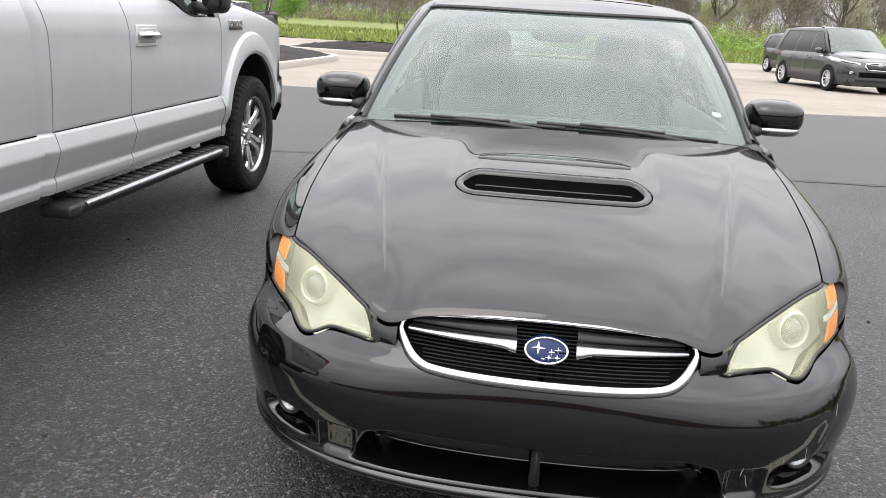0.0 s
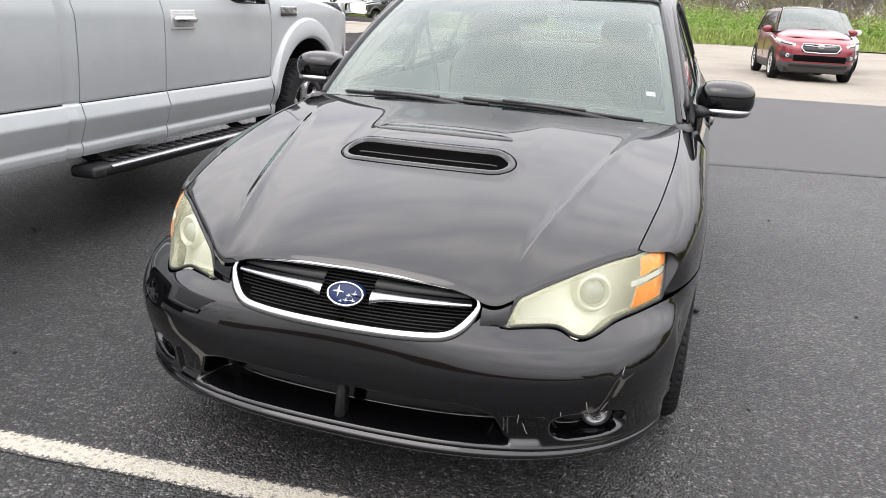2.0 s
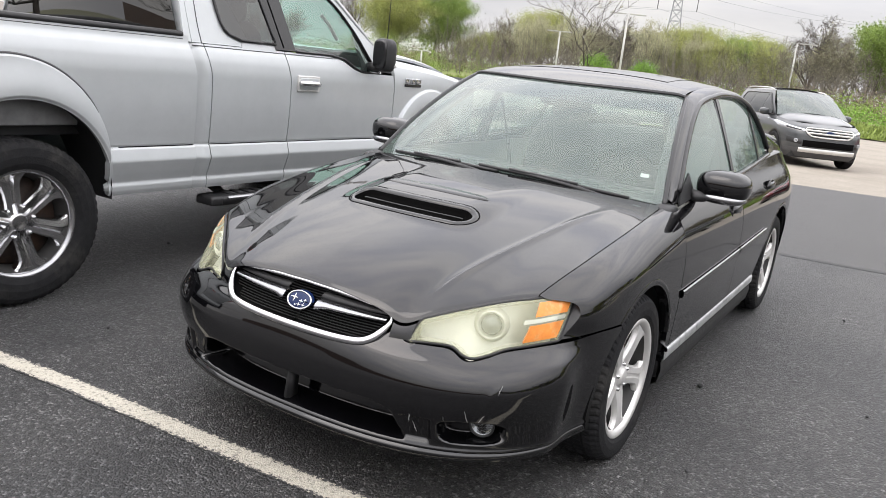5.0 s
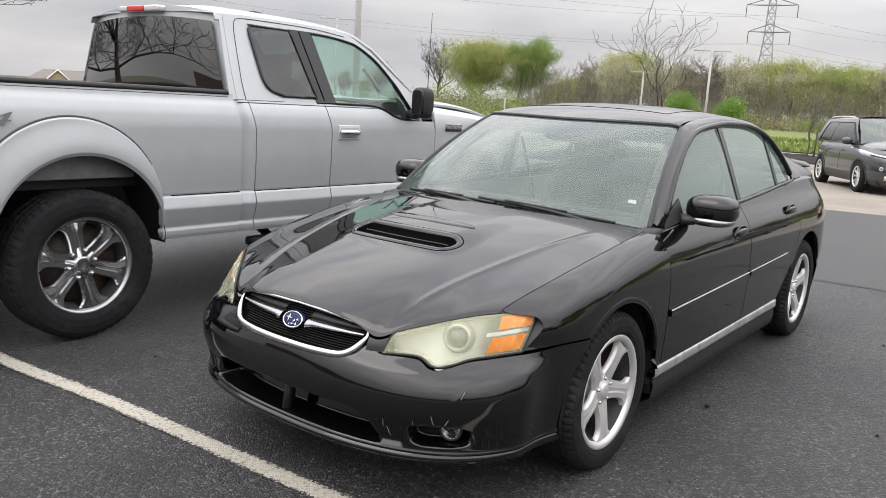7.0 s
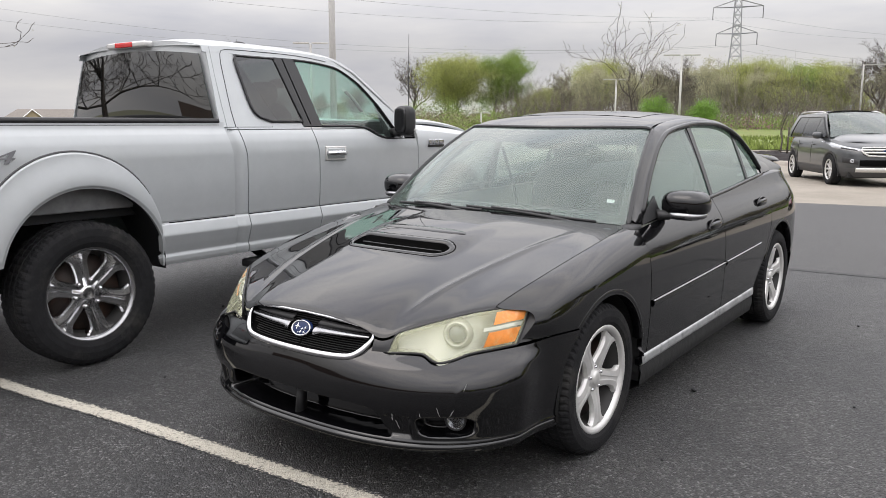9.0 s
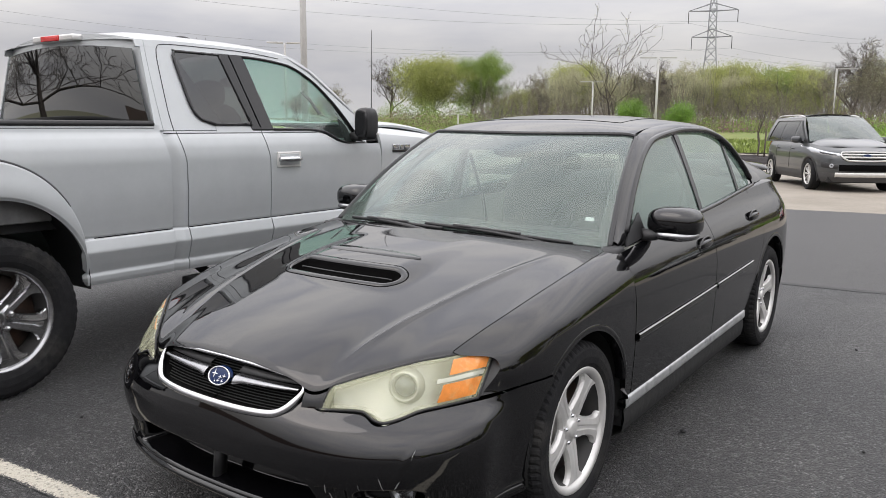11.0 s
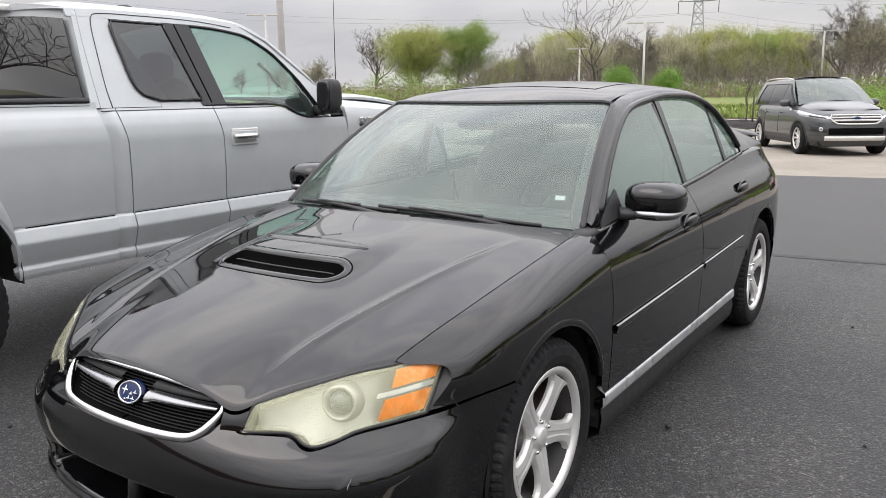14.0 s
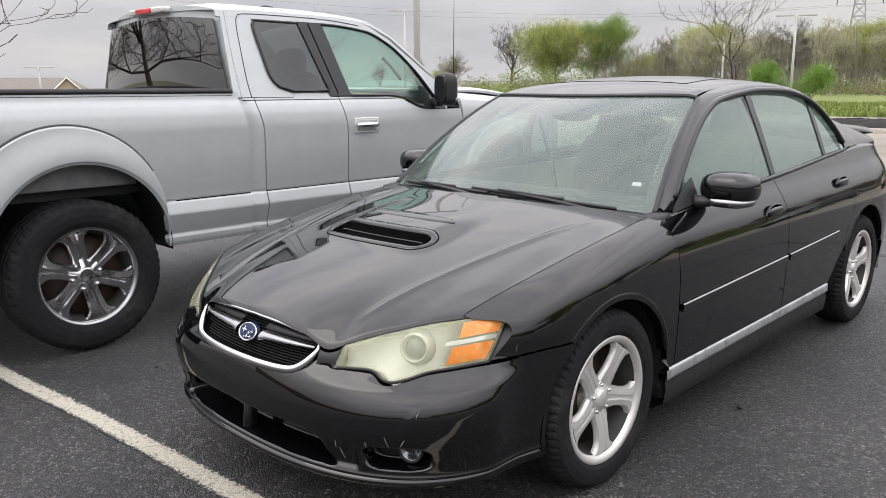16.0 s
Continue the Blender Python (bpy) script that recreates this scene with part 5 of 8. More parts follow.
        mid = (lo7 + inner) / 2 + np.array([0.010, 0, 0.008]) + np.array([0.010, 0, 0.006])[None] * smoothstep(1.0, 1.3, ys)[:, None]
        v = np.linspace(0, 1, 10)[None, :, None]
        P = (1 - v) ** 2 * lo7[:, None] + 2 * v * (1 - v) * mid[:, None] + v**2 * inner[:, None]
        sheet("roof_rail", P, PAINT_BLACK, car, "black roof side rail and pillars", side=s, out=(1, 0, 0.5), flange=0.01)
        # sail behind the door glass
        ys = np.linspace(2.70, 3.30, 30)
        lo8 = np.stack([flank(at_y(1, 1) + 0 * ys, BELT(ys))[:, 0] * 0 + cabin_x(ys, BELT(ys)) + 0.006, ys, BELT(ys) - 0.006], 1)
        hi8 = np.stack([np.linspace(0.585, 0.64, 30), ys, np.maximum(np.linspace(1.195, 1.055, 30), BELT(ys) + 0.006)], 1)
        midv = (lo8 + hi8) / 2 + np.array([0.015, 0, 0.015])
        P = (1 - v) ** 2 * lo8[:, None] + 2 * v * (1 - v) * midv[:, None] + v**2 * hi8[:, None]
        sheet("rear_pillar", P, PAINT_BLACK, car, "black rear roof pillar", side=s, out=(1, 0, 0.5), flange=0)
        ellipsoid("cowl_corner", (s * 0.738, 0.462, 0.912), (0.045, 0.085, 0.030), PLASTIC, car, "black plastic cowl corner", 2.4, 16, 10)
        # door mirror with a clear turn-signal strip
        mc = np.array([s * 0.888, 0.765, 1.014])
        shell = ellipsoid("door_mirror", mc, (0.112, 0.090, 0.066), PAINT_BLACK, car, "black door mirror with a clear signal strip", 2.9, 32, 18)
        ellipsoid("signal_strip", mc + np.array([s * 0.004, -0.010, -0.050]), (0.098, 0.082, 0.026), SATIN, shell, "clear ribbed turn signal lens", 2.6, 28, 10)
        for k in range(3):
            ellipsoid("signal_rib", mc + np.array([s * 0.004, -0.010, -0.050 - 0.0065 * k]), (0.1005 - 0.003 * k * k, 0.0845 - 0.003 * k * k, 0.0018), PLASTIC_GREY, shell, "", 2.6, 28, 6)
        ellipsoid("mirror_glass", mc + np.array([-s * 0.004, 0.080, 0.002]), (0.090, 0.008, 0.048), CHROME, shell, "", 3.5, 24, 10)
        tube("mirror_arm", [(s * 0.775, 0.68, 0.962), (s * 0.82, 0.71, 0.960), (s * 0.86, 0.74, 0.972)], [0.040, 0.032, 0.028], PLASTIC, shell, sides=10, squash=0.7)
        tri = np.stack([ruled(np.array([(0.783, 0.50, 0.935), (0.784, 0.72, 0.955)]), np.array([(0.756, 0.585, 0.985), (0.742, 0.72, 1.05)]), 4)], 0)[0]
        sheet("mirror_sail", tri, PLASTIC, fd, "black triangle at the mirror's foot", side=s, out=(1, 0, 0.2), flange=0.01)
        # wheel houses
        for yc in (0.0, WB):
            t = np.radians(np.linspace(-12, 192, 30))
            a = np.stack([np.full(30, 0.835), yc - 0.378 * np.cos(t), HUB_Z + 0.03 + 0.376 * np.sin(t)], 1)
            b = a * [0, 1, 1] + [0.52, 0, 0]
            sheet("wheel_house", ruled(a, b, 4), UNDER, car, "black wheel housing", side=s, out=(0, 0, -1), flange=0)
        sheet("splash_flap", ruled(curve([(0.70, 0.386, 0.22), (0.838, 0.386, 0.22)], 4), curve([(0.70, 0.386, 0.46), (0.842, 0.386, 0.46)], 4), 4), PLASTIC, car, side=s, out=(0, -1, 0), flange=0.012)

    # roof, screen, rear glass, boot
    xs = np.linspace(0, 0.562, 40)
    yt = 0.924 + 0.140 * (xs / 0.55) ** 2
    yb = 2.20 - 0.05 * (xs / 0.55) ** 2
    G = ruled(np.stack([xs, yt], 1), np.stack([xs, yb], 1), 60)
    roof = sheet("roof", np.stack([G[:, :, 0], G[:, :, 1], roof_z(G[:, :, 0], G[:, :, 1])], -1), PAINT_BLACK, car, "black roof with a closed sunroof", sym=True, out=(0, 0, 1), flange=0.01)
    sx = np.linspace(0, 0.42, 20)
    G = ruled(np.stack([sx, 1.22 + 0.03 * (sx / 0.42) ** 2], 1), np.stack([sx, 1.72 + 0 * sx], 1), 20)
    sheet("sunroof", np.stack([G[:, :, 0], G[:, :, 1], roof_z(G[:, :, 0], G[:, :, 1]) + 0.002], -1), PAINT_BLACK, roof, "black glass sunroof panel", sym=True, out=(0, 0, 1), flange=0.004)
    u = np.linspace(0, 1, 46)
    P = SCREEN
    screen = sheet("windscreen", P, WINDSCREEN, car, "green tinted windscreen with painted reflection haze", sym=True, out=(0, -1, 0.6), flange=0)
    screen.visible_shadow = False
    dn = np.array([0, 0.004, -0.005])
    sheet("shade_band", P[:, 22:29] + dn * 0.7, SHADE, screen, "bluish shade band along the screen's top", sym=True, out=(0, -1, 0.6), flange=0)
    sheet("screen_band", P[:, :3] + dn, GLOSS_BLACK, screen, "black ceramic band at the screen's foot", sym=True, out=(0, -1, 0.6), flange=0)
    sheet("screen_band", P[:, -2:] + dn, GLOSS_BLACK, screen, sym=True, out=(0, -1, 0.6), flange=0)
    for s in (1, -1):
        sheet("screen_band", P[-4:, :] + dn, GLOSS_BLACK, screen, side=s, out=(0, -1, 0.6), flange=0)
    edge = np.vstack([P[::-1, -1] * [-1, 1, 1], P[1:, -1]])
    rim = np.vstack([P[-1, ::-1][::-1] * [-1, 1, 1], edge[1:-1], P[-1, ::-1]])
    tube("screen_trim", rim, 0.0125, GLOSS_BLACK, screen, "black rubber trim round the windscreen", sides=7)
    # a paper slip inside the screen
    i, j = 38, 5
    o, du, dv = P[i, j] + dn * 1.2, P[i + 2, j] - P[i, j], P[i, j + 1] - P[i, j]
    du, dv = du / np.linalg.norm(du), dv / np.linalg.norm(dv)
    link_mesh("paper_slip", [o - du * 0.0, o + du * 0.036, o + du * 0.036 + dv * 0.022, o + dv * 0.022], [(0, 1, 2, 3)], PAPER, screen, "small white paper slip inside the screen", smooth=False)
    # cowl and wipers
    xs = np.linspace(0, 0.72, 30)
    c0 = np.stack([xs, 0.232 + 0.20 * (xs / 0.735) ** 2, hood_z(xs, 0.232 + 0.20 * (xs / 0.735) ** 2) - 0.022], 1)
    c1 = np.stack([xs, 0.30 + 0.175 * (xs / 0.70) ** 2, 0.968 - 0.040 * (xs / 0.7) ** 2], 1)
    sheet("cowl", ruled(c0, c1, 5), PLASTIC, car, "black plastic cowl under the windscreen", sym=True, out=(0, 0, 1), flange=0)
    def on_screen(x, t, off):
        k = min(45, int(abs(x) / 0.70 * 45))
        p = P[k, 0] * (1 - t) + P[k, min(29, 6)] * t
        return np.array([x, p[1] - off, p[2] + off])
    for x0, x1 in ((0.60, -0.06), (0.04, -0.60)):
        n = 14
        blade = np.array([on_screen(x0 + (x1 - x0) * k / (n - 1), -0.02 + (0.12 * k / (n - 1)), 0.006) for k in range(n)])
        arm = np.array([on_screen(x0 - 0.02 + (x1 - x0) * 0.62 * k / (n - 1), -0.25 + 0.30 * k / (n - 1), 0.008 + 0.008 * math.sin(math.pi * k / (n - 1))) for k in range(n)])
        wiper = tube("wiper", arm, np.linspace(0.012, 0.007, n), PLASTIC, car, "black windscreen wiper", sides=6)
        tube("wiper_blade", blade, 0.008, PLASTIC, wiper, sides=6)
        tube("blade_holder", blade[4:11] + np.array([0, -0.004, 0.010]), 0.006, PLASTIC_GREY, wiper, sides=5)
    xs = np.linspace(0, 0.56, 30)
    t0 = np.stack([xs, 2.195 - 0.05 * (xs / 0.55) ** 2, roof_z(xs, 2.19) - 0.004], 1)
    t1 = np.stack([xs * 1.08, 2.98 - 0.06 * (xs / 0.55) ** 2, 1.085 - 0.02 * (xs / 0.55) ** 2], 1)
    P2 = ruled(t0, t1, 20) + (4 * np.linspace(0, 1, 20) * (1 - np.linspace(0, 1, 20)))[None, :, None] * np.array([0, 0.0, 0.035])
    rg = sheet("rear_screen", P2, SIDE_GLASS, car, "green tinted rear window", sym=True, out=(0, 0.5, 1), flange=0)
    rg.visible_shadow = False
    xs = np.linspace(0, 0.70, 30)
    b0 = np.stack([xs * 0.9, 2.99 - 0.06 * xs**2, 1.078 - 0.03 * (xs / 0.7) ** 2], 1)
    b1 = np.stack([xs * 0.93, 3.30 - 0.05 * xs**2, 1.068 - 0.07 * (xs / 0.7) ** 3], 1)
    b2 = np.stack([xs * 0.64, 3.62 - 0.10 * xs**2, 1.045 - 0.06 * (xs / 0.7) ** 3], 1)
    b3 = np.stack([xs * 0.55, 3.68 - 0.12 * xs**2, 0.80 + 0 * xs], 1)
    sheet("boot_lid", np.stack([b0, b1, b2, b3], 1), PAINT_BLACK, car, "black boot lid", sym=True, out=(0, 0.3, 1), flange=0)
    sp = np.linspace(0, 1, 40)
    x = 0.625 * sp
    yy = 3.62 - 0.16 * sp**2.5
    close = 1 - 0.97 * sp**14
    rows = [np.stack([x, yy + o * close, 1.082 - 0.018 * sp**4 + dz * close], 1) for o, dz in ((0.075, 0.010), (0.05, 0.030), (-0.04, 0.030), (-0.10, 0.018), (-0.125, 0.0), (-0.10, -0.016), (0.0, -0.012), (0.075, 0.002))]
    sheet("boot_spoiler", np.stack(rows, 1), PAINT_BLACK, car, "black boot spoiler wing", sym=True, out=(0, 0, 1), flange=0)
    for s in (1, -1):
        block("spoiler_foot", (s * 0.50 - 0.04, 3.46, 1.0), (s * 0.50 + 0.04, 3.60, 1.085), PAINT_BLACK, car, bevel=0.015)
    # inside: floor, dash, wheel, seats, door cards, headlining
    block("cabin_floor", (-0.74, 0.30, 0.17), (0.74, 3.45, 0.26), UNDER, car, bevel=0.01)
    block("bulkhead", (-0.72, 0.36, 0.2), (0.72, 0.46, 0.88), UNDER, car, bevel=0.01)
    block("engine_bay", (-0.50, -0.80, 0.27), (0.50, 0.36, 0.58), UNDER, car, bevel=0.02)
    xs = np.linspace(0, 0.70, 24)
    d = [np.stack([xs, yy + 0.175 * (xs / 0.7) ** 2 * k, zz - 0.02 * (xs / 0.7) ** 2], 1) for yy, zz, k in ((0.33, 0.945, 1), (0.50, 0.960, 0.9), (0.72, 0.955, 0.5), (0.84, 0.90, 0.3), (0.88, 0.70, 0.2), (0.82, 0.5, 0.2))]
    sheet("dashboard", np.stack(d, 1), PLASTIC_GREY, car, "dark grey dashboard", sym=True, out=(0, 0, 1), flange=0)
    th = np.linspace(0, 2 * math.pi, 40)[:-1]
    wheel = tube("steering_wheel", np.stack([0.36 + 0.185 * np.cos(th), 1.02 + 0.07 * np.sin(th), 0.90 + 0.17 * np.sin(th)], 1), 0.016, PLASTIC, car, "black steering wheel", closed=True)
    for a in (0, 180, 270):
        tube("wheel_spoke", [(0.36, 1.0, 0.90), (0.36 + 0.18 * math.cos(radians(a)), 1.02 + 0.07 * math.sin(radians(a)), 0.90 + 0.165 * math.sin(radians(a)))], 0.016, PLASTIC, wheel)
    ellipsoid("wheel_pad", (0.36, 1.0, 0.90), (0.075, 0.04, 0.07), PLASTIC, wheel)
    for sx in (0.36, -0.36):
        seat = ellipsoid("front_seat", (sx, 1.55, 0.48), (0.25, 0.27, 0.11), FABRIC, car, "grey cloth front seat", 3)
        ellipsoid("backrest", (sx, 1.86, 0.80), (0.24, 0.11, 0.34), FABRIC, seat, "", 2.8)
        ellipsoid("headrest", (sx, 1.93, 1.19), (0.13, 0.055, 0.09), FABRIC, seat, "", 2.8)
        for px in (-0.05, 0.05):
            tube("headrest_post", [(sx + px, 1.91, 1.04), (sx + px, 1.925, 1.18)], 0.006, CHROME, seat)
    bench = ellipsoid("rear_seat", (0, 2.42, 0.5), (0.66, 0.26, 0.12), FABRIC, car, "grey cloth rear bench", 4)
    ellipsoid("backrest", (0, 2.70, 0.80), (0.64, 0.10, 0.28), FABRIC, bench, "", 4)
    for sx in (-0.36, 0.36):
        ellipsoid("headrest", (sx, 2.74, 1.09), (0.13, 0.05, 0.065), FABRIC, bench, "", 3)
    block("parcel_shelf", (-0.60, 2.72, 1.015), (0.60, 3.05, 1.03), FABRIC, car, bevel=0.005)
    xs = np.linspace(0, 0.53, 20)
    G = ruled(np.stack([xs, 1.0 + 0.12 * (xs / 0.55) ** 2], 1), np.stack([xs, 2.15 + 0 * xs], 1), 20)
    sheet("headlining", np.stack([G[:, :, 0], G[:, :, 1], roof_z(G[:, :, 0], G[:, :, 1]) - 0.025], -1), TAN, car, "pale grey headlining", sym=True, out=(0, 0, -1), flange=0)
    ellipsoid("rear_view_mirror", (0.0, 0.93, 1.28), (0.115, 0.018, 0.033), PLASTIC, car, "black inside mirror", 3)
    for s in (1, -1):
        tube("inner_pillar", [(s * 0.735, 1.50, 0.95), (s * 0.68, 1.47, 1.15), (s * 0.60, 1.44, 1.34)], 0.022, PLASTIC_GREY, car, "grey pillar trim")
        tube("inner_screen_pillar", [(s * 0.70, 0.54, 0.95), (s * 0.635, 0.80, 1.13), (s * 0.56, 1.06, 1.30)], 0.022, TAN, car, "pale grey screen pillar trim")
        block("door_card", (s * 0.775 - 0.03, 0.48, 0.3), (s * 0.775 + 0.01 * 0, 2.4, 0.93), TAN, car, bevel=0.006)
        tube("seat_belt", [(s * 0.655, 1.53, 1.22), (s * 0.62, 1.62, 0.95), (s * 0.55, 1.62, 0.6)], 0.012, FABRIC, car, sides=5)
    ws = wheel_set("sedan")
    put_wheel(ws, car, 0.750, -0.022, 0.346, 1, 20, 0)
    put_wheel(ws, car, -0.750, -0.022, 0.346, -1, 5, 0)
    put_wheel(ws, car, 0.745, WB, 0.320, 1, 50)
    put_wheel(ws, car, -0.745, WB, 0.320, -1, 12)
    return car


build_sedan()


# ---- the silver pickup ----
TX = spline([(0.70, 1.006), (0.758, 0.984), (0.85, 0.990), (1.0, 0.996), (1.15, 0.996), (1.23, 0.987), (1.29, 0.968), (1.335, 0.945), (1.45, 0.93)])
TX_LOW = ((0.44, 0.915), (0.462, 0.955), (0.482, 0.970), (0.505, 0.979), (0.530, 0.981), (0.552, 0.972), (0.60, 0.990), (0.668, 1.012), (0.676, 1.011), (0.742, 0.991), (0.746, 0.978), (0.752, 0.978), (0.757, 0.984))
T_ARCH, T_ARCH_Z = 0.491, 0.509
T_AXLES = (0.055, 3.63)


def flare_far(y, z, yc):
    """How far a point lies from the middle of the flare round a wheel, and the flare's reach."""
    rear = yc < 1
    up = np.maximum(z - (0.663 if rear else 0.60), 0)
    return np.sqrt((y - yc + (0.064 if rear else 0.0)) ** 2 + up**2), (0.547 if rear else 0.548)


def truck_x(y, z):
    """Half width of the pickup's flank, with the flares that stand proud round both wheels."""
    y, z = np.broadcast_arrays(np.asarray(y, float), np.asarray(z, float))
    low = np.array(TX_LOW)
    x = np.where(z < 0.757, np.interp(z, low[:, 0], low[:, 1]), TX(z))
    for yc in T_AXLES:
        d, reach = flare_far(y, z, yc)
        leg = smoothstep(0.69, 0.60, z)
        fl = smoothstep(reach + 0.03 * leg, reach - 0.016 - 0.04 * leg, d) * (1 - 0.75 * smoothstep(0.66, 0.52, z))
        inner = np.sqrt((y - yc) ** 2 + np.maximum(z - T_ARCH_Z, 0) ** 2) - T_ARCH
        lip = 1.034 - 0.028 * smoothstep(0.03, 0.22, inner) - 0.012 * smoothstep(0.020, 0.0, inner)
        x = x + fl * np.maximum(lip - x, 0.004)
    return x


def seam_lean(z):
    """The cab's door cuts lean back towards the belt."""
    return -0.034 * smoothstep(1.12, 1.335, z)


def truck_skin(G):
    return np.stack([truck_x(G[..., 0], G[..., 1]), G[..., 0], G[..., 1]], -1)


def cab_skin(G):
    return np.stack([truck_x(G[..., 0], G[..., 1]), G[..., 0] + seam_lean(G[..., 1]), G[..., 1]], -1)


def t_arch(yc, a0, a1, n):
    t = np.radians(np.linspace(a0, a1, n))
    return np.stack([yc - T_ARCH * np.cos(t), T_ARCH_Z + T_ARCH * np.sin(t)], 1)


T_SILL = spline([(1.03, 1.336), (2.3, 1.336), (2.48, 1.318), (2.62, 1.255), (2.72, 1.236), (3.05, 1.236)])
T_GTOP = spline([(1.26, 1.835), (1.9, 1.832), (2.25, 1.802), (2.45, 1.715), (2.66, 1.53), (2.86, 1.275), (2.9, 1.24)])
T_ROOFLINE = spline([(1.05, 1.876), (1.4, 1.888), (1.9, 1.886), (2.3, 1.860), (2.5, 1.772), (2.75, 1.578), (3.0, 1.37), (3.06, 1.34)])


def tcab_x(z):
    return 0.945 - 0.33 * (np.asarray(z, float) - 1.335)


def build_truck():
    tr = thing("pickup_truck", pose(-3.07, -0.685, 0.0, -0.35, 0, 0.3), "silver extended-cab pickup truck with chrome alloy wheels", "pickup truck")
    c0 = (0, 1.5, 0.9)
    for s in (1, -1):
        kw = dict(side=s, out=(1, 0, 0), centre=c0)
        # bed side
        lowc = np.vstack([curve([(-1.18, 0.62), (-0.45, 0.61)], 44), t_arch(T_AXLES[0], 12, 180, 150), np.array([(0.5465, 0.500), (0.547, 0.491), (0.548, 0.482)]), np.stack([np.linspace(0.556, 1.112, 42), np.full(42, 0.482)], 1)])
        hic = np.stack([np.interp(np.linspace(0, 1, len(lowc)), [0, 0.19, 0.5, 0.82, 1], [-1.18, -0.60, 0.05, 0.64, 1.112]), np.full(len(lowc), 1.372)], 1)
        bedg = truck_skin(ruled(lowc, hic, 150))
        bedg[..., 1] += seam_lean(bedg[..., 2]) * smoothstep(0.6, 1.112, bedg[..., 1])
        bed = sheet("bed_side", bedg, PAINT_SILVER, tr, "silver bed side with a flared wheel arch", flange=0.03, **kw)
        ys = np.linspace(-1.18, 1.04, 12)
        rows = [np.stack([xx + 0 * ys, ys, zz + 0 * ys], 1) for xx, zz in ((0.934, 1.362), (0.946, 1.368), (0.944, 1.390), (0.92, 1.396), (0.84, 1.396), (0.83, 1.37), (0.83, 1.30))]
        sheet("bed_rail_cap", np.stack(rows, 1), PLASTIC, tr, "black plastic bed rail cap", side=s, out=(0.3, 0, 1), flange=0)
        rows = [np.stack([xx + 0 * ys, ys, zz + 0 * ys], 1) for xx, zz in ((0.83, 1.37), (0.83, 0.85))]
        sheet("bed_wall", np.stack(rows, 1), PAINT_SILVER, tr, side=s, out=(-1, 0, 0), flange=0)
        tube("body_line", np.stack([s * (truck_x(ys, 1.352 + 0 * ys) - 0.002), ys, 1.352 + 0 * ys], 1), 0.0035, PLASTIC_GREY, bed, sides=5)
        # cab panels
        def cab_panel(name, y0, y1, lab):
            yy = np.linspace(y0, y1, 40)
            lo = np.stack([yy, 0.482 + 0 * yy], 1)
            hi = np.stack([yy, T_SILL(yy)], 1)
            return sheet(name, cab_skin(ruled(lo, hi, 110)), PAINT_SILVER, tr, lab, flange=0.014, **kw)
        yy = np.linspace(1.116, 1.222, 30)
        cg = cab_skin(ruled(np.stack([yy, 0.482 + 0 * yy], 1), np.stack([yy, T_SILL(yy)], 1), 110))
        cg[..., 0] -= 0.026 * smoothstep(1.195, 1.116, yy)[:, None]
        sheet("cab_corner_panel", cg, PAINT_SILVER, tr, "silver cab corner panel, rolled in towards the bed", flange=0.014, **kw)
        rd = cab_panel("rear_door", 1.229, 1.901, "silver rear half door")
        fd = cab_panel("front_door", 1.909, 3.085, "silver front door")
        # near-black line that draws the shade in the crease over the ledge
        for panel, y0, y1 in ((bed, 0.60, 1.108), (rd, 1.231, 1.899), (fd, 1.911, 3.06)):
            ys = np.linspace(y0, y1, 24)
            tube("ledge_crease", np.stack([s * (truck_x(ys, 0.749 + 0 * ys) + 0.0050), ys, 0.749 + 0 * ys], 1), 0.0026, VOID, panel, "thin dark line painting the crease's shade over the ledge", sides=5)
        lowc = np.vstack([curve([(3.092, 0.482), (3.135, 0.482)], 10), t_arch(T_AXLES[1], -2, 172, 80), curve([(4.14, 0.56), (4.50, 0.58)], 12)])
        hic = np.stack([np.interp(np.linspace(0, 1, len(lowc)), [0, 0.12, 0.5, 0.88, 1], [3.092, 3.11, 3.63, 4.22, 4.45]), np.zeros(len(lowc))], 1)
        hic[:, 1] = spline([(3.0, 1.315), (3.7, 1.265), (4.2, 1.20), (4.6, 1.15)])(hic[:, 0])
        G = truck_skin(ruled(lowc, hic, 70))
        G[..., 0] -= 0.22 * np.maximum(G[..., 1] - 4.05, 0) ** 1.5
        fender = sheet("front_fender", G, PAINT_SILVER, tr, "silver front fender", flange=0.03, **kw)
        top = G[:, -1]
        inn = top * [0, 1, 1] + np.array([0.70, 0, 0.055])
        mid = (top + inn) / 2 + np.array([0.06, 0, 0.045])
        v = np.linspace(0, 1, 8)[None, :, None]
        sheet("fender_top", (1 - v) ** 2 * top[:, None] + 2 * v * (1 - v) * mid[:, None] + v**2 * inn[:, None], PAINT_SILVER, fender, side=s, out=(0.4, 0, 1), flange=0)
        # upper cab: door frames round the panes
        def strip(name, yb, zb, yt, zt, mat, par, inset=0.0, lab="", n=8):
            lo, hi = np.stack([yb, zb], 1), np.stack([yt, zt], 1)
            G = ruled(lo, hi, n)
            P = np.stack([tcab_x(G[..., 1]) - inset, G[..., 0], G[..., 1]], -1)
            return sheet(name, P, mat, par, lab, side=s, out=(1, 0, 0.2), flange=0.012)
        n = 50
        yb = np.linspace(1.055, 2.93, n)
        zg = np.where(yb < 1.28, 1.835, T_GTOP(np.clip(yb, 1.26, 2.9)))
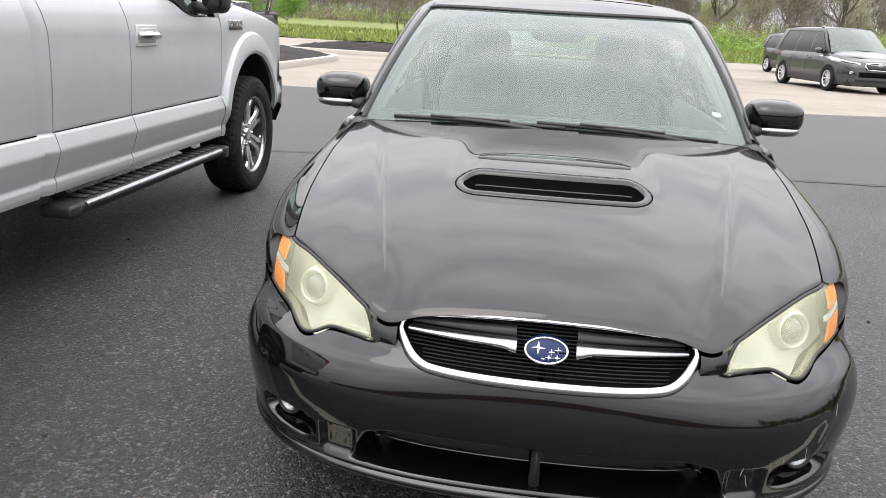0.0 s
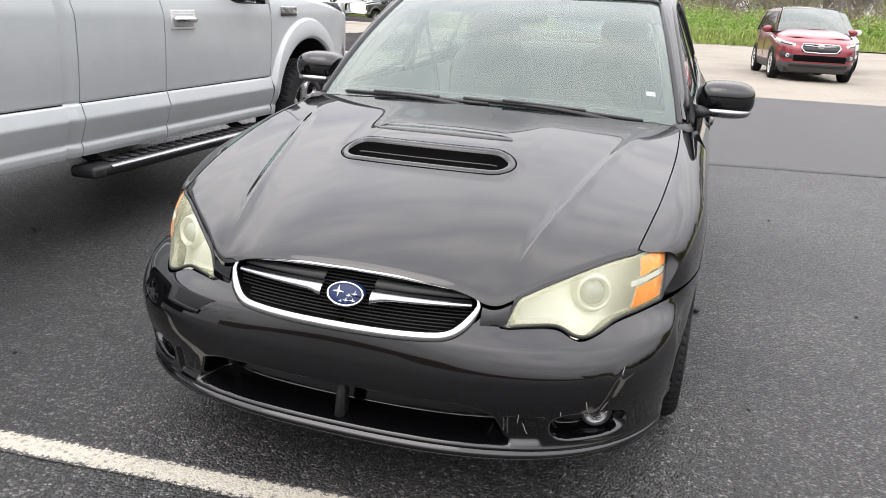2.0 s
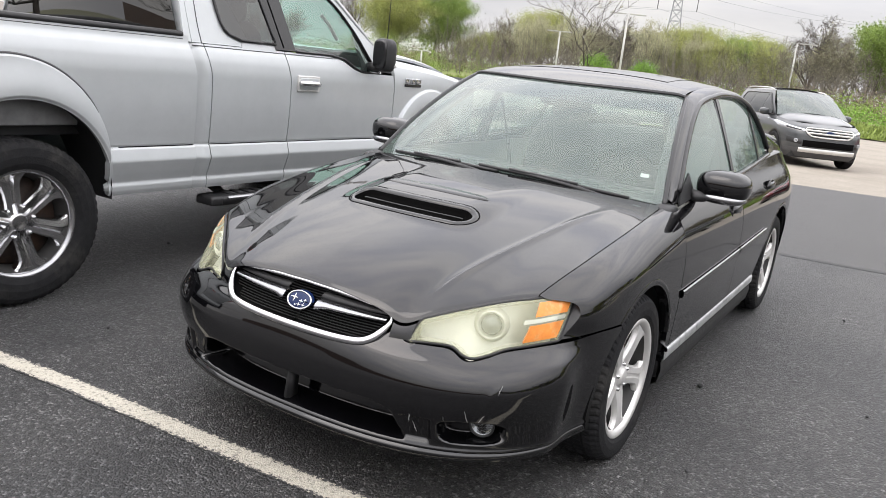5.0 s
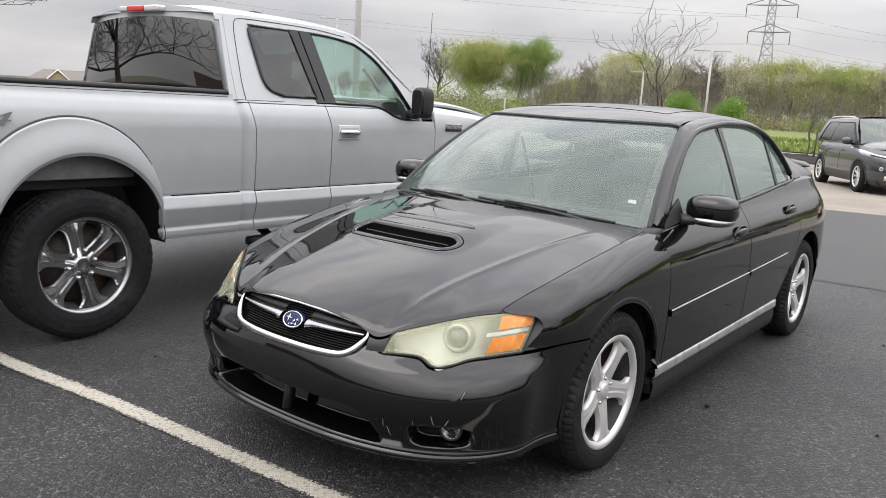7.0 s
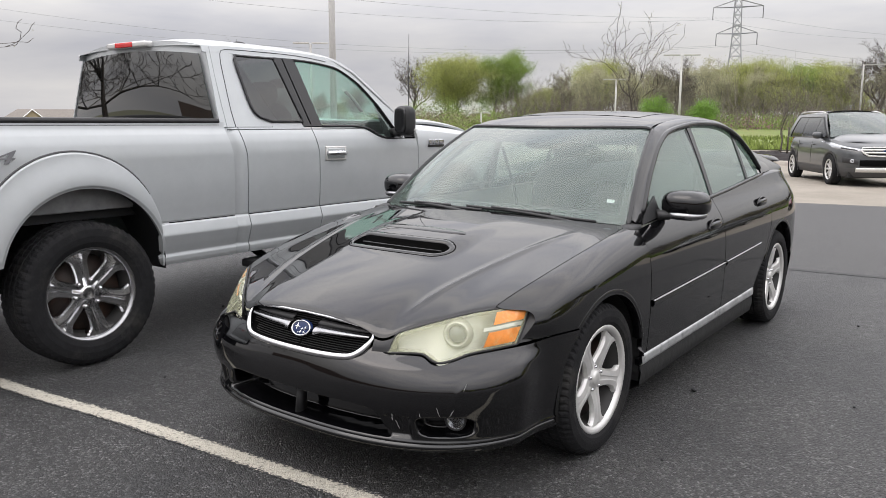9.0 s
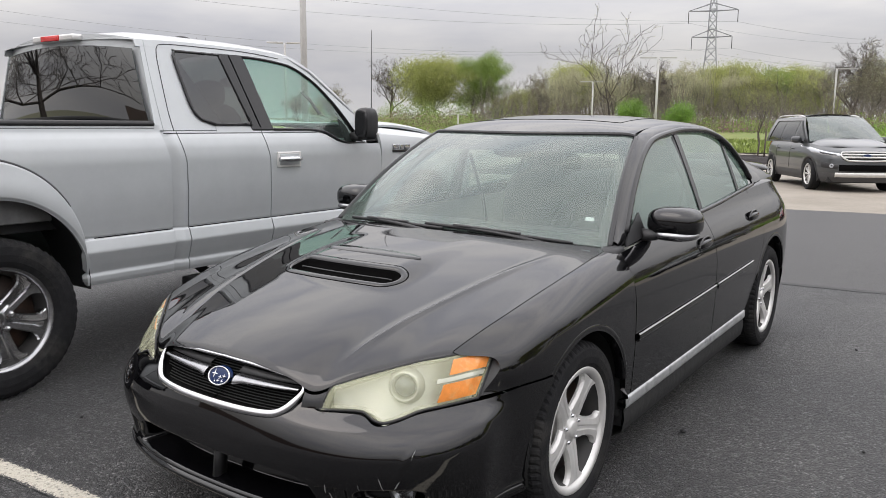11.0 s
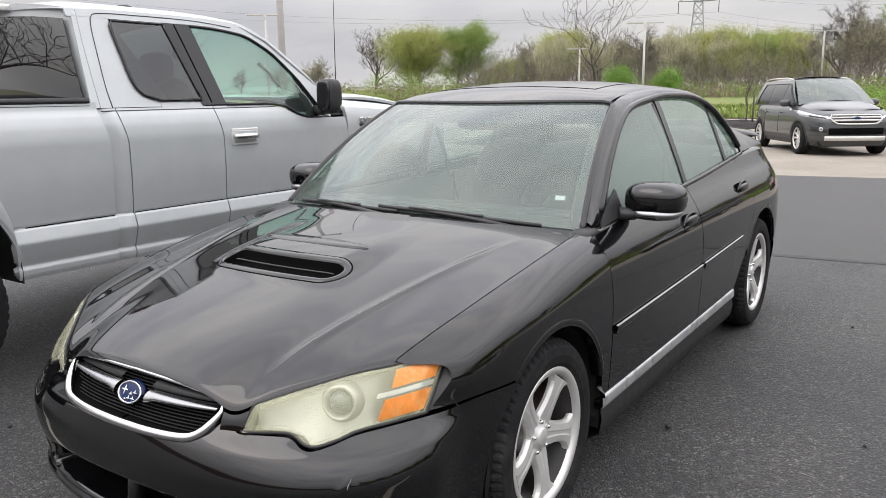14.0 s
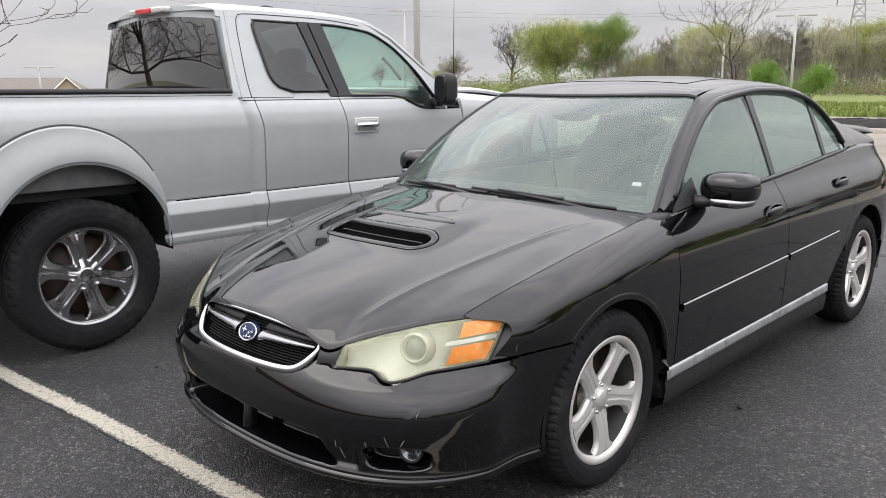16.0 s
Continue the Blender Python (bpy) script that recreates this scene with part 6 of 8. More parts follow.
        strip("roof_side", yb, zg, yb, np.maximum(T_ROOFLINE(yb), zg + 0.012), PAINT_SILVER, tr, 0.004, "silver roof side")
        # rear corner of the cab
        strip("cab_corner", np.array([1.055, 1.58]), np.array([1.34, 1.34]), np.array([1.085, 1.30]), np.array([1.838, 1.838]), PAINT_SILVER, tr, 0.004, "silver cab corner", 16)
        zz = np.linspace(1.376, 1.826, 16)
        back = spline([(1.376, 1.50), (1.39, 1.435), (1.43, 1.372), (1.5, 1.342), (1.6, 1.326), (1.8, 1.302), (1.826, 1.316)])(zz)
        frontb = spline([(1.376, 1.80), (1.826, 1.66)])(zz)
        v = np.linspace(0, 1, 10)[None, :]
        Y = back[:, None] * (1 - v) + frontb[:, None] * v
        Z = zz[:, None] + 0 * v
        ob = sheet("rear_side_window", np.stack([tcab_x(Z) + 0.003, Y, Z], -1), PRIVACY_SIDE, rd, "dark tinted rear side window", side=s, out=(1, 0, 0.2), flange=0.003)
        edge = np.stack([np.concatenate([back, [frontb[-1]], frontb[::-1], [back[0]]]), np.concatenate([zz, [zz[-1]], zz[::-1], [zz[0]]])], 1)
        tube("window_seal", np.stack([s * (tcab_x(edge[:, 1]) + 0.004), edge[:, 0], edge[:, 1]], 1), 0.009, GLOSS_BLACK, rd, sides=6)
        strip("window_ledge", np.array([1.50, 1.80]), np.array([1.318, 1.318]), np.array([1.50, 1.80]), np.array([1.380, 1.380]), PAINT_SILVER, rd, 0.002, "", 4)
        strip("door_pillar", np.array([1.795, 1.985]), np.array([1.345, 1.345]), np.array([1.655, 1.862]), np.array([1.836, 1.836]), GLOSS_BLACK, fd, -0.002, "gloss black door pillar", 10)
        tube("pillar_gap", [(s * (tcab_x(1.36) + 0.003), 1.872, 1.36), (s * (tcab_x(1.83) + 0.003), 1.745, 1.83)], 0.004, VOID, fd, sides=5)
        yl = np.linspace(1.99, 2.84, 40)
        yt = np.linspace(1.865, 2.84, 40)
        lo = np.stack([yl, T_SILL(yl) + 0.012], 1)
        hi = np.stack([yt, np.maximum(T_GTOP(yt) - 0.012, T_SILL(yt) + 0.016)], 1)
        G = ruled(lo, hi, 16)
        ob = sheet("front_window", np.stack([tcab_x(G[..., 1]) - 0.004, G[..., 0], G[..., 1]], -1), TRUCK_GLASS, fd, "pale green front window", side=s, out=(1, 0, 0.2), flange=0)
        ob.visible_shadow = False
        tp = np.stack([s * (tcab_x(hi[:, 1]) + 0.0), hi[:, 0], hi[:, 1] + 0.006], 1)
        tube("window_seal", tp, 0.011, GLOSS_BLACK, fd, "black window seal", sides=6)
        lw = np.stack([s * (tcab_x(lo[:, 1]) + 0.004), lo[:, 0], lo[:, 1] - 0.004], 1)
        tube("window_seal", lw, 0.010, GLOSS_BLACK, fd, sides=6)
        strip("door_frame", np.linspace(2.70, 2.93, 8), np.full(8, 1.24), np.linspace(2.66, 2.9, 8), np.maximum(T_GTOP(np.linspace(2.66, 2.9, 8)), 1.25), GLOSS_BLACK, fd, 0.006, "black mirror patch")
        ys = np.linspace(1.10, 2.40, 20)
        tube("body_line", np.stack([s * (truck_x(ys, 1.322 + 0 * ys)), ys, 1.322 + 0 * ys], 1), 0.0035, PLASTIC_GREY, fd, sides=5)
        # door cut up the cab corner and along the roof, and the dark edge of the flare
        cut = curve([(1.180, 1.335), (1.172, 1.45), (1.178, 1.65), (1.185, 1.78), (1.205, 1.845), (1.26, 1.862), (1.5, 1.866), (1.9, 1.862), (2.2, 1.838)], 50)
        tube("door_cut", np.stack([s * (tcab_x(cut[:, 1]) - 0.003), cut[:, 0], cut[:, 1]], 1), 0.003, PLASTIC_GREY, rd, sides=5)
        for yc, a0, a1, par in ((T_AXLES[0], 14, 150, bed),):
            ta = np.radians(np.linspace(a0, a1, 60))
            fy, fz = yc - 0.064 - 0.545 * np.cos(ta), 0.663 + 0.545 * np.sin(ta)
            tube("flare_edge", np.stack([s * (truck_x(fy, fz) - 0.001), fy, fz], 1), 0.0075, PLASTIC_GREY, par, sides=5)
        # handles and bars that stand for the fender lettering
        hx = float(truck_x(2.06, 1.15))
        cup = block("handle_cup", (s * hx - 0.006, 1.962, 1.085), (s * hx + 0.010, 2.182, 1.192), ALLOY, fd, "bright handle surround", bevel=0.006)
        block("handle_recess", (s * hx - 0.004, 1.980, 1.100), (s * hx + 0.0125, 2.165, 1.178), PAINT_SILVER, cup, bevel=0.006)
        u = np.linspace(-1, 1, 14)
        tube("door_handle", np.stack([s * (hx + 0.045 - 0.035 * u**4), 2.072 + 0.098 * u, 1.142 + 0 * u], 1), 0.021 - 0.005 * u**4, WHEEL_CHROME, fd, "chrome door handle", sides=10, squash=1.0)
        bx = float(truck_x(3.32, 1.19))
        badge = block("fender_badge", (s * bx - 0.004, 3.225, 1.158), (s * bx + 0.010, 3.455, 1.180), GLOSS_BLACK, fender, "chrome and black fender badge", bevel=0.003)
        for y0, y1 in ((3.228, 3.272), (3.288, 3.302), (3.318, 3.362), (3.378, 3.450)):
            block("badge_bar", (s * bx - 0.004, y0, 1.184), (s * bx + 0.012, y1, 1.224), CHROME, badge, bevel=0.004)
        # mirror
        mir = ellipsoid("door_mirror", (s * 1.085, 2.80, 1.385), (0.078, 0.068, 0.122), PLASTIC, tr, "large black door mirror", 4, 24, 16)
        ellipsoid("mirror_glass", (s * 1.085, 2.737, 1.39), (0.060, 0.010, 0.102), GLOSS_BLACK, mir, "", 5, 20, 10)
        tube("mirror_arm", [(s * 0.93, 2.80, 1.29), (s * 1.06, 2.76, 1.29)], 0.035, PLASTIC, mir)
        ellipsoid("mirror_signal", (s * 1.148, 2.84, 1.315), (0.012, 0.030, 0.016), ALLOY, mir, "", 3, 12, 8)
        # running board
        ys = np.linspace(1.30, 3.02, 30)
        rows = [np.stack([xx + 0 * ys, ys, zz + 0 * ys], 1) for xx, zz in ((0.885, 0.395), (0.885, 0.425), (1.015, 0.425), (1.03, 0.415), (1.035, 0.395), (1.0, 0.36), (0.91, 0.36))]
        step = sheet("running_board", np.stack(rows, 1), PLASTIC, tr, "black running board with bright edge", side=s, out=(0.3, 0, 1), flange=0)
        rows = [np.stack([xx + 0 * ys[1:-1], ys[1:-1], zz + 0 * ys[1:-1]], 1) for xx, zz in ((1.022, 0.424), (1.034, 0.418), (1.040, 0.408), (1.038, 0.402))]
        sheet("step_edge", np.stack(rows, 1), SATIN, step, "brushed bright edge of the step", side=s, out=(1, 0, 0.6), flange=0)
        for k in range(19):
            y = 1.40 + k * 0.083
            block("tread_rib", (s * 0.953 - 0.048, y, 0.424), (s * 0.953 + 0.048, y + 0.048, 0.436), PLASTIC, step, bevel=0.004, segments=1)
        block("step_end", (s * 0.962 - 0.076, 1.225, 0.368), (s * 0.962 + 0.076, 1.32, 0.427), PLASTIC, step, bevel=0.018)
        block("step_end", (s * 0.962 - 0.080, 3.0, 0.352), (s * 0.962 + 0.078, 3.08, 0.428), PLASTIC, step, bevel=0.018)
        for y in (1.45, 2.85):
            tube("step_bracket", [(s * 0.93, y, 0.385), (s * 0.72, y, 0.47), (s * 0.6, y, 0.52)], 0.03, UNDER, step)
        # wheel houses
        for yc in T_AXLES:
            t = np.radians(np.linspace(-5, 185, 30))
            a = np.stack([np.full(30, 0.985), yc - 0.508 * np.cos(t), T_ARCH_Z + 0.508 * np.sin(t)], 1)
            sheet("wheel_house", ruled(a, a * [0, 1, 1] + [0.62, 0, 0], 4), PLASTIC, tr, "black wheel house liner", side=s, out=(0, 0, -1), flange=0)
        block("tail_lamp", (s * 0.92 - 0.05, -1.22, 0.98), (s * 0.92 + 0.055, -1.14, 1.36), RED_LENS, tr, "red tail lamp", bevel=0.01)
        # grey inner bed panel that shows in the wheel arch
        block("inner_panel", (s * 0.90 - 0.02, -0.36, 0.86), (s * 0.90 + 0.02, 0.40, 1.0), STEEL_GREY, tr, "grey inner panel in the wheel arch", bevel=0.006)
        tube("shock_absorber", [(s * 0.62, 0.28, 0.45), (s * 0.62, 0.18, 0.95)], 0.03, UNDER, tr)
    # bed, tailgate, back bumper
    block("bed_floor", (-0.83, -1.17, 0.80), (0.83, 1.02, 0.86), PLASTIC, tr, "black bed floor", bevel=0.004)
    block("bed_front", (-0.92, 0.965, 0.80), (0.92, 1.0, 1.37), PAINT_SILVER, tr, bevel=0.006)
    block("tailgate", (-0.80, -1.225, 0.78), (0.80, -1.15, 1.39), PAINT_SILVER, tr, "silver tailgate", bevel=0.015)
    xs = np.linspace(0, 1.0, 30)
    yy = -1.44 + 0.20 * xs**4
    rows = [np.stack([xs, yy + o, zz + 0 * xs], 1) for zz, o in ((0.60, 0.10), (0.60, 0.01), (0.64, 0.0), (0.76, 0.0), (0.79, 0.01), (0.795, 0.2))]
    sheet("rear_bumper", np.stack(rows, 1), CHROME, tr, "chrome rear bumper", sym=True, out=(0, -1, 0), flange=0, centre=c0)
    # roof, screens and hood
    xs = np.linspace(0, 1, 30)
    ys = np.linspace(1.062, 2.34, 30)
    X = xs[:, None] * (tcab_x(T_ROOFLINE(ys)) - 0.004)[None, :]
    Zr = T_ROOFLINE(ys)[None, :] + 0.080 * (1 - xs[:, None] ** 3) * smoothstep(0.95, 1.30, ys)[None, :]
    Yr = ys[None, :] + 0 * X
    Yr = Yr - 0.03 * (1 - xs[:, None] ** 2) * smoothstep(1.4, 1.062, ys)[None, :] + 0.12 * (1 - xs[:, None] ** 2) * smoothstep(2.0, 2.34, ys)[None, :]
    sheet("roof", np.stack([X, Yr, Zr], -1), PAINT_SILVER, tr, "silver cab roof", sym=True, out=(0, 0, 1), flange=0.004, centre=c0)
    zz = np.linspace(1.335, 1.872, 16)
    U = np.linspace(0, 1, 20)
    crown = 0.060 * (1 - U**3)[:, None] * ((zz - 1.335) / 0.54)[None, :] ** 2
    X = U[:, None] * (tcab_x(zz) + 0.0)[None, :]
    Y = 1.032 + 0.050 * X**2 + 0.03 * U[:, None] ** 6 + 0.10 * ((zz - 1.335) / 0.54)[None, :] ** 2 * 0.25 - 0.02 * (1 - U**2)[:, None] * ((zz - 1.335) / 0.54)[None, :]
    back = sheet("cab_back", np.stack([X, Y, 0 * X + zz[None, :] + crown], -1), PAINT_SILVER, tr, "silver back wall of the cab", sym=True, out=(0, -1, 0), flange=0, centre=c0)
    zz = np.linspace(1.345, 1.825, 16)
    X = U[:, None] * (tcab_x(zz) - 0.062)[None, :]
    crown = 0.048 * (1 - U**2)[:, None] * ((zz - 1.335) / 0.54)[None, :] ** 2
    Y = 1.020 + 0.050 * X**2 + 0.10 * ((zz - 1.335) / 0.54)[None, :] ** 2 * 0.25 - 0.02 * (1 - U**2)[:, None] * ((zz - 1.335) / 0.54)[None, :]
    sheet("rear_window", np.stack([X, Y, 0 * X + zz[None, :] + crown], -1), PRIVACY, tr, "dark tinted rear window mirroring bare branches", sym=True, out=(0, -1, 0), flange=0.004, centre=c0)
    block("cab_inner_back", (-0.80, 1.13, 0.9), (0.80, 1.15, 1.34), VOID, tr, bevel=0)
    hb = block("high_brake_lamp", (-0.24, 0.978, 1.888), (0.24, 1.09, 1.930), ALLOY, tr, "clear and red high brake lamp", bevel=0.012)
    block("red_lens", (-0.125, 0.970, 1.891), (0.085, 1.05, 1.927), RED_LENS, hb, bevel=0.006)
    u = np.linspace(0, 1, 20)
    t = np.stack([u * 0.76, 2.46 - 0.12 * u**2, 1.895 - 0.055 * u**2], 1)
    b = np.stack([u * 0.90, 3.20 - 0.20 * u**2, 1.36 - 0.02 * u**2], 1)
    ob = sheet("windscreen", ruled(b, t, 12), TRUCK_GLASS, tr, "green tinted windscreen", sym=True, out=(0, 1, 0.5), flange=0, centre=c0)
    ob.visible_shadow = False
    for s in (1, -1):
        tube("screen_pillar", [(s * 0.915, 3.01, 1.345), (s * 0.858, 2.73, 1.570), (s * 0.797, 2.48, 1.762), (s * 0.765, 2.30, 1.842), (s * 0.75, 2.12, 1.862)], [0.016, 0.015, 0.014, 0.012, 0.008], PAINT_SILVER, tr, "silver windscreen pillar", sides=10)
    xs = np.linspace(0, 0.735, 24)
    ys = np.linspace(3.08, 4.50, 30)
    X = xs[:, None] + 0 * ys[None, :]
    Z = spline([(3.08, 1.385), (3.4, 1.395), (3.9, 1.362), (4.3, 1.305), (4.5, 1.24)])(ys)[None, :] + 0.012 * smoothstep(0.35, 0.5, X) - 0.03 * smoothstep(0.62, 0.76, X)
    sheet("hood", np.stack([X, ys[None, :] + 0 * X - 0.18 * (X / 0.8) ** 2 * smoothstep(3.6, 4.5, ys)[None, :], Z], -1), PAINT_SILVER, tr, "silver hood", sym=True, out=(0, 0, 1), flange=0.02, centre=c0)
    xs = np.linspace(0, 0.96, 20)
    rows = [np.stack([xs, 4.62 - 0.26 * xs**3 + o, zz + 0 * xs], 1) for zz, o in ((0.45, -0.1), (0.55, 0.05), (0.78, 0.06), (0.80, 0.0), (1.2, -0.06), (1.26, -0.15))]
    sheet("front_end", np.stack(rows, 1), CHROME, tr, "chrome front bumper and grille", sym=True, out=(0, 1, 0), flange=0, centre=c0)
    # underneath and inside
    block("chassis", (-0.55, -1.1, 0.42), (0.55, 4.3, 0.62), UNDER, tr, bevel=0.02)
    block("cab_floor", (-0.88, 1.15, 0.50), (0.88, 3.1, 0.62), UNDER, tr, bevel=0.01)
    block("axle", (-0.7, -0.06, 0.34), (0.7, 0.06, 0.47), UNDER, tr, bevel=0.03)
    block("dashboard", (-0.86, 2.72, 0.95), (0.86, 3.08, 1.27), PLASTIC, tr, "black dashboard", bevel=0.05)
    block("engine", (-0.6, 3.1, 0.62), (0.6, 4.4, 1.2), UNDER, tr, bevel=0.03)
    for sx in (0.42, -0.42):
        seat = ellipsoid("front_seat", (sx, 2.15, 0.95), (0.26, 0.28, 0.12), FABRIC, tr, "grey cloth front seat", 3)
        ellipsoid("backrest", (sx, 1.92, 1.20), (0.25, 0.11, 0.32), FABRIC, seat, "", 3)
        ellipsoid("headrest", (sx, 1.86, 1.58), (0.15, 0.06, 0.10), FABRIC, seat, "", 3)
    th = np.linspace(0, 2 * math.pi, 36)[:-1]
    tube("steering_wheel", np.stack([-0.42 + 0.19 * np.cos(th), 2.55 + 0.08 * np.sin(th), 1.20 + 0.17 * np.sin(th)], 1), 0.017, PLASTIC, tr, "black steering wheel", closed=True)
    ellipsoid("rear_view_mirror", (0, 2.42, 1.70), (0.13, 0.02, 0.04), PLASTIC, tr, "black inside mirror", 3)
    tube("grab_handle", [(0.70, 2.50, 1.62), (0.71, 2.58, 1.56), (0.73, 2.66, 1.46)], 0.014, TAN, tr)
    tube("aerial", [(0.86, 3.12, 1.36), (0.862, 3.125, 2.12)], [0.004, 0.0022], PLASTIC, tr, "thin black whip aerial")
    ellipsoid("roof_aerial", (0.30, 1.75, 1.945), (0.035, 0.075, 0.035), PLASTIC, tr, "black shark-fin aerial", 2.2)
    # off-road lettering decal on the bed sides
    for s in (1,):
        for txt, y0, mat in (("4", -0.80, DECAL_GREY), ("X", -0.625, DECAL_RED), ("4", -0.455, DECAL_GREY)):
            cu = bpy.data.curves.new("bed_decal", "FONT")
            cu.body, cu.size, cu.extrude, cu.shear = txt, 0.105, 0.0008, 0.25
            cu.materials.append(mat)
            ob = new("bed_decal", cu)
            ob.parent = tr
            ob.matrix_local = Matrix.Translation((float(truck_x(y0, 1.17)) + 0.0075, y0, 1.152)) @ Matrix(((0, 0, 1, 0), (1, 0, 0, 0), (0, 1, 0, 0), (0, 0, 0, 1))) @ Matrix.Diagonal((2.5, 0.98, 1, 1))
            tagged(ob, "off-road lettering decal in grey and red")
            rim = bpy.data.curves.new("decal_outline", "FONT")
            rim.body, rim.size, rim.extrude, rim.shear, rim.offset = txt, 0.105, 0.0004, 0.25, 0.0055
            rim.materials.append(GLOSS_BLACK)
            edge = new("decal_outline", rim)
            edge.parent = tr
            edge.matrix_local = Matrix.Translation((-0.0016, 0, 0)) @ ob.matrix_local
    ws = wheel_set("truck")
    for x, sd in ((0.895, 1), (-0.895, -1)):
        for yc in T_AXLES:
            put_wheel(ws, tr, x, yc, 0.390 if yc < 1 else 0.425, sd, 30 * yc + 12)
    return tr


build_truck()


# ---- cars across the lot ----
HEADLIGHT = material("clear_headlamp", (0.50, 0.52, 0.55), 0.15, 0.5, 1.0, noise_scale=30, vary=0.2)
DARK_GLASS = glass("tinted_car_glass", (0.7, 0.82, 0.8), 0.25)


def build_suv(m, paint, label, grille="bars", rails=True, length=4.55, width=1.84, height=1.68, base=2.69):
    """A parked sport utility car: nose towards -y, the middle of its wheelbase at the origin."""
    car = thing("suv", m, label, "car", "cars across the lot")
    L, hw = length / 2, width / 2
    yf, yr = -L + 0.02, L - 0.02
    W = spline([(0.2, hw - 0.10), (0.35, hw - 0.03), (0.55, hw), (0.8, hw - 0.005), (0.95, hw - 0.03), (1.06, hw - 0.075)])
    F = spline([(0.2, yf + 0.12), (0.35, yf + 0.02), (0.5, yf), (0.7, yf + 0.015), (0.85, yf + 0.06), (0.97, yf + 0.13), (1.06, yf + 0.30)])
    R = spline([(0.2, yr - 0.10), (0.4, yr), (0.7, yr), (1.05, yr - 0.07)])

    y_ws = yf + 1.12

    def drop(y, z):
        """The nose falls away in front of the windscreen."""
        return z - 0.10 * float(smoothstep(y_ws + 0.15, yf + 0.05, y)) * float(smoothstep(0.70, 1.05, z))

    def ring(z, n=40):
        out = []
        for t in np.linspace(0, 1, n):
            ph = t * math.pi
            c, s = math.sin(ph), -math.cos(ph)
            e = 5.0
            k = (abs(c) ** e + abs(s) ** e) ** (-1 / e)
            x = float(W(z)) * c * k
            y = s * k
            y = y * -float(F(z)) if y < 0 else y * float(R(z))
            out.append((x, y, drop(y, z)))
        return np.array(out)
    def face(x, z, off=0.0, rear=False):
        """A point of the body's front or rear skin."""
        k = max(1 - min(abs(x) / float(W(z)), 0.999) ** 5.0, 0.0) ** (1 / 5.0)
        y = (float(R(z)) if rear else float(F(z))) * k
        nx = math.copysign((abs(x) / float(W(z))) ** 4.0, x)
        return (x + off * nx, y + off * (1 if rear else -1) * max(0.2, k), drop(y, z))

    def band(name, x0, x1, lo, hi, mat, par, lab="", off=0.008, rear=False, n=18):
        """A strip laid on the body's skin between two heights, each a (start, end) pair."""
        G = []
        for t in np.linspace(0, 1, n):
            x = x0 + (x1 - x0) * t
            a, b = lo[0] + (lo[1] - lo[0]) * t, hi[0] + (hi[1] - hi[0]) * t
            G.append([face(x, a + (b - a) * q, off * (0.0 if q in (0, 1) else 1.0), rear) for q in (0, 0.12, 0.5, 0.88, 1)])
        return sheet(name, np.array(G), mat, par, lab, out=(0, 1 if rear else -1, 0.2), flange=0.03)
    hub = 0.355
    # wheel arches pressed in as dark recesses
    def body_sheet(lo, hi, mat, name, lab=""):
        G = np.stack([ring(z, 160) for z in np.linspace(lo, hi, 30)], 1)
        nu, nv = G.shape[:2]
        idx = np.arange(nu * nv).reshape(nu, nv)
        keep = []
        for i in range(nu - 1):
            for j in range(nv - 1):
                c = (G[i, j] + G[i + 1, j + 1]) / 2
                d = min(math.hypot(c[1] + base / 2, c[2] - hub), math.hypot(c[1] - base / 2, c[2] - hub))
                if not (abs(c[0]) > hw * 0.8 and d < 0.405):
                    keep.append((idx[i, j], idx[i + 1, j], idx[i + 1, j + 1], idx[i, j + 1]))
        V = G.reshape(-1, 3).tolist()
        n = len(V)
        V = V + [(-x, y, z) for x, y, z in V]
        F2 = [tuple(q) for q in keep] + [tuple(n + k for k in q[::-1]) for q in keep]
        return link_mesh(name, V, F2, mat, car, lab)
    body_sheet(0.42, 1.05, paint, "body", "")
    body_sheet(0.22, 0.425, PLASTIC_GREY, "lower_cladding", "dark grey plastic cladding")
    for s in (1, -1):
        for yc in (-base / 2, base / 2):
            t = np.radians(np.linspace(-20, 200, 24))
            a = np.stack([np.full(24, s * (hw - 0.006)), yc - 0.42 * np.cos(t), hub + 0.42 * np.sin(t)], 1)
            b = np.stack([np.full(24, s * (hw - 0.03)), yc - 0.375 * np.cos(t), hub + 0.375 * np.sin(t)], 1)
            c = b * [0, 1, 1] + [s * (hw - 0.4), 0, 0]
            for q in (a, b):
                q[:, 0] = [s * (float(W(max(z, 0.3))) * max(1 - (abs(y) / (L - 0.03)) ** 5.0, 0.0) ** 0.2 - 0.004) for y, z in q[:, 1:]]
            link_grid("wheel_arch", np.stack([a + [s * 0.012, 0, 0], b + [s * 0.012, 0, 0], c], 1), PLASTIC_GREY, car, "grey plastic wheel arch")
    # hood and shoulder, then the glass house
    belt = ring(1.05, 160)
    y_top, y_end = yf + 2.0, yr - 0.10
    zt = height - 0.04
    xs = np.linspace(0, 1, 14)
    G = []
    for t in np.linspace(0, 1, 16):
        y = (yf + 0.29) * (1 - t) + y_ws * t
        w = float(np.interp(y, belt[:80, 1], belt[:80, 0]))
        zc = float(spline([(0, 1.045), (0.10, 1.085), (0.5, 1.145), (1, 1.185)])(t))
        row_y = y + 0.16 * xs**3 * (1 - t)
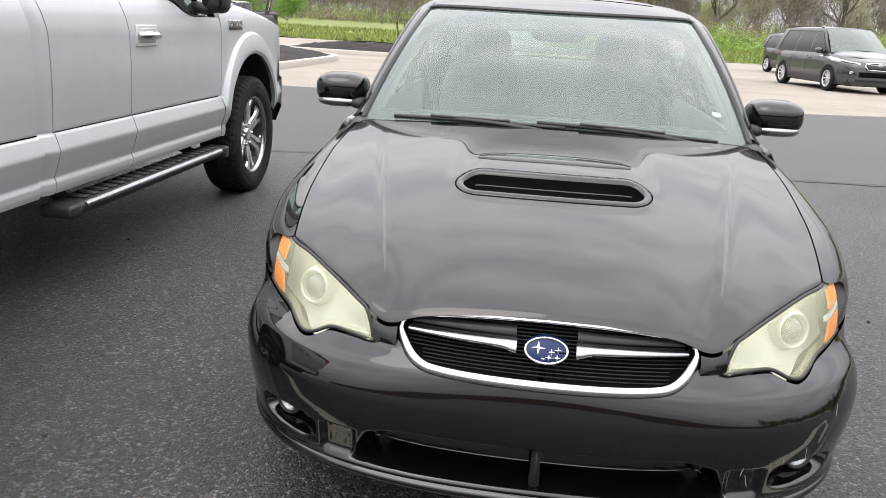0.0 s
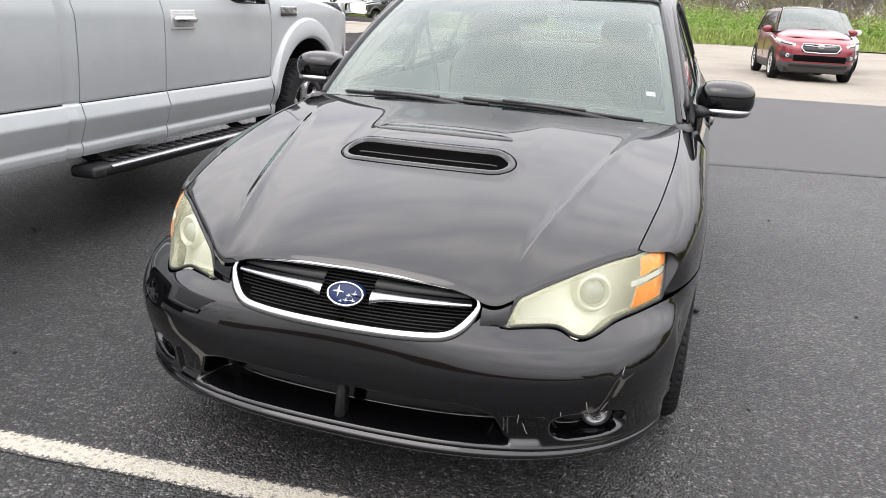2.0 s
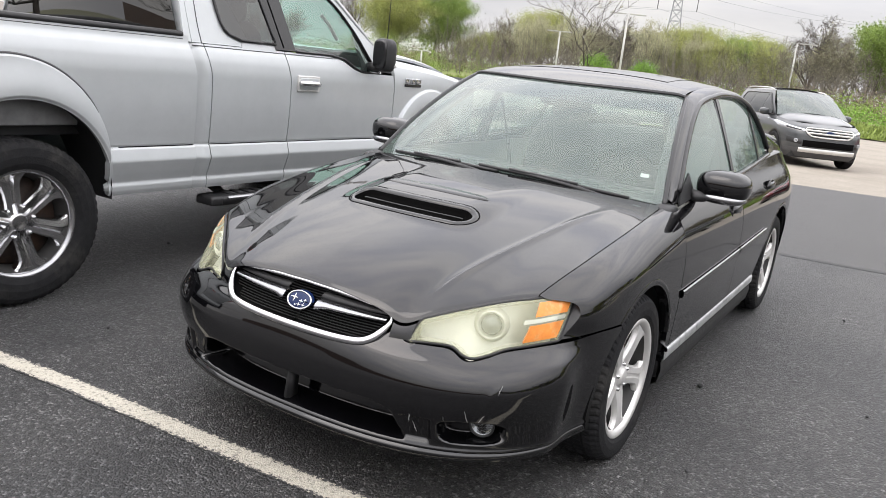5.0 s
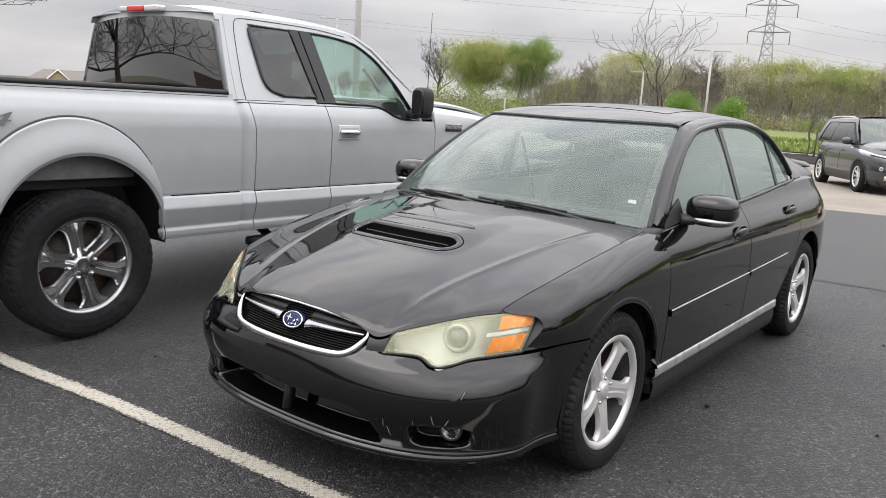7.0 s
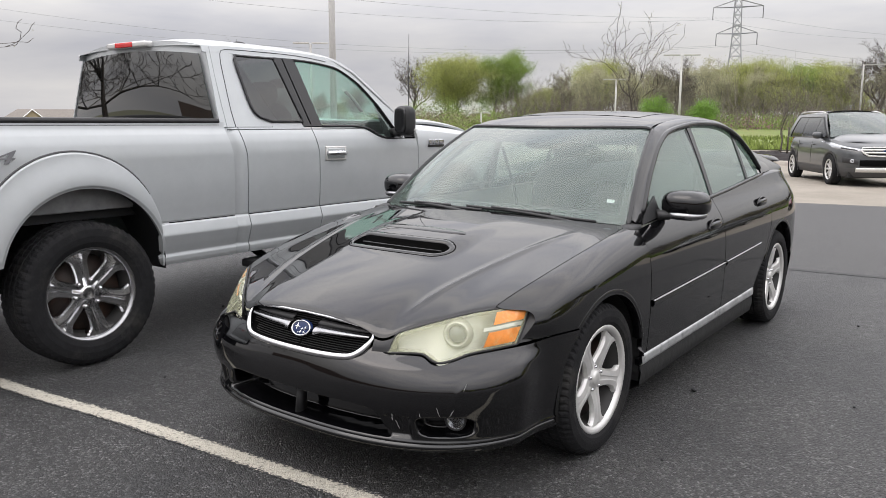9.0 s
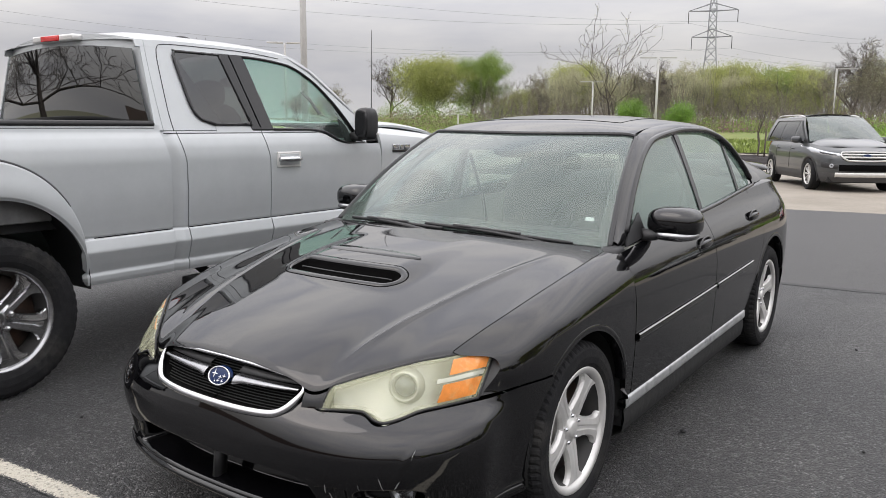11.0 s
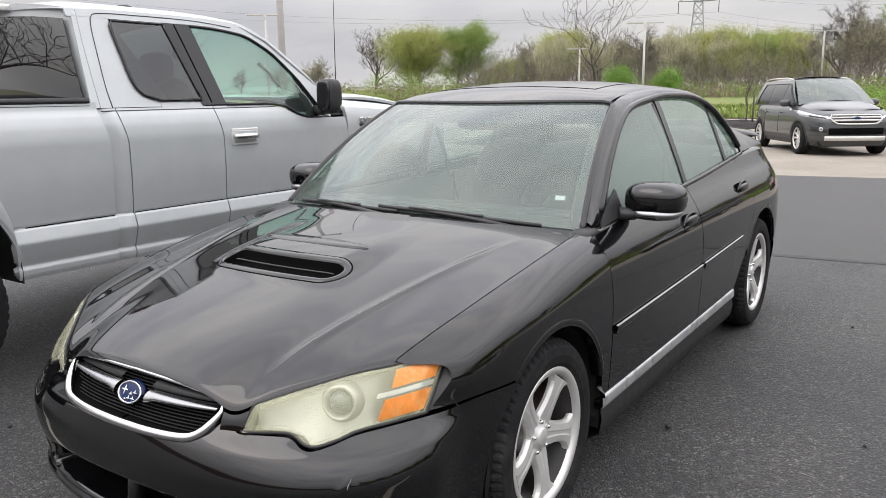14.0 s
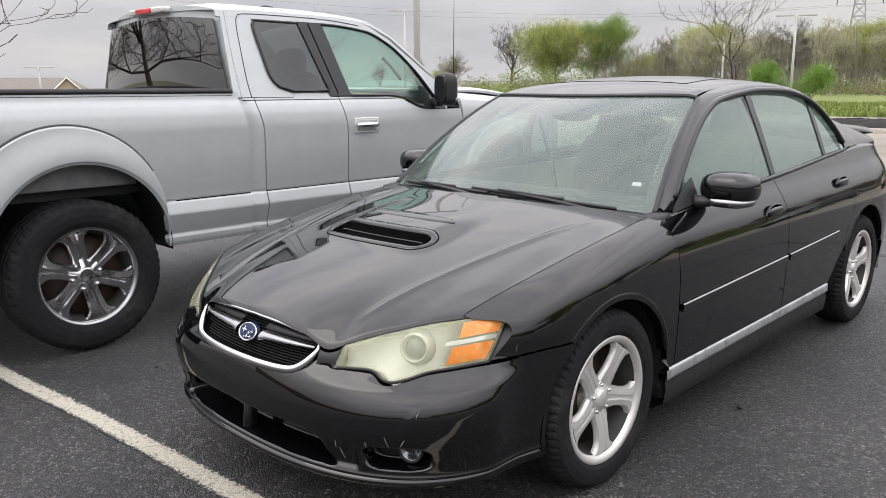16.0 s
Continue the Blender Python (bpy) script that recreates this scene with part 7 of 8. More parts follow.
        G.append(np.stack([xs * w * 0.99, row_y, [drop(q, 1.05) + (zc - 1.05) * (1 - e**4) - 0.01 * e**2 for q, e in zip(row_y, xs)]], 1))
    sheet("hood", np.array(G).transpose(1, 0, 2), paint, car, "", sym=True, out=(0, 0, 1), flange=0)
    hb = lambda y: hw - 0.085 - 0.02 * ((y) / L) ** 2
    ht = lambda y: hw - 0.27 - 0.03 * ((y) / L) ** 2
    zb = 1.045
    def house(y0b, y1b, y0t, y1t, z0, z1, off, n=12):
        lo, hi = np.linspace(y0b, y1b, n), np.linspace(y0t, y1t, n)
        v = np.linspace(0, 1, 8)[None, :]
        Y = lo[:, None] * (1 - v) + hi[:, None] * v
        Z = z0 + (z1 - z0) * v + 0 * Y
        f = (Z - zb) / (zt - zb)
        X = np.vectorize(hb)(Y) * (1 - f) + np.vectorize(ht)(Y) * f + 0.03 * f * (1 - f) * 4
        return np.stack([X + off, Y, Z], -1)
    cap_end = y_end - 0.25
    for s in (1, -1):
        cab = sheet("cab_side", house(y_ws + 0.02, y_end, y_top, cap_end, zb, zt, 0), paint, car, "", side=s, out=(1, 0, 0), flange=0)
        y1, y2, y3 = -0.08, 0.92, y_end - 0.30
        for a, b, c, d in ((y_ws + 0.28, y1 - 0.03, y_top + 0.10, y1 - 0.06), (y1 + 0.05, y2 - 0.03, y1 + 0.02, y2 - 0.10), (y2 + 0.05, y3, y2 - 0.02, y3 - 0.28)):
            sheet("side_window", house(a, b, c, d, zb + 0.04, zt - 0.10, 0.006), DARK_GLASS, cab, "tinted side window", side=s, out=(1, 0, 0), flange=0.004)
        edge = house(y_ws + 0.2, y3 + 0.03, y_top + 0.06, y3 - 0.26, zb + 0.03, zt - 0.08, 0.01)
        tube("window_trim", np.vstack([edge[:, 0], edge[-1, 1:], edge[::-1, -1], edge[0, ::-1]]) * [s, 1, 1], 0.010, GLOSS_BLACK, cab, sides=5)
        ellipsoid("door_mirror", (s * (hw + 0.06), y_ws + 0.46, 1.12), (0.115, 0.07, 0.08), paint, car, "door mirror", 3, 14, 8)
        tube("mirror_arm", [(s * (hw - 0.09), y_ws + 0.48, 1.06), (s * (hw + 0.03), y_ws + 0.47, 1.08)], 0.03, PLASTIC, car, sides=6)
        for yy in (y1, y2):
            zz = np.linspace(0.46, 0.98, 8)
            tube("door_seam", np.stack([s * (W(zz) + 0.001), yy + 0 * zz, zz], 1), 0.004, VOID, car, sides=4)
        for yy in (y1 - 0.16, y2 - 0.14):
            tube("door_handle", [(s * (hw + 0.006), yy - 0.09, 0.90), (s * (hw + 0.02), yy, 0.905), (s * (hw + 0.006), yy + 0.09, 0.905)], 0.014, paint, car, sides=6)
        if rails:
            yy = np.linspace(y_top + 0.15, cap_end - 0.05, 16)
            u = np.linspace(-1, 1, 16)
            tube("roof_rail", np.stack([s * (np.vectorize(ht)(yy) - 0.02), yy, zt + 0.055 - 0.05 * u**6], 1), 0.018, ALLOY if grille == "bars" else PLASTIC, car, "roof rail", sides=6)
        lamp = band("headlamp", s * 0.54, s * (hw - 0.035), (0.80, 0.86), (0.905, 0.985), HEADLIGHT, car, "clear headlamp", 0.012)
        band("lamp_core", s * 0.60, s * (hw - 0.10), (0.825, 0.87), (0.875, 0.935), GLOSS_BLACK, lamp, "", 0.018, n=8)
        nook = band("fog_housing", s * (hw - 0.34), s * (hw - 0.10), (0.50, 0.53), (0.60, 0.66), PLASTIC, car, "black fog lamp housing", 0.008, n=8)
        fx = hw - 0.23
        lathe("fog_lamp", [(-0.02, 0.001), (0.01, 0.035), (0, 0.045)], HEADLIGHT, nook, "small fog lamp", steps=14, m=Matrix.Translation(face(s * fx, 0.575, 0.016)) @ pose(0, 0, 0, 0, 0, -90 + s * 25))
        band("tail_lamp", s * (hw - 0.30), s * (hw - 0.14), (0.88, 0.90), (1.03, 1.04), RED_LENS, car, "red tail lamp", 0.012, True, 8)
    # screen, roof, tailgate
    u = np.linspace(0, 1, 14)
    b = np.stack([u * hb(y_ws), y_ws + 0.02 - 0.12 * (1 - u**2), 1.178 - 0.10 * u**2], 1)
    t = np.stack([u * (ht(y_top) - 0.01), y_top - 0.10 * (1 - u**2), zt + 0.03 * (1 - u**2)], 1)
    sheet("windscreen", ruled(b, t, 8) + (4 * np.linspace(0, 1, 8) * (1 - np.linspace(0, 1, 8)))[None, :, None] * np.array([0, -0.02, 0.02]), SUV_GLASS, car, "green tinted windscreen", sym=True, out=(0, -1, 0.5), flange=0)
    yy = np.linspace(0, 1, 12)
    Gr = np.array([np.stack([u * (ht(0) - 0.005), (y_top - 0.10 * (1 - u**2)) * (1 - q) + cap_end * q, zt + (0.03 + 0.05 * math.sin(math.pi * min(1, q * 1.15))) * (1 - u**3)], 1) for q in yy])
    sheet("roof", Gr.transpose(1, 0, 2), paint, car, "", sym=True, out=(0, 0, 1), flange=0)
    Gs = np.array([np.stack([u * 0.5, y_top + 0.22 + 0.9 * q + 0 * u, zt + 0.078 - 0.03 * u**3 + 0 * u], 1) for q in (0, 0.5, 1)])
    if rails and grille == "bars":
        sheet("sunroof", Gs.transpose(1, 0, 2), GLOSS_BLACK, car, "black glass roof panel", sym=True, out=(0, 0, 1), flange=0.01)
    rb = np.stack([u * hb(y_end), y_end + 0.06 * (1 - u**2), zb + 0 * u], 1)
    rt = np.stack([u * ht(cap_end), cap_end + 0.04 * (1 - u**2), zt + 0.02 * (1 - u**2)], 1)
    sheet("rear_window", ruled(rb, rt, 8), DARK_GLASS, car, "dark rear window", sym=True, out=(0, 1, 0.4), flange=0)
    # front: grille and skid plate
    if grille == "bars":
        g = band("grille", -0.50, 0.50, (0.71, 0.71), (0.93, 0.93), GLOSS_BLACK, car, "black grille with chrome bars", 0.010)
        tube("grille_surround", [face(x, z, 0.020) for x, z in ((-0.40, 0.695), (-0.49, 0.76), (-0.53, 0.86), (-0.49, 0.945), (-0.25, 0.955), (0, 0.957), (0.25, 0.955), (0.49, 0.945), (0.53, 0.86), (0.49, 0.76), (0.40, 0.695), (0.2, 0.685), (0, 0.683), (-0.2, 0.685))], 0.019, ALLOY, g, "bright grille surround", sides=6, closed=True)
        for zz, hx in ((0.775, 0.485), (0.870, 0.51)):
            tube("grille_bar", [face(x, zz, 0.020) for x in np.linspace(-hx, hx, 13)], 0.021, ALLOY, g, sides=6)
        c = face(0, 0.825, 0.036)
        ellipsoid("badge", c, (0.088, 0.014, 0.040), BLUE, g, "oval badge", 2)
    else:
        g = band("grille", -0.40, 0.40, (0.67, 0.67), (0.90, 0.90), GLOSS_BLACK, car, "black grille with chrome surround", 0.010)
        tube("grille_surround", [face(x, z, 0.014) for x, z in ((-0.34, 0.665), (-0.42, 0.79), (-0.38, 0.905), (0, 0.915), (0.38, 0.905), (0.42, 0.79), (0.34, 0.665), (0, 0.655))], 0.017, CHROME, g, sides=6, closed=True)
        for s in (1, -1):
            tube("grille_wing", [face(s * 0.08, 0.83, 0.02), face(s * 0.36, 0.86, 0.02)], 0.013, CHROME, g, sides=6)
        ellipsoid("badge", face(0, 0.83, 0.026), (0.085, 0.012, 0.042), CHROME, g, "oval badge", 2)
    band("lower_intake", -0.56, 0.56, (0.46, 0.46), (0.60, 0.60), VOID, car, "black lower intake", 0.008)
    band("skid_plate", -0.62, 0.62, (0.33, 0.33), (0.43, 0.43), ALLOY if grille == "bars" else PLASTIC, car, "front skid plate", 0.016)
    block("underbody", (-hw + 0.2, yf + 0.2, 0.2), (hw - 0.2, yr - 0.2, 0.5), UNDER, car, bevel=0.02)
    block("dashboard", (-hw + 0.14, y_ws + 0.2, 0.7), (hw - 0.14, y_ws + 0.65, 1.02), PLASTIC, car, bevel=0.05)
    for sx in (0.38, -0.38):
        ellipsoid("front_seat", (sx, 0.1, 0.95), (0.23, 0.12, 0.38), FABRIC, car, "dark front seat", 3, 14, 8)
        ellipsoid("headrest", (sx, 0.16, 1.40), (0.13, 0.06, 0.09), FABRIC, car, "", 3, 12, 6)
    ellipsoid("rear_bench", (0, 1.05, 0.95), (0.6, 0.12, 0.35), FABRIC, car, "dark rear bench", 4, 14, 8)
    for s in (1, -1):
        for yc in (-base / 2, base / 2):
            put_wheel(SUV_WHEEL, car, s * (hw - 0.11), yc, 0.352, s, 17)
    return car


def on_ground(x, y, rz, lift=0.0):
    return pose(x, y, ground_z(x, y) + lift, -0.63, 0, rz)


SUV_WHEEL = wheel_set("suv")
build_suv(on_ground(-1.57, 18.67, 30), PAINT_GREY, "dark grey sport utility car with chrome barred grille", "bars")
build_suv(on_ground(3.12, 19.76, 5), PAINT_RED, "dark red sport utility car with chrome-edged grille", "hex", length=4.62, width=1.81, height=1.67, base=2.67)
build_suv(on_ground(4.0, 24.6, 4), PAINT_WHITE, "white sport utility car parked behind the red one", "hex", length=4.62, width=1.81, height=1.69, base=2.67)
build_suv(on_ground(9.0, 23.6, 9), PAINT_GREY, "dark grey sport utility car with roof rails", "hex", length=4.98, width=1.93, height=1.80, base=2.89)
build_suv(on_ground(11.2, 34.0, 9), PAINT_DARK, "black sport utility car with roof rails", "hex", length=4.80, width=1.85, height=1.69, base=2.74)


def repainted(ob, old, paint):
    for o in (ob, *ob.children_recursive):
        for slot in o.material_slots:
            if slot.material == old:
                slot.link = "OBJECT"
                slot.material = paint


truck = bpy.data.objects["pickup_truck"]
for x, y, rz, paint, lab in ((-18.6, 49.0, 158, PAINT_DARK, "black crew pickup truck parked far across the lot"), (-21.6, 47.6, 160, PAINT_WHITE, "white pickup truck parked far across the lot")):
    far = copy_thing(truck, pose(x, y, ground_z(x, y), -1, 0, rz))
    tagged(far, lab, group="cars across the lot")
    repainted(far, PAINT_SILVER, paint)


# ---- trees and scrub ----
BARK = material("grey_bark", (0.145, 0.125, 0.105), 0.95, noise_scale=14, vary=0.3, bump=0.6, bump_scale=40)
BARK_DARK = material("dark_bark", (0.07, 0.058, 0.048), 0.95, noise_scale=14, vary=0.3, bump=0.6, bump_scale=40)
LEAF_GREEN = material("spring_leaf_green", (0.21, 0.30, 0.06), 0.6, noise_scale=1.1, vary=0.25, per_island=0.2)
LEAF_YELLOW = material("young_leaf_yellow_green", (0.35, 0.38, 0.11), 0.6, noise_scale=1.0, vary=0.25, per_island=0.2)
LEAF_DEEP = material("evergreen_leaf", (0.17, 0.31, 0.04), 0.6, noise_scale=3, vary=0.3, per_island=0.45)
LEAF_BUD = material("pale_bud_and_blossom", (0.42, 0.41, 0.26), 0.8, noise_scale=1.0, vary=0.2, per_island=0.22)
LEAF_BROWN = material("dry_brown_leaf", (0.21, 0.165, 0.12), 0.9, noise_scale=1.0, vary=0.3, per_island=0.45)
LEAF_PINK = material("pink_blossom", (0.34, 0.17, 0.22), 0.8, per_island=0.3, noise_scale=1.0, vary=0.2)


def tubes_mesh(segs, sides):
    """One mesh of many tapered twigs: (start, end, r0, r1)."""
    verts, faces = [], []
    for a, b, r0, r1 in segs:
        d = b - a
        n = np.linalg.norm(d)
        if n < 1e-6:
            continue
        d = d / n
        u = np.cross(d, [0.3, 0.5, 0.8])
        u /= np.linalg.norm(u)
        w = np.cross(d, u)
        k = len(verts)
        for p, r in ((a, r0), (b, r1)):
            for s in range(sides):
                t = 2 * math.pi * s / sides
                verts.append(p + r * (math.cos(t) * u + math.sin(t) * w))
        for s in range(sides):
            t = (s + 1) % sides
            faces.append((k + s, k + t, k + sides + t, k + sides + s))
    return verts, faces


def leaf_mesh(points, size, g, flat_bias=0.0):
    """Small bent leaf clumps: two triangles each, at random tilts."""
    n = len(points)
    d1 = g.normal(size=(n, 3))
    d1 /= np.linalg.norm(d1, axis=1, keepdims=True)
    d2 = np.cross(d1, g.normal(size=(n, 3)))
    d2 /= np.maximum(np.linalg.norm(d2, axis=1, keepdims=True), 1e-6)
    s = size * (0.6 + 0.8 * g.random((n, 1)))
    bend = np.cross(d1, d2) * s * 0.35
    P = np.asarray(points)
    V = np.stack([P - d1 * s, P - d2 * s * 0.6 + bend, P + d1 * s, P + d2 * s * 0.6 + bend], 1).reshape(-1, 3)
    i = np.arange(n) * 4
    F = np.stack([i, i + 1, i + 2, i + 3], 1)
    return V.tolist(), F.tolist()


def grow(g, height, spread, levels, splits, lean=0.15, low=0.25, stems=1):
    """A branching frame: segments and the ends of its twigs."""
    segs, tips = [], []

    def limb(p, d, length, r, level):
        n = 4 if level < 2 else 3
        q = p
        for i in range(n):
            bend = g.normal(0, 0.16 + 0.05 * level, 3)
            d2 = d + bend + np.array([0, 0, 0.10])
            d2 /= np.linalg.norm(d2)
            e = q + d2 * length / n
            r1 = r * (1 - 0.55 * (i + 1) / n)
            segs.append((q, e, r * (1 - 0.55 * i / n), r1))
            if level < levels and (level > 0 or i >= 1 or n < 3):
                for _ in range(splits[level] if i < n - 1 else splits[level] + 1):
                    ang = g.random() * 2 * math.pi
                    side = np.array([math.cos(ang), math.sin(ang), 0.15 + 0.5 * g.random()])
                    nd = d2 * 0.55 + side * spread
                    nd /= np.linalg.norm(nd)
                    limb(e, nd, length * (0.48 + 0.22 * g.random()), r1 * 0.62, level + 1)
            if level >= levels - 1:
                tips.append(e)
            q, d = e, d2
        tips.append(q)
    for s in range(stems):
        a = g.random() * 2 * math.pi
        off = np.array([math.cos(a), math.sin(a), 0]) * (0.0 if stems == 1 else 0.25)
        d0 = np.array([math.cos(a) * lean, math.sin(a) * lean, 1.0])
        limb(off - np.array([0, 0, 0.2]), d0 / np.linalg.norm(d0), height * (0.62 if stems == 1 else 0.6 + 0.2 * g.random()), height * 0.018 * (1 if stems == 1 else 0.7), 0)
    return segs, np.array(tips)


def tree(seed, height, spread, levels, splits, bark, leaf=None, leaves=0, leaf_size=0.15, label="", stems=1, puff=0.5, category="tree", twig=3, fat=1.0):
    """A tree of its own: a tapered trunk with limbs, and a crown of small leaf clumps round the twig ends."""
    g = np.random.default_rng(seed)
    segs, tips = grow(g, height, spread, levels, splits, stems=stems)
    top = max(t[2] for t in tips)
    k = height / top
    segs = [(a * k, b * k, r0 * fat, r1 * fat) for a, b, r0, r1 in segs]
    segs = [(a, b, max(r0, 0.006 * height / 5), max(r1, 0.005 * height / 5)) for a, b, r0, r1 in segs]
    tips = tips * k
    ob = thing("tree", Matrix.Identity(4), label, category, "trees behind the lot")
    thick = [s for s in segs if s[2] > 0.05 * height / 10]
    thin = [s for s in segs if s[2] <= 0.05 * height / 10]
    v, f = tubes_mesh(thick, 7)
    v2, f2 = tubes_mesh(thin, twig)
    n = len(v)
    link_mesh("trunk", v + v2, f + [tuple(n + i for i in q) for q in f2], bark, ob, "branching trunk and limbs")
    if leaves:
        dense = g.random(len(tips)) ** 2.5
        idx = g.choice(len(tips), leaves, p=dense / dense.sum())
        pts = tips[idx] + g.normal(0, puff, (leaves, 3)) * np.array([1, 1, 0.8])
        pts = pts[pts[:, 2] > 0.3]
        v, f = leaf_mesh(pts, leaf_size, g)
        link_mesh("crown", v, f, leaf, ob, "uneven crown of small leaves", smooth=False)
    return ob


def bearing(az, dist, eye=(2.24, -2.96)):
    return eye[0] + dist * math.sin(radians(az)), eye[1] + dist * math.cos(radians(az))


def stand(ob, az, dist, rz, scale=1.0, first=False, base=None):
    x, y = bearing(az, dist)
    z = ground_z(x, y) + (0.75 if 50 < y < 130 else 0.0)
    m = pose(x, y, z - 0.1, 0, 0, rz) @ Matrix.Diagonal((scale, scale, scale, 1))
    if first:
        ob.matrix_world = m
        return ob
    c = copy_thing(ob, Matrix.Identity(4))
    c.matrix_basis = m
    return c


T_YG = tree(11, 9.5, 0.85, 4, (1, 1, 1, 1), BARK, LEAF_YELLOW, 56000, 0.082, "broad many-stemmed tree in fresh yellow-green leaf", stems=8, puff=0.58)
T_GR = tree(12, 10.5, 0.75, 4, (2, 1, 1, 1), BARK, LEAF_GREEN, 40000, 0.085, "tall tree in fresh green leaf", puff=0.5, fat=1.3)
T_BARE = tree(13, 10.0, 0.8, 5, (2, 1, 1, 1, 1), BARK_DARK, LEAF_BROWN, 250, 0.08, "bare tree with fine dark twigs", puff=0.2, fat=1.5)
T_BARE2 = tree(14, 10.0, 0.95, 5, (1, 1, 1, 1, 1), BARK, LEAF_BUD, 4500, 0.065, "bare many-stemmed tree coming into bud", stems=3, puff=0.3, fat=1.5)
T_BLOSSOM = tree(15, 8.5, 0.9, 4, (2, 1, 1, 1), BARK, LEAF_BUD, 12000, 0.075, "tree with pale blossom and bare twigs", puff=0.35, fat=1.5)
T_HAZE = tree(16, 9.0, 0.9, 4, (1, 1, 1, 1), BARK, LEAF_YELLOW, 12000, 0.085, "thin tree with a haze of young leaves", stems=4, puff=0.5)
stand(T_YG, -36.4, 108, 20, 1.0, True)
stand(T_GR, -33.6, 110, 60, 0.98, True)
stand(T_BARE, -38.9, 116, 10, 1.02, True)
stand(T_BARE2, -43.0, 120, 0, 0.66, True)
stand(T_BLOSSOM, -27.0, 104, 30, 1.0, True)
stand(T_HAZE, -30.3, 108, 50, 0.60, True)
g = np.random.default_rng(77)
for ob, az, dist, sc in ((T_HAZE, -31.6, 112, 0.55), (T_BARE2, -28.6, 110, 0.85), (T_YG, -25.9, 122, 1.02), (T_BLOSSOM, -24.4, 106, 0.95), (T_BARE, -23.4, 114, 0.88), (T_BARE2, -22.2, 110, 0.92),
                         (T_BARE, -20.9, 112, 0.95), (T_BARE2, -19.9, 116, 0.95), (T_BLOSSOM, -18.6, 108, 1.05), (T_HAZE, -17.2, 112, 0.88), (T_BARE, -16.2, 116, 0.85), (T_BLOSSOM, -15.0, 108, 0.92),
                         (T_HAZE, -13.9, 106, 0.90), (T_GR, -12.6, 112, 0.78), (T_HAZE, -11.6, 108, 0.86), (T_BARE2, -10.4, 110, 0.85), (T_BARE, -8.6, 100, 1.05), (T_BARE2, -7.4, 98, 1.0), (T_GR, -5.0, 100, 1.02),
                         (T_GR, -3.4, 104, 0.9), (T_BARE, -2.0, 100, 1.0), (T_BARE2, 0.2, 98, 0.95), (T_BLOSSOM, 2.4, 98, 0.95), (T_BARE, 4.6, 100, 1.05), (T_BARE, 6.2, 96, 1.0), (T_BARE2, 8.2, 98, 1.05),
                         (T_BARE, 10.4, 96, 0.95), (T_BLOSSOM, 12.6, 98, 0.95), (T_BARE2, 15.0, 96, 1.0), (T_BARE, 17.4, 98, 1.05), (T_BARE2, 20.0, 96, 1.0), (T_BARE, 22.6, 98, 1.0), (T_HAZE, 25.0, 96, 1.0), (T_BARE, 28.0, 98, 1.0),
                         (T_BARE2, -45.6, 140, 0.6), (T_HAZE, -44.2, 150, 0.5), (T_BARE, -48.5, 150, 0.55), (T_HAZE, -52, 150, 0.5)):
    stand(ob, az, dist, float(g.random() * 360), sc)
row = (T_BARE, T_BARE2, T_HAZE, T_BLOSSOM, T_BARE2, T_YG, T_BARE, T_HAZE)
for k in range(56):
    az = -29.5 + k * 1.1 + float(g.random()) * 0.6
    stand(row[int(g.integers(0, 8))], az, 118 + 14 * float(g.random()), float(g.random() * 360), 0.58 + 0.50 * float(g.random()) ** 1.4)

# the belt of trees goes on round the east side of the lot
for k in range(44):
    az = 33 + k * 2.1 + float(g.random()) * 1.2
    stand(row[int(g.integers(0, 8))], az, 58 + 16 * float(g.random()), float(g.random() * 360), 0.95 + 0.35 * float(g.random()))

# clipped evergreens and young trees on the islands
T_EVER = tree(21, 3.4, 0.9, 4, (3, 2, 1, 1), BARK, LEAF_DEEP, 9000, 0.05, "small dense bright green tree", puff=0.20, fat=0.7)
x, y = bearing(-22.2, 66)
T_EVER.matrix_world = pose(x, y, ground_z(x, y) + 0.35, 0, 0, 0)
x, y = bearing(-19.5, 66)
copy_thing(T_EVER, pose(x, y, ground_z(x, y) + 0.20, 0, 0, 140))
T_SAP = tree(22, 4.9, 0.75, 4, (1, 1, 1, 0), BARK_DARK, LEAF_BUD, 260, 0.022, "young bare tree with fine budding twigs", puff=0.04, fat=0.62)
T_SAP.matrix_world = pose(-7.5, 19.2, 0.02, 0, 0, 40) @ Matrix.Diagonal((0.92, 0.92, 0.92, 1))
copy_thing(T_SAP, pose(-5.4, 27.2, -0.05, 0, 0, 190) @ Matrix.Diagonal((0.72, 0.72, 0.72, 1)))
stake = tube("tree_stake", [(-5.05, 27.1, -0.1), (-5.03, 27.1, 1.05)], 0.03, BARK_DARK, None)
tagged(stake, "wooden stake beside a sapling", "stake")
# a large bare tree beside the truck's tail, whose branches hang into view and show in its rear window
T_NEAR = tree(31, 7.5, 1.35, 4, (3, 2, 1, 1), BARK_DARK, LEAF_BUD, 300, 0.028, "large bare tree with the first buds of spring", puff=0.06, fat=0.80)
T_NEAR.matrix_world = pose(-17.2, -6.9, -0.2, 0, 0, 150) @ Matrix.Diagonal((2.6, 2.6, 1.25, 1))
copy_thing(T_NEAR, pose(-18.6, -0.2, -0.6, 0, 0, 200) @ Matrix.Diagonal((0.92, 0.92, 0.92, 1)))
x, y = bearing(-52.3, 28)
copy_thing(T_SAP, pose(x, y, ground_z(x, y), 0, 0, 110) @ Matrix.Diagonal((0.88, 0.88, 0.88, 1)))
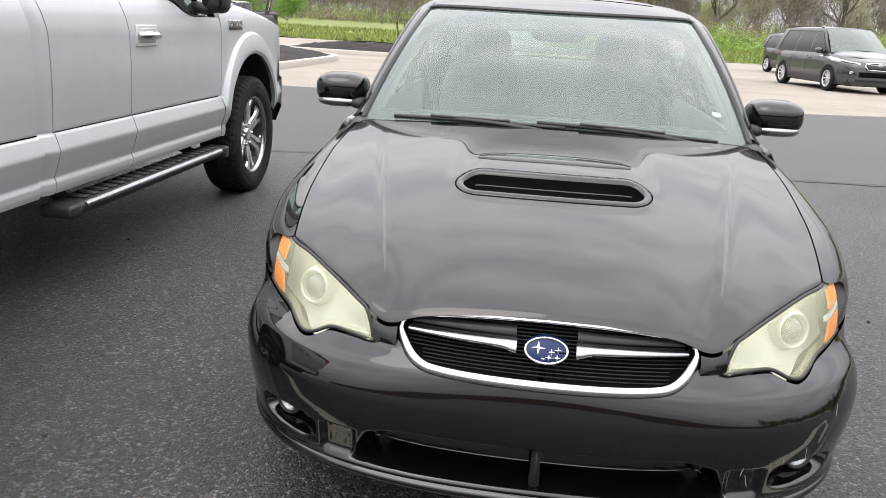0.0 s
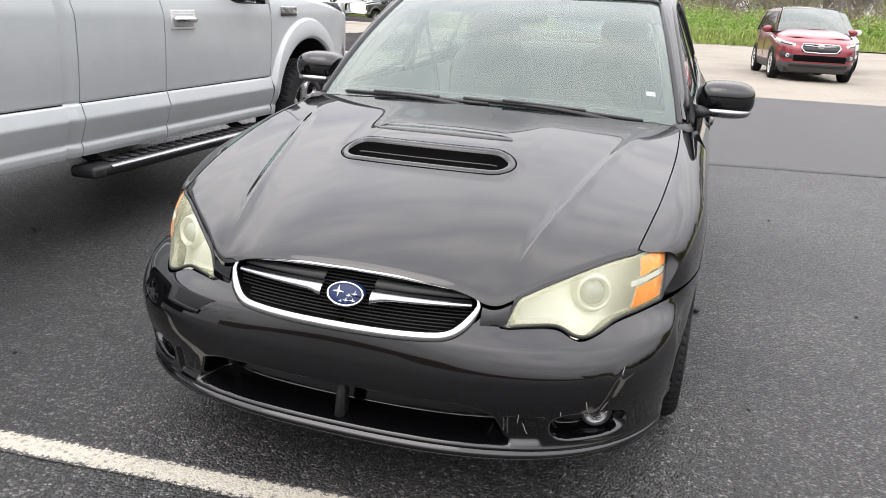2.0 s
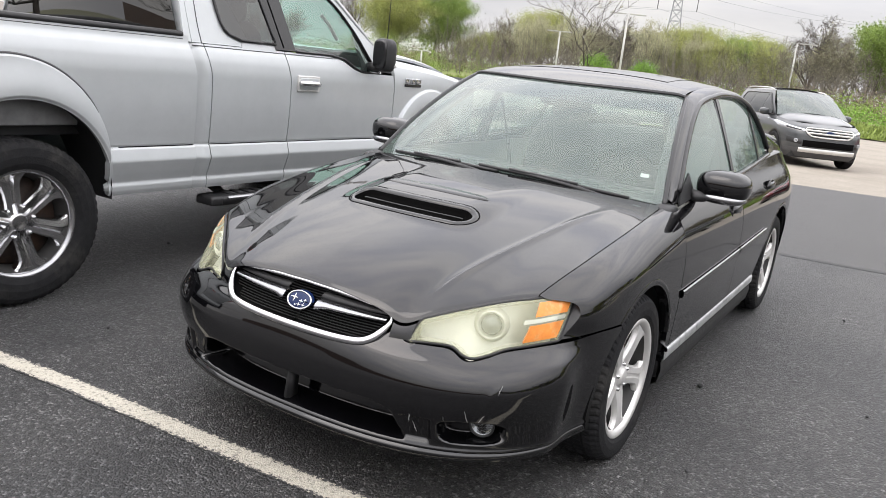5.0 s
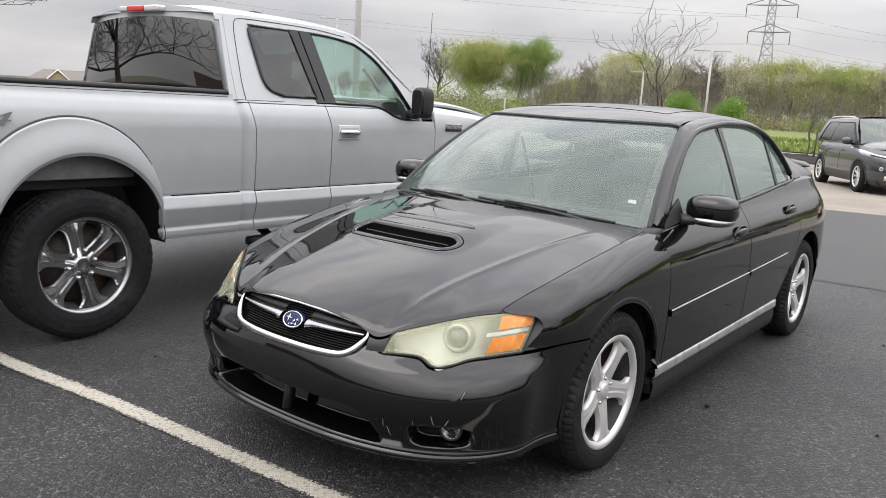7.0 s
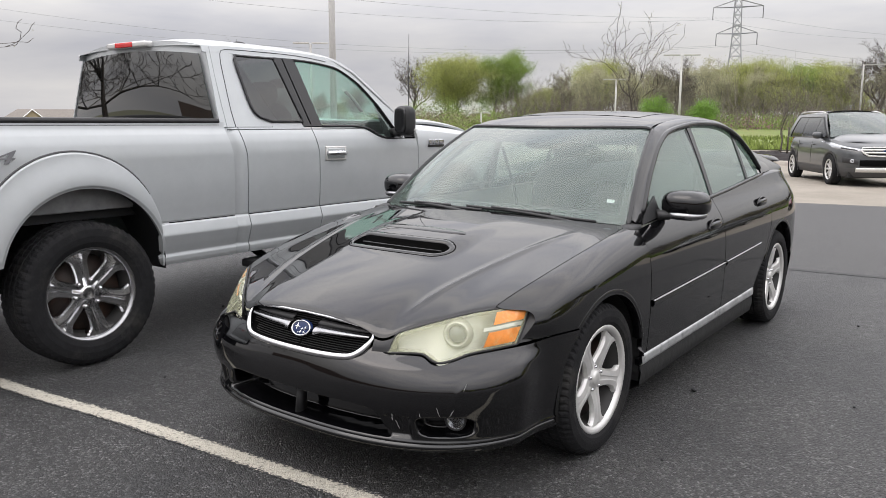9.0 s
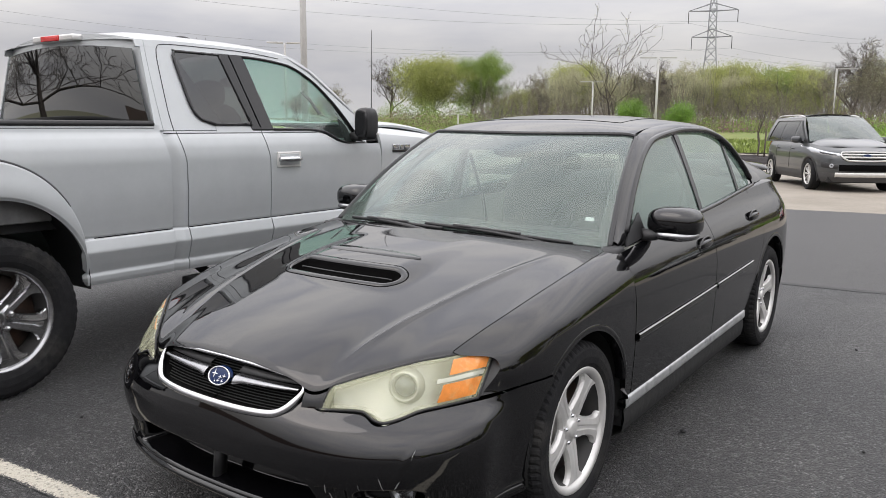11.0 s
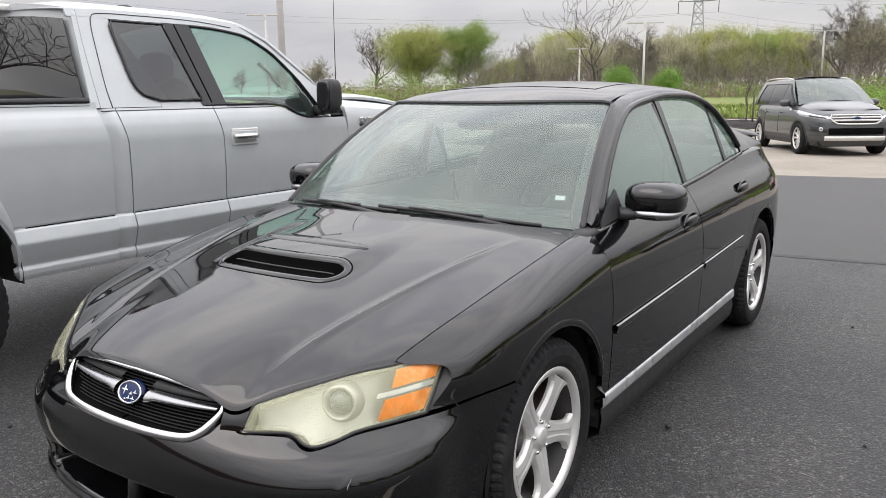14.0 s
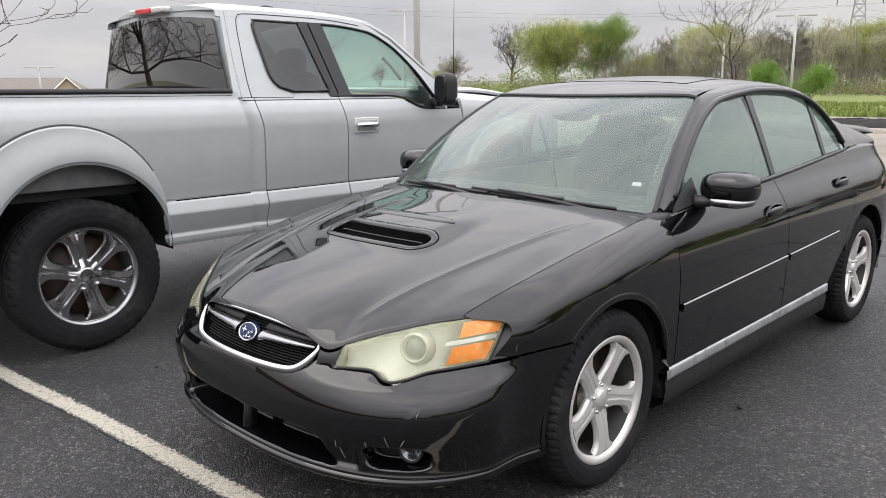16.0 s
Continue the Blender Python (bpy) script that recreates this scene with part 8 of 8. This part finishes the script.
x, y = bearing(-73.5, 9.5)
copy_thing(T_SAP, pose(x, y, ground_z(x, y), 0, 0, 250) @ Matrix.Diagonal((0.74, 0.74, 0.72, 1)))


def scrub(name, az0, az1, d0, d1, height, count, mat, size, label, seed, sparse=0.35):
    """Thicket: leaves crowded into uneven clumps along a belt."""
    g = np.random.default_rng(seed)
    n = int((az1 - az0) * 1.6) + 3
    ca, cd, ch = g.uniform(az0, az1, n * 3), g.uniform(d0, d1, n * 3), height * (0.45 + 0.6 * g.random(n * 3))
    k = g.integers(0, n * 3, count)
    r = 1.0 + 1.3 * g.random(n * 3)
    th, ph = g.random(count) * 2 * math.pi, np.arccos(g.uniform(-0.1, 1, count))
    rad = (0.55 + 0.45 * g.random(count) ** 0.5)
    pts = []
    for i in range(count):
        c = k[i]
        x, y = bearing(ca[c], cd[c])
        pts.append((x + r[c] * rad[i] * math.sin(ph[i]) * math.cos(th[i]) * 1.3, y + r[c] * rad[i] * math.sin(ph[i]) * math.sin(th[i]), ground_z(x, y) + 0.6 + ch[c] * rad[i] * math.cos(ph[i])))
    v, f = leaf_mesh(np.array(pts), size, g)
    return tagged(link_mesh(name, v, f, mat, None, smooth=False), label, "scrub", kind="stuff")


def brush(name, az0, az1, d0, d1, height, count, seed, label):
    """A belt of bare brushwood stems."""
    g = np.random.default_rng(seed)
    segs = []
    for _ in range(count):
        x, y = bearing(g.uniform(az0, az1), g.uniform(d0, d1))
        p = np.array([x, y, ground_z(x, y) + 0.3])
        h = height * (0.4 + 0.7 * g.random())
        d = np.array([g.normal(0, 0.25), g.normal(0, 0.25), 1.0])
        q = p + d * h * 0.5
        segs.append((p, q, 0.035, 0.022))
        for _ in range(4):
            e = q + (d + g.normal(0, 0.45, 3)) * h * 0.5
            segs.append((q, e, 0.018, 0.008))
            for _ in range(2):
                segs.append((e, e + (d * 0.5 + g.normal(0, 0.5, 3)) * h * 0.25, 0.009, 0.004))
    v, f = tubes_mesh(segs, 3)
    return tagged(link_mesh(name, v, f, BARK, None), label, "brushwood", kind="stuff")


brush("brushwood", -33, 32, 78, 100, 4.2, 1500, 41, "belt of bare brushwood behind the grass")
scrub("scrub", -46, 32, 84, 100, 2.6, 22000, LEAF_BROWN, 0.12, "brown winter scrub under the trees", 42)
scrub("scrub", -44, -9, 80, 96, 2.2, 26000, LEAF_GREEN, 0.075, "yellow-green scrub coming into leaf", 43)
scrub("scrub", -9, 32, 66, 84, 2.3, 34000, LEAF_GREEN, 0.085, "thick bright green scrub along the bank", 44)
scrub("scrub", -9, 32, 68, 84, 2.6, 22000, LEAF_BROWN, 0.08, "brown twiggy scrub along the bank", 45)
scrub("scrub", -9, 32, 64, 78, 1.5, 14000, LEAF_DEEP, 0.08, "deep green low scrub along the bank", 46)
scrub("scrub", -17, -14, 84, 88, 2.0, 1200, LEAF_PINK, 0.09, "pink blossoming shrub", 47)
scrub("scrub", -39.5, -31.0, 99, 106, 4.2, 11000, LEAF_GREEN, 0.09, "green underwood below the tall trees", 48)
# long grass on the bank
g = np.random.default_rng(50)
n = 26000
gx = g.uniform(-40, 34, n)
gy = VERGE(gx) + 0.3 + g.random(n) ** 1.6 * 16
gz = np.array([ground_z(a, b) + 0.03 + bank(a, b) for a, b in zip(gx, gy)])
h = 0.10 + 0.22 * g.random(n)
lean = g.normal(0, 0.08, (n, 2))
w = 0.035 + 0.04 * g.random(n)
V = np.stack([np.stack([gx - w, gy, gz], 1), np.stack([gx + w, gy, gz], 1), np.stack([gx + lean[:, 0], gy + lean[:, 1], gz + h], 1)], 1).reshape(-1, 3)
i = np.arange(n) * 3
LEAF_GRASS = material("grass_blades", (0.17, 0.22, 0.05), 0.8, noise_scale=0.5, vary=0.3, per_island=0.4)
tagged(link_mesh("long_grass", V.tolist(), np.stack([i, i + 1, i + 2], 1).tolist(), LEAF_GRASS, None, smooth=False), "long spring grass on the bank", "grass", kind="stuff")


# ---- poles, pylon, wires, houses ----
GALV = material("galvanised_steel", (0.36, 0.37, 0.38), 0.55, 0.5, noise_scale=10, vary=0.12)
POLE_PAINT = material("pale_grey_pole", (0.50, 0.49, 0.47), 0.6, 0.1, noise_scale=6, vary=0.1)
SIDING = material("beige_siding", (0.42, 0.35, 0.24), 0.85, noise_scale=4, vary=0.1)
SHINGLE = material("grey_brown_shingle", (0.20, 0.18, 0.16), 0.95, noise_scale=8, vary=0.25, bump=0.5, bump_scale=20)


def lamp_post(x, y, height, radius, arm, rz, base=True, z0=None):
    z = ground_z(x, y) if z0 is None else z0
    ob = thing("lamp_post", pose(x, y, z, 0, 0, rz), "pale grey parking lot lamp post with twin flat heads", "lamp post", "lot lamp posts")
    tube("pole", [(0, 0, 0), (0, 0, height)], [radius, radius * 0.72], POLE_PAINT, ob, sides=10)
    for s in (1, -1):
        block("lamp_head", (s * arm * 0.55 - arm * 0.45, -0.16, height - 0.04), (s * arm * 0.55 + arm * 0.45, 0.16, height + 0.05), POLE_PAINT, ob, "flat lamp head", bevel=0.02)
    if base:
        lathe("footing", [(0, 0.001), (0.65, 0.001), (0.65, 0.26), (0.62, 0.29), (0, 0.30)], KERB, ob, "concrete footing", steps=16, m=pose(0, 0, 0, 0, -90, 0))
    return ob


x, y = bearing(-44.8, 24)
lamp_post(x, y, 8.5, 0.105, 0.8, 40)
for az, dist, hgt, arm, rz in ((-46.3, 55, 6.55, 1.15, 46), (-24.9, 78, 5.5, 1.2, 25), (-20.6, 64, 6.6, 1.35, 28), (-9.55, 88, 7.0, 1.9, 12), (-34.3, 80, 2.4, 0.9, 35)):
    x, y = bearing(az, dist)
    lamp_post(x, y, hgt, 0.10, arm, rz)
x, y = 2.26 - 70 * math.sin(radians(70.7)), -2.28 + 70 * math.cos(radians(70.7))
lamp_post(x, y, 3.10, 0.10, 1.1, 70)


def build_pylon(az, dist):
    x, y = bearing(az, dist)
    z = -1.5
    py = thing("transmission_tower", pose(x, y, z, 0, 0, 15) @ Matrix.Diagonal((0.80, 0.80, 1.16, 1)), "grey lattice steel transmission tower", "pylon")
    W = spline([(0, 3.6), (6, 2.5), (12, 1.35), (16, 0.95), (20.5, 0.8), (25, 0.15)])
    zs = [0, 3, 5.8, 8.2, 10.4, 12.4, 14.2, 15.8, 17.4, 19, 20.5, 22.5, 25]
    corner = [(1, 1), (-1, 1), (-1, -1), (1, -1)]
    for cx, cy in corner:
        tube("leg", [(cx * float(W(q)), cy * float(W(q)), q) for q in zs], 0.10, GALV, py, sides=4)
    braces = []
    for a, b in zip(zs[:-1], zs[1:]):
        wa, wb = float(W(a)), float(W(b))
        for i in range(4):
            c, d = corner[i], corner[(i + 1) % 4]
            pa, pb, qa, qb = (np.array([c[0] * wa, c[1] * wa, a]), np.array([c[0] * wb, c[1] * wb, b]), np.array([d[0] * wa, d[1] * wa, a]), np.array([d[0] * wb, d[1] * wb, b]))
            braces += [(pa, qb, 0.055, 0.055), (qa, pb, 0.055, 0.055), (pb, qb, 0.05, 0.05)]
    v, f = tubes_mesh(braces, 4)
    link_mesh("bracing", v, f, GALV, py, "crossed steel bracing")
    for q, a in ((16.0, 4.6), (20.2, 5.6)):
        for s in (1, -1):
            for d in (1, -1):
                tube("cross_arm", [(0, d * 0.8, q), (s * a, 0, q + 0.1)], 0.07, GALV, py, sides=4)
                tube("cross_arm", [(0, d * 0.7, q + 1.3), (s * a, 0, q + 0.1)], 0.055, GALV, py, sides=4)
        for s in (1, -1):
            tube("insulator", [(s * a, 0, q), (s * a, 0, q - 1.9)], 0.09, PLASTIC_GREY, py, "hanging insulator", sides=6)
    return py, x, y, z


pylon, px, py_, pz = build_pylon(-17.2, 165)
for k, (q, a, el) in enumerate(((14.2, -5.0, 7.9), (14.2, 5.0, 7.0), (18.4, -6.1, 10.0), (18.4, 6.1, 11.3))):
    ex, ey = bearing(-78, 175)
    A = np.array([px + a * 0.70, py_ + a * 0.19, pz + q * 1.16])
    B = np.array([ex, ey, 1.5 + 175 * math.tan(radians(el))])
    t = np.linspace(0, 1, 40)
    P = A[None] * (1 - t[:, None]) + B[None] * t[:, None] - np.stack([0 * t, 0 * t, 5.5 * 4 * t * (1 - t)], 1)
    w = tube("power_line", P, 0.024, GALV, None, sides=4)
    tagged(w, "thin grey power line across the sky", "power line", "power lines")
    C = A + (A - B) * np.array([0.5, 0.5, 0]) + np.array([0, 0, 2.0])
    P = A[None] * (1 - t[:, None]) + C[None] * t[:, None] - np.stack([0 * t, 0 * t, 4.0 * 4 * t * (1 - t)], 1)
    w = tube("power_line", P, 0.024, GALV, None, sides=4)
    tagged(w, "thin grey power line across the sky", "power line", "power lines")


def house(x, y, rz, w, d, ridge, eave, gables, z0):
    ob = thing("house", pose(x, y, z0, 0, 0, rz), "low beige house with a brown shingle roof", "house", "houses beyond the lot")
    block("wall", (-w / 2, -d / 2, 0), (w / 2, d / 2, eave), SIDING, ob, "beige siding wall", bevel=0.02)
    V = [(-w / 2 - 0.4, -d / 2 - 0.4, eave - 0.05), (w / 2 + 0.4, -d / 2 - 0.4, eave - 0.05), (w / 2 + 0.4, d / 2 + 0.4, eave - 0.05), (-w / 2 - 0.4, d / 2 + 0.4, eave - 0.05), (-w / 2 + d * 0.3, 0, ridge), (w / 2 - d * 0.3, 0, ridge)]
    link_mesh("roof", V, [(0, 1, 5, 4), (1, 2, 5), (2, 3, 4, 5), (3, 0, 4), (3, 2, 1, 0)], SHINGLE, ob, "brown shingle roof", smooth=False)
    for gx, gw in gables:
        gh = eave + (ridge - eave) * 0.92
        V = [(gx - gw / 2, -d / 2 - 0.9, eave - 0.05), (gx + gw / 2, -d / 2 - 0.9, eave - 0.05), (gx, -d / 2 - 0.9, gh), (gx - gw / 2, 0, eave - 0.05), (gx + gw / 2, 0, eave - 0.05), (gx, 0, gh)]
        gab = link_mesh("gable", V, [(0, 1, 2), (1, 4, 5, 2), (3, 0, 2, 5)], SIDING, ob, "beige gable end", smooth=False)
        R = [(gx - gw / 2 - 0.3, -d / 2 - 1.15, eave - 0.28), (gx, -d / 2 - 1.15, gh + 0.08), (gx + gw / 2 + 0.3, -d / 2 - 1.15, eave - 0.28), (gx - gw / 2 - 0.3, 0.3, eave - 0.28), (gx, 0.3, gh + 0.08), (gx + gw / 2 + 0.3, 0.3, eave - 0.28)]
        R2 = [(a, b, c - 0.12) for a, b, c in R]
        link_mesh("gable_roof", R + R2, [(0, 1, 4, 3), (1, 2, 5, 4), (6, 7, 1, 0), (7, 8, 2, 1)], SHINGLE, gab, smooth=False)
        tube("bargeboard", R[:3], 0.07, PAINT_WHITE, gab, sides=4)
        block("window", (gx - 0.6, -d / 2 - 0.93, eave * 0.35), (gx + 0.6, -d / 2 - 0.86, eave * 0.8), DARK_GLASS, gab, bevel=0.01)
    return ob


ex, ey = 2.26, -2.28
for az, dist, w, gab, ridge in ((-72.6, 82, 15, ((-5.5, 5.0), (4.6, 3.8)), 2.26), (-62, 95, 16, ((-4, 4),), 2.1), (-41.3, 118, 9.5, ((-0.2, 4.6),), 1.8), (-80, 80, 14, ((-3, 4),), 2.3)):
    hx, hy = ex + dist * math.sin(radians(az)), ey + dist * math.cos(radians(az))
    z0 = ridge - 4.6
    house(hx, hy, -az, w, 8.0, 4.6, 2.7, gab, z0)
x, y = bearing(-39.6, 100)
shed = block("shed", (x - 1.0, y - 1.0, -0.8), (x + 1.0, y + 1.0, 1.45), SIDING, None, bevel=0.03)
tagged(shed, "small pale shed under the trees", "shed")


# plain wall added unseen behind the camera, closing the lot and shaping reflections
BRICK_WALL = material("dark_brick_wall", (0.16, 0.115, 0.09), 0.9, noise_scale=3, vary=0.25, bump=0.3, bump_scale=20, second=(0.12, 0.09, 0.075), second_scale=0.6)
wall = block("wall_south", (-60.0, -52.4, -0.1), (90.0, -52.0, 4.4), BRICK_WALL, None, bevel=0.02)
tagged(wall, "unseen plain dark wall added to close the lot in reflections", "wall", kind="structure")
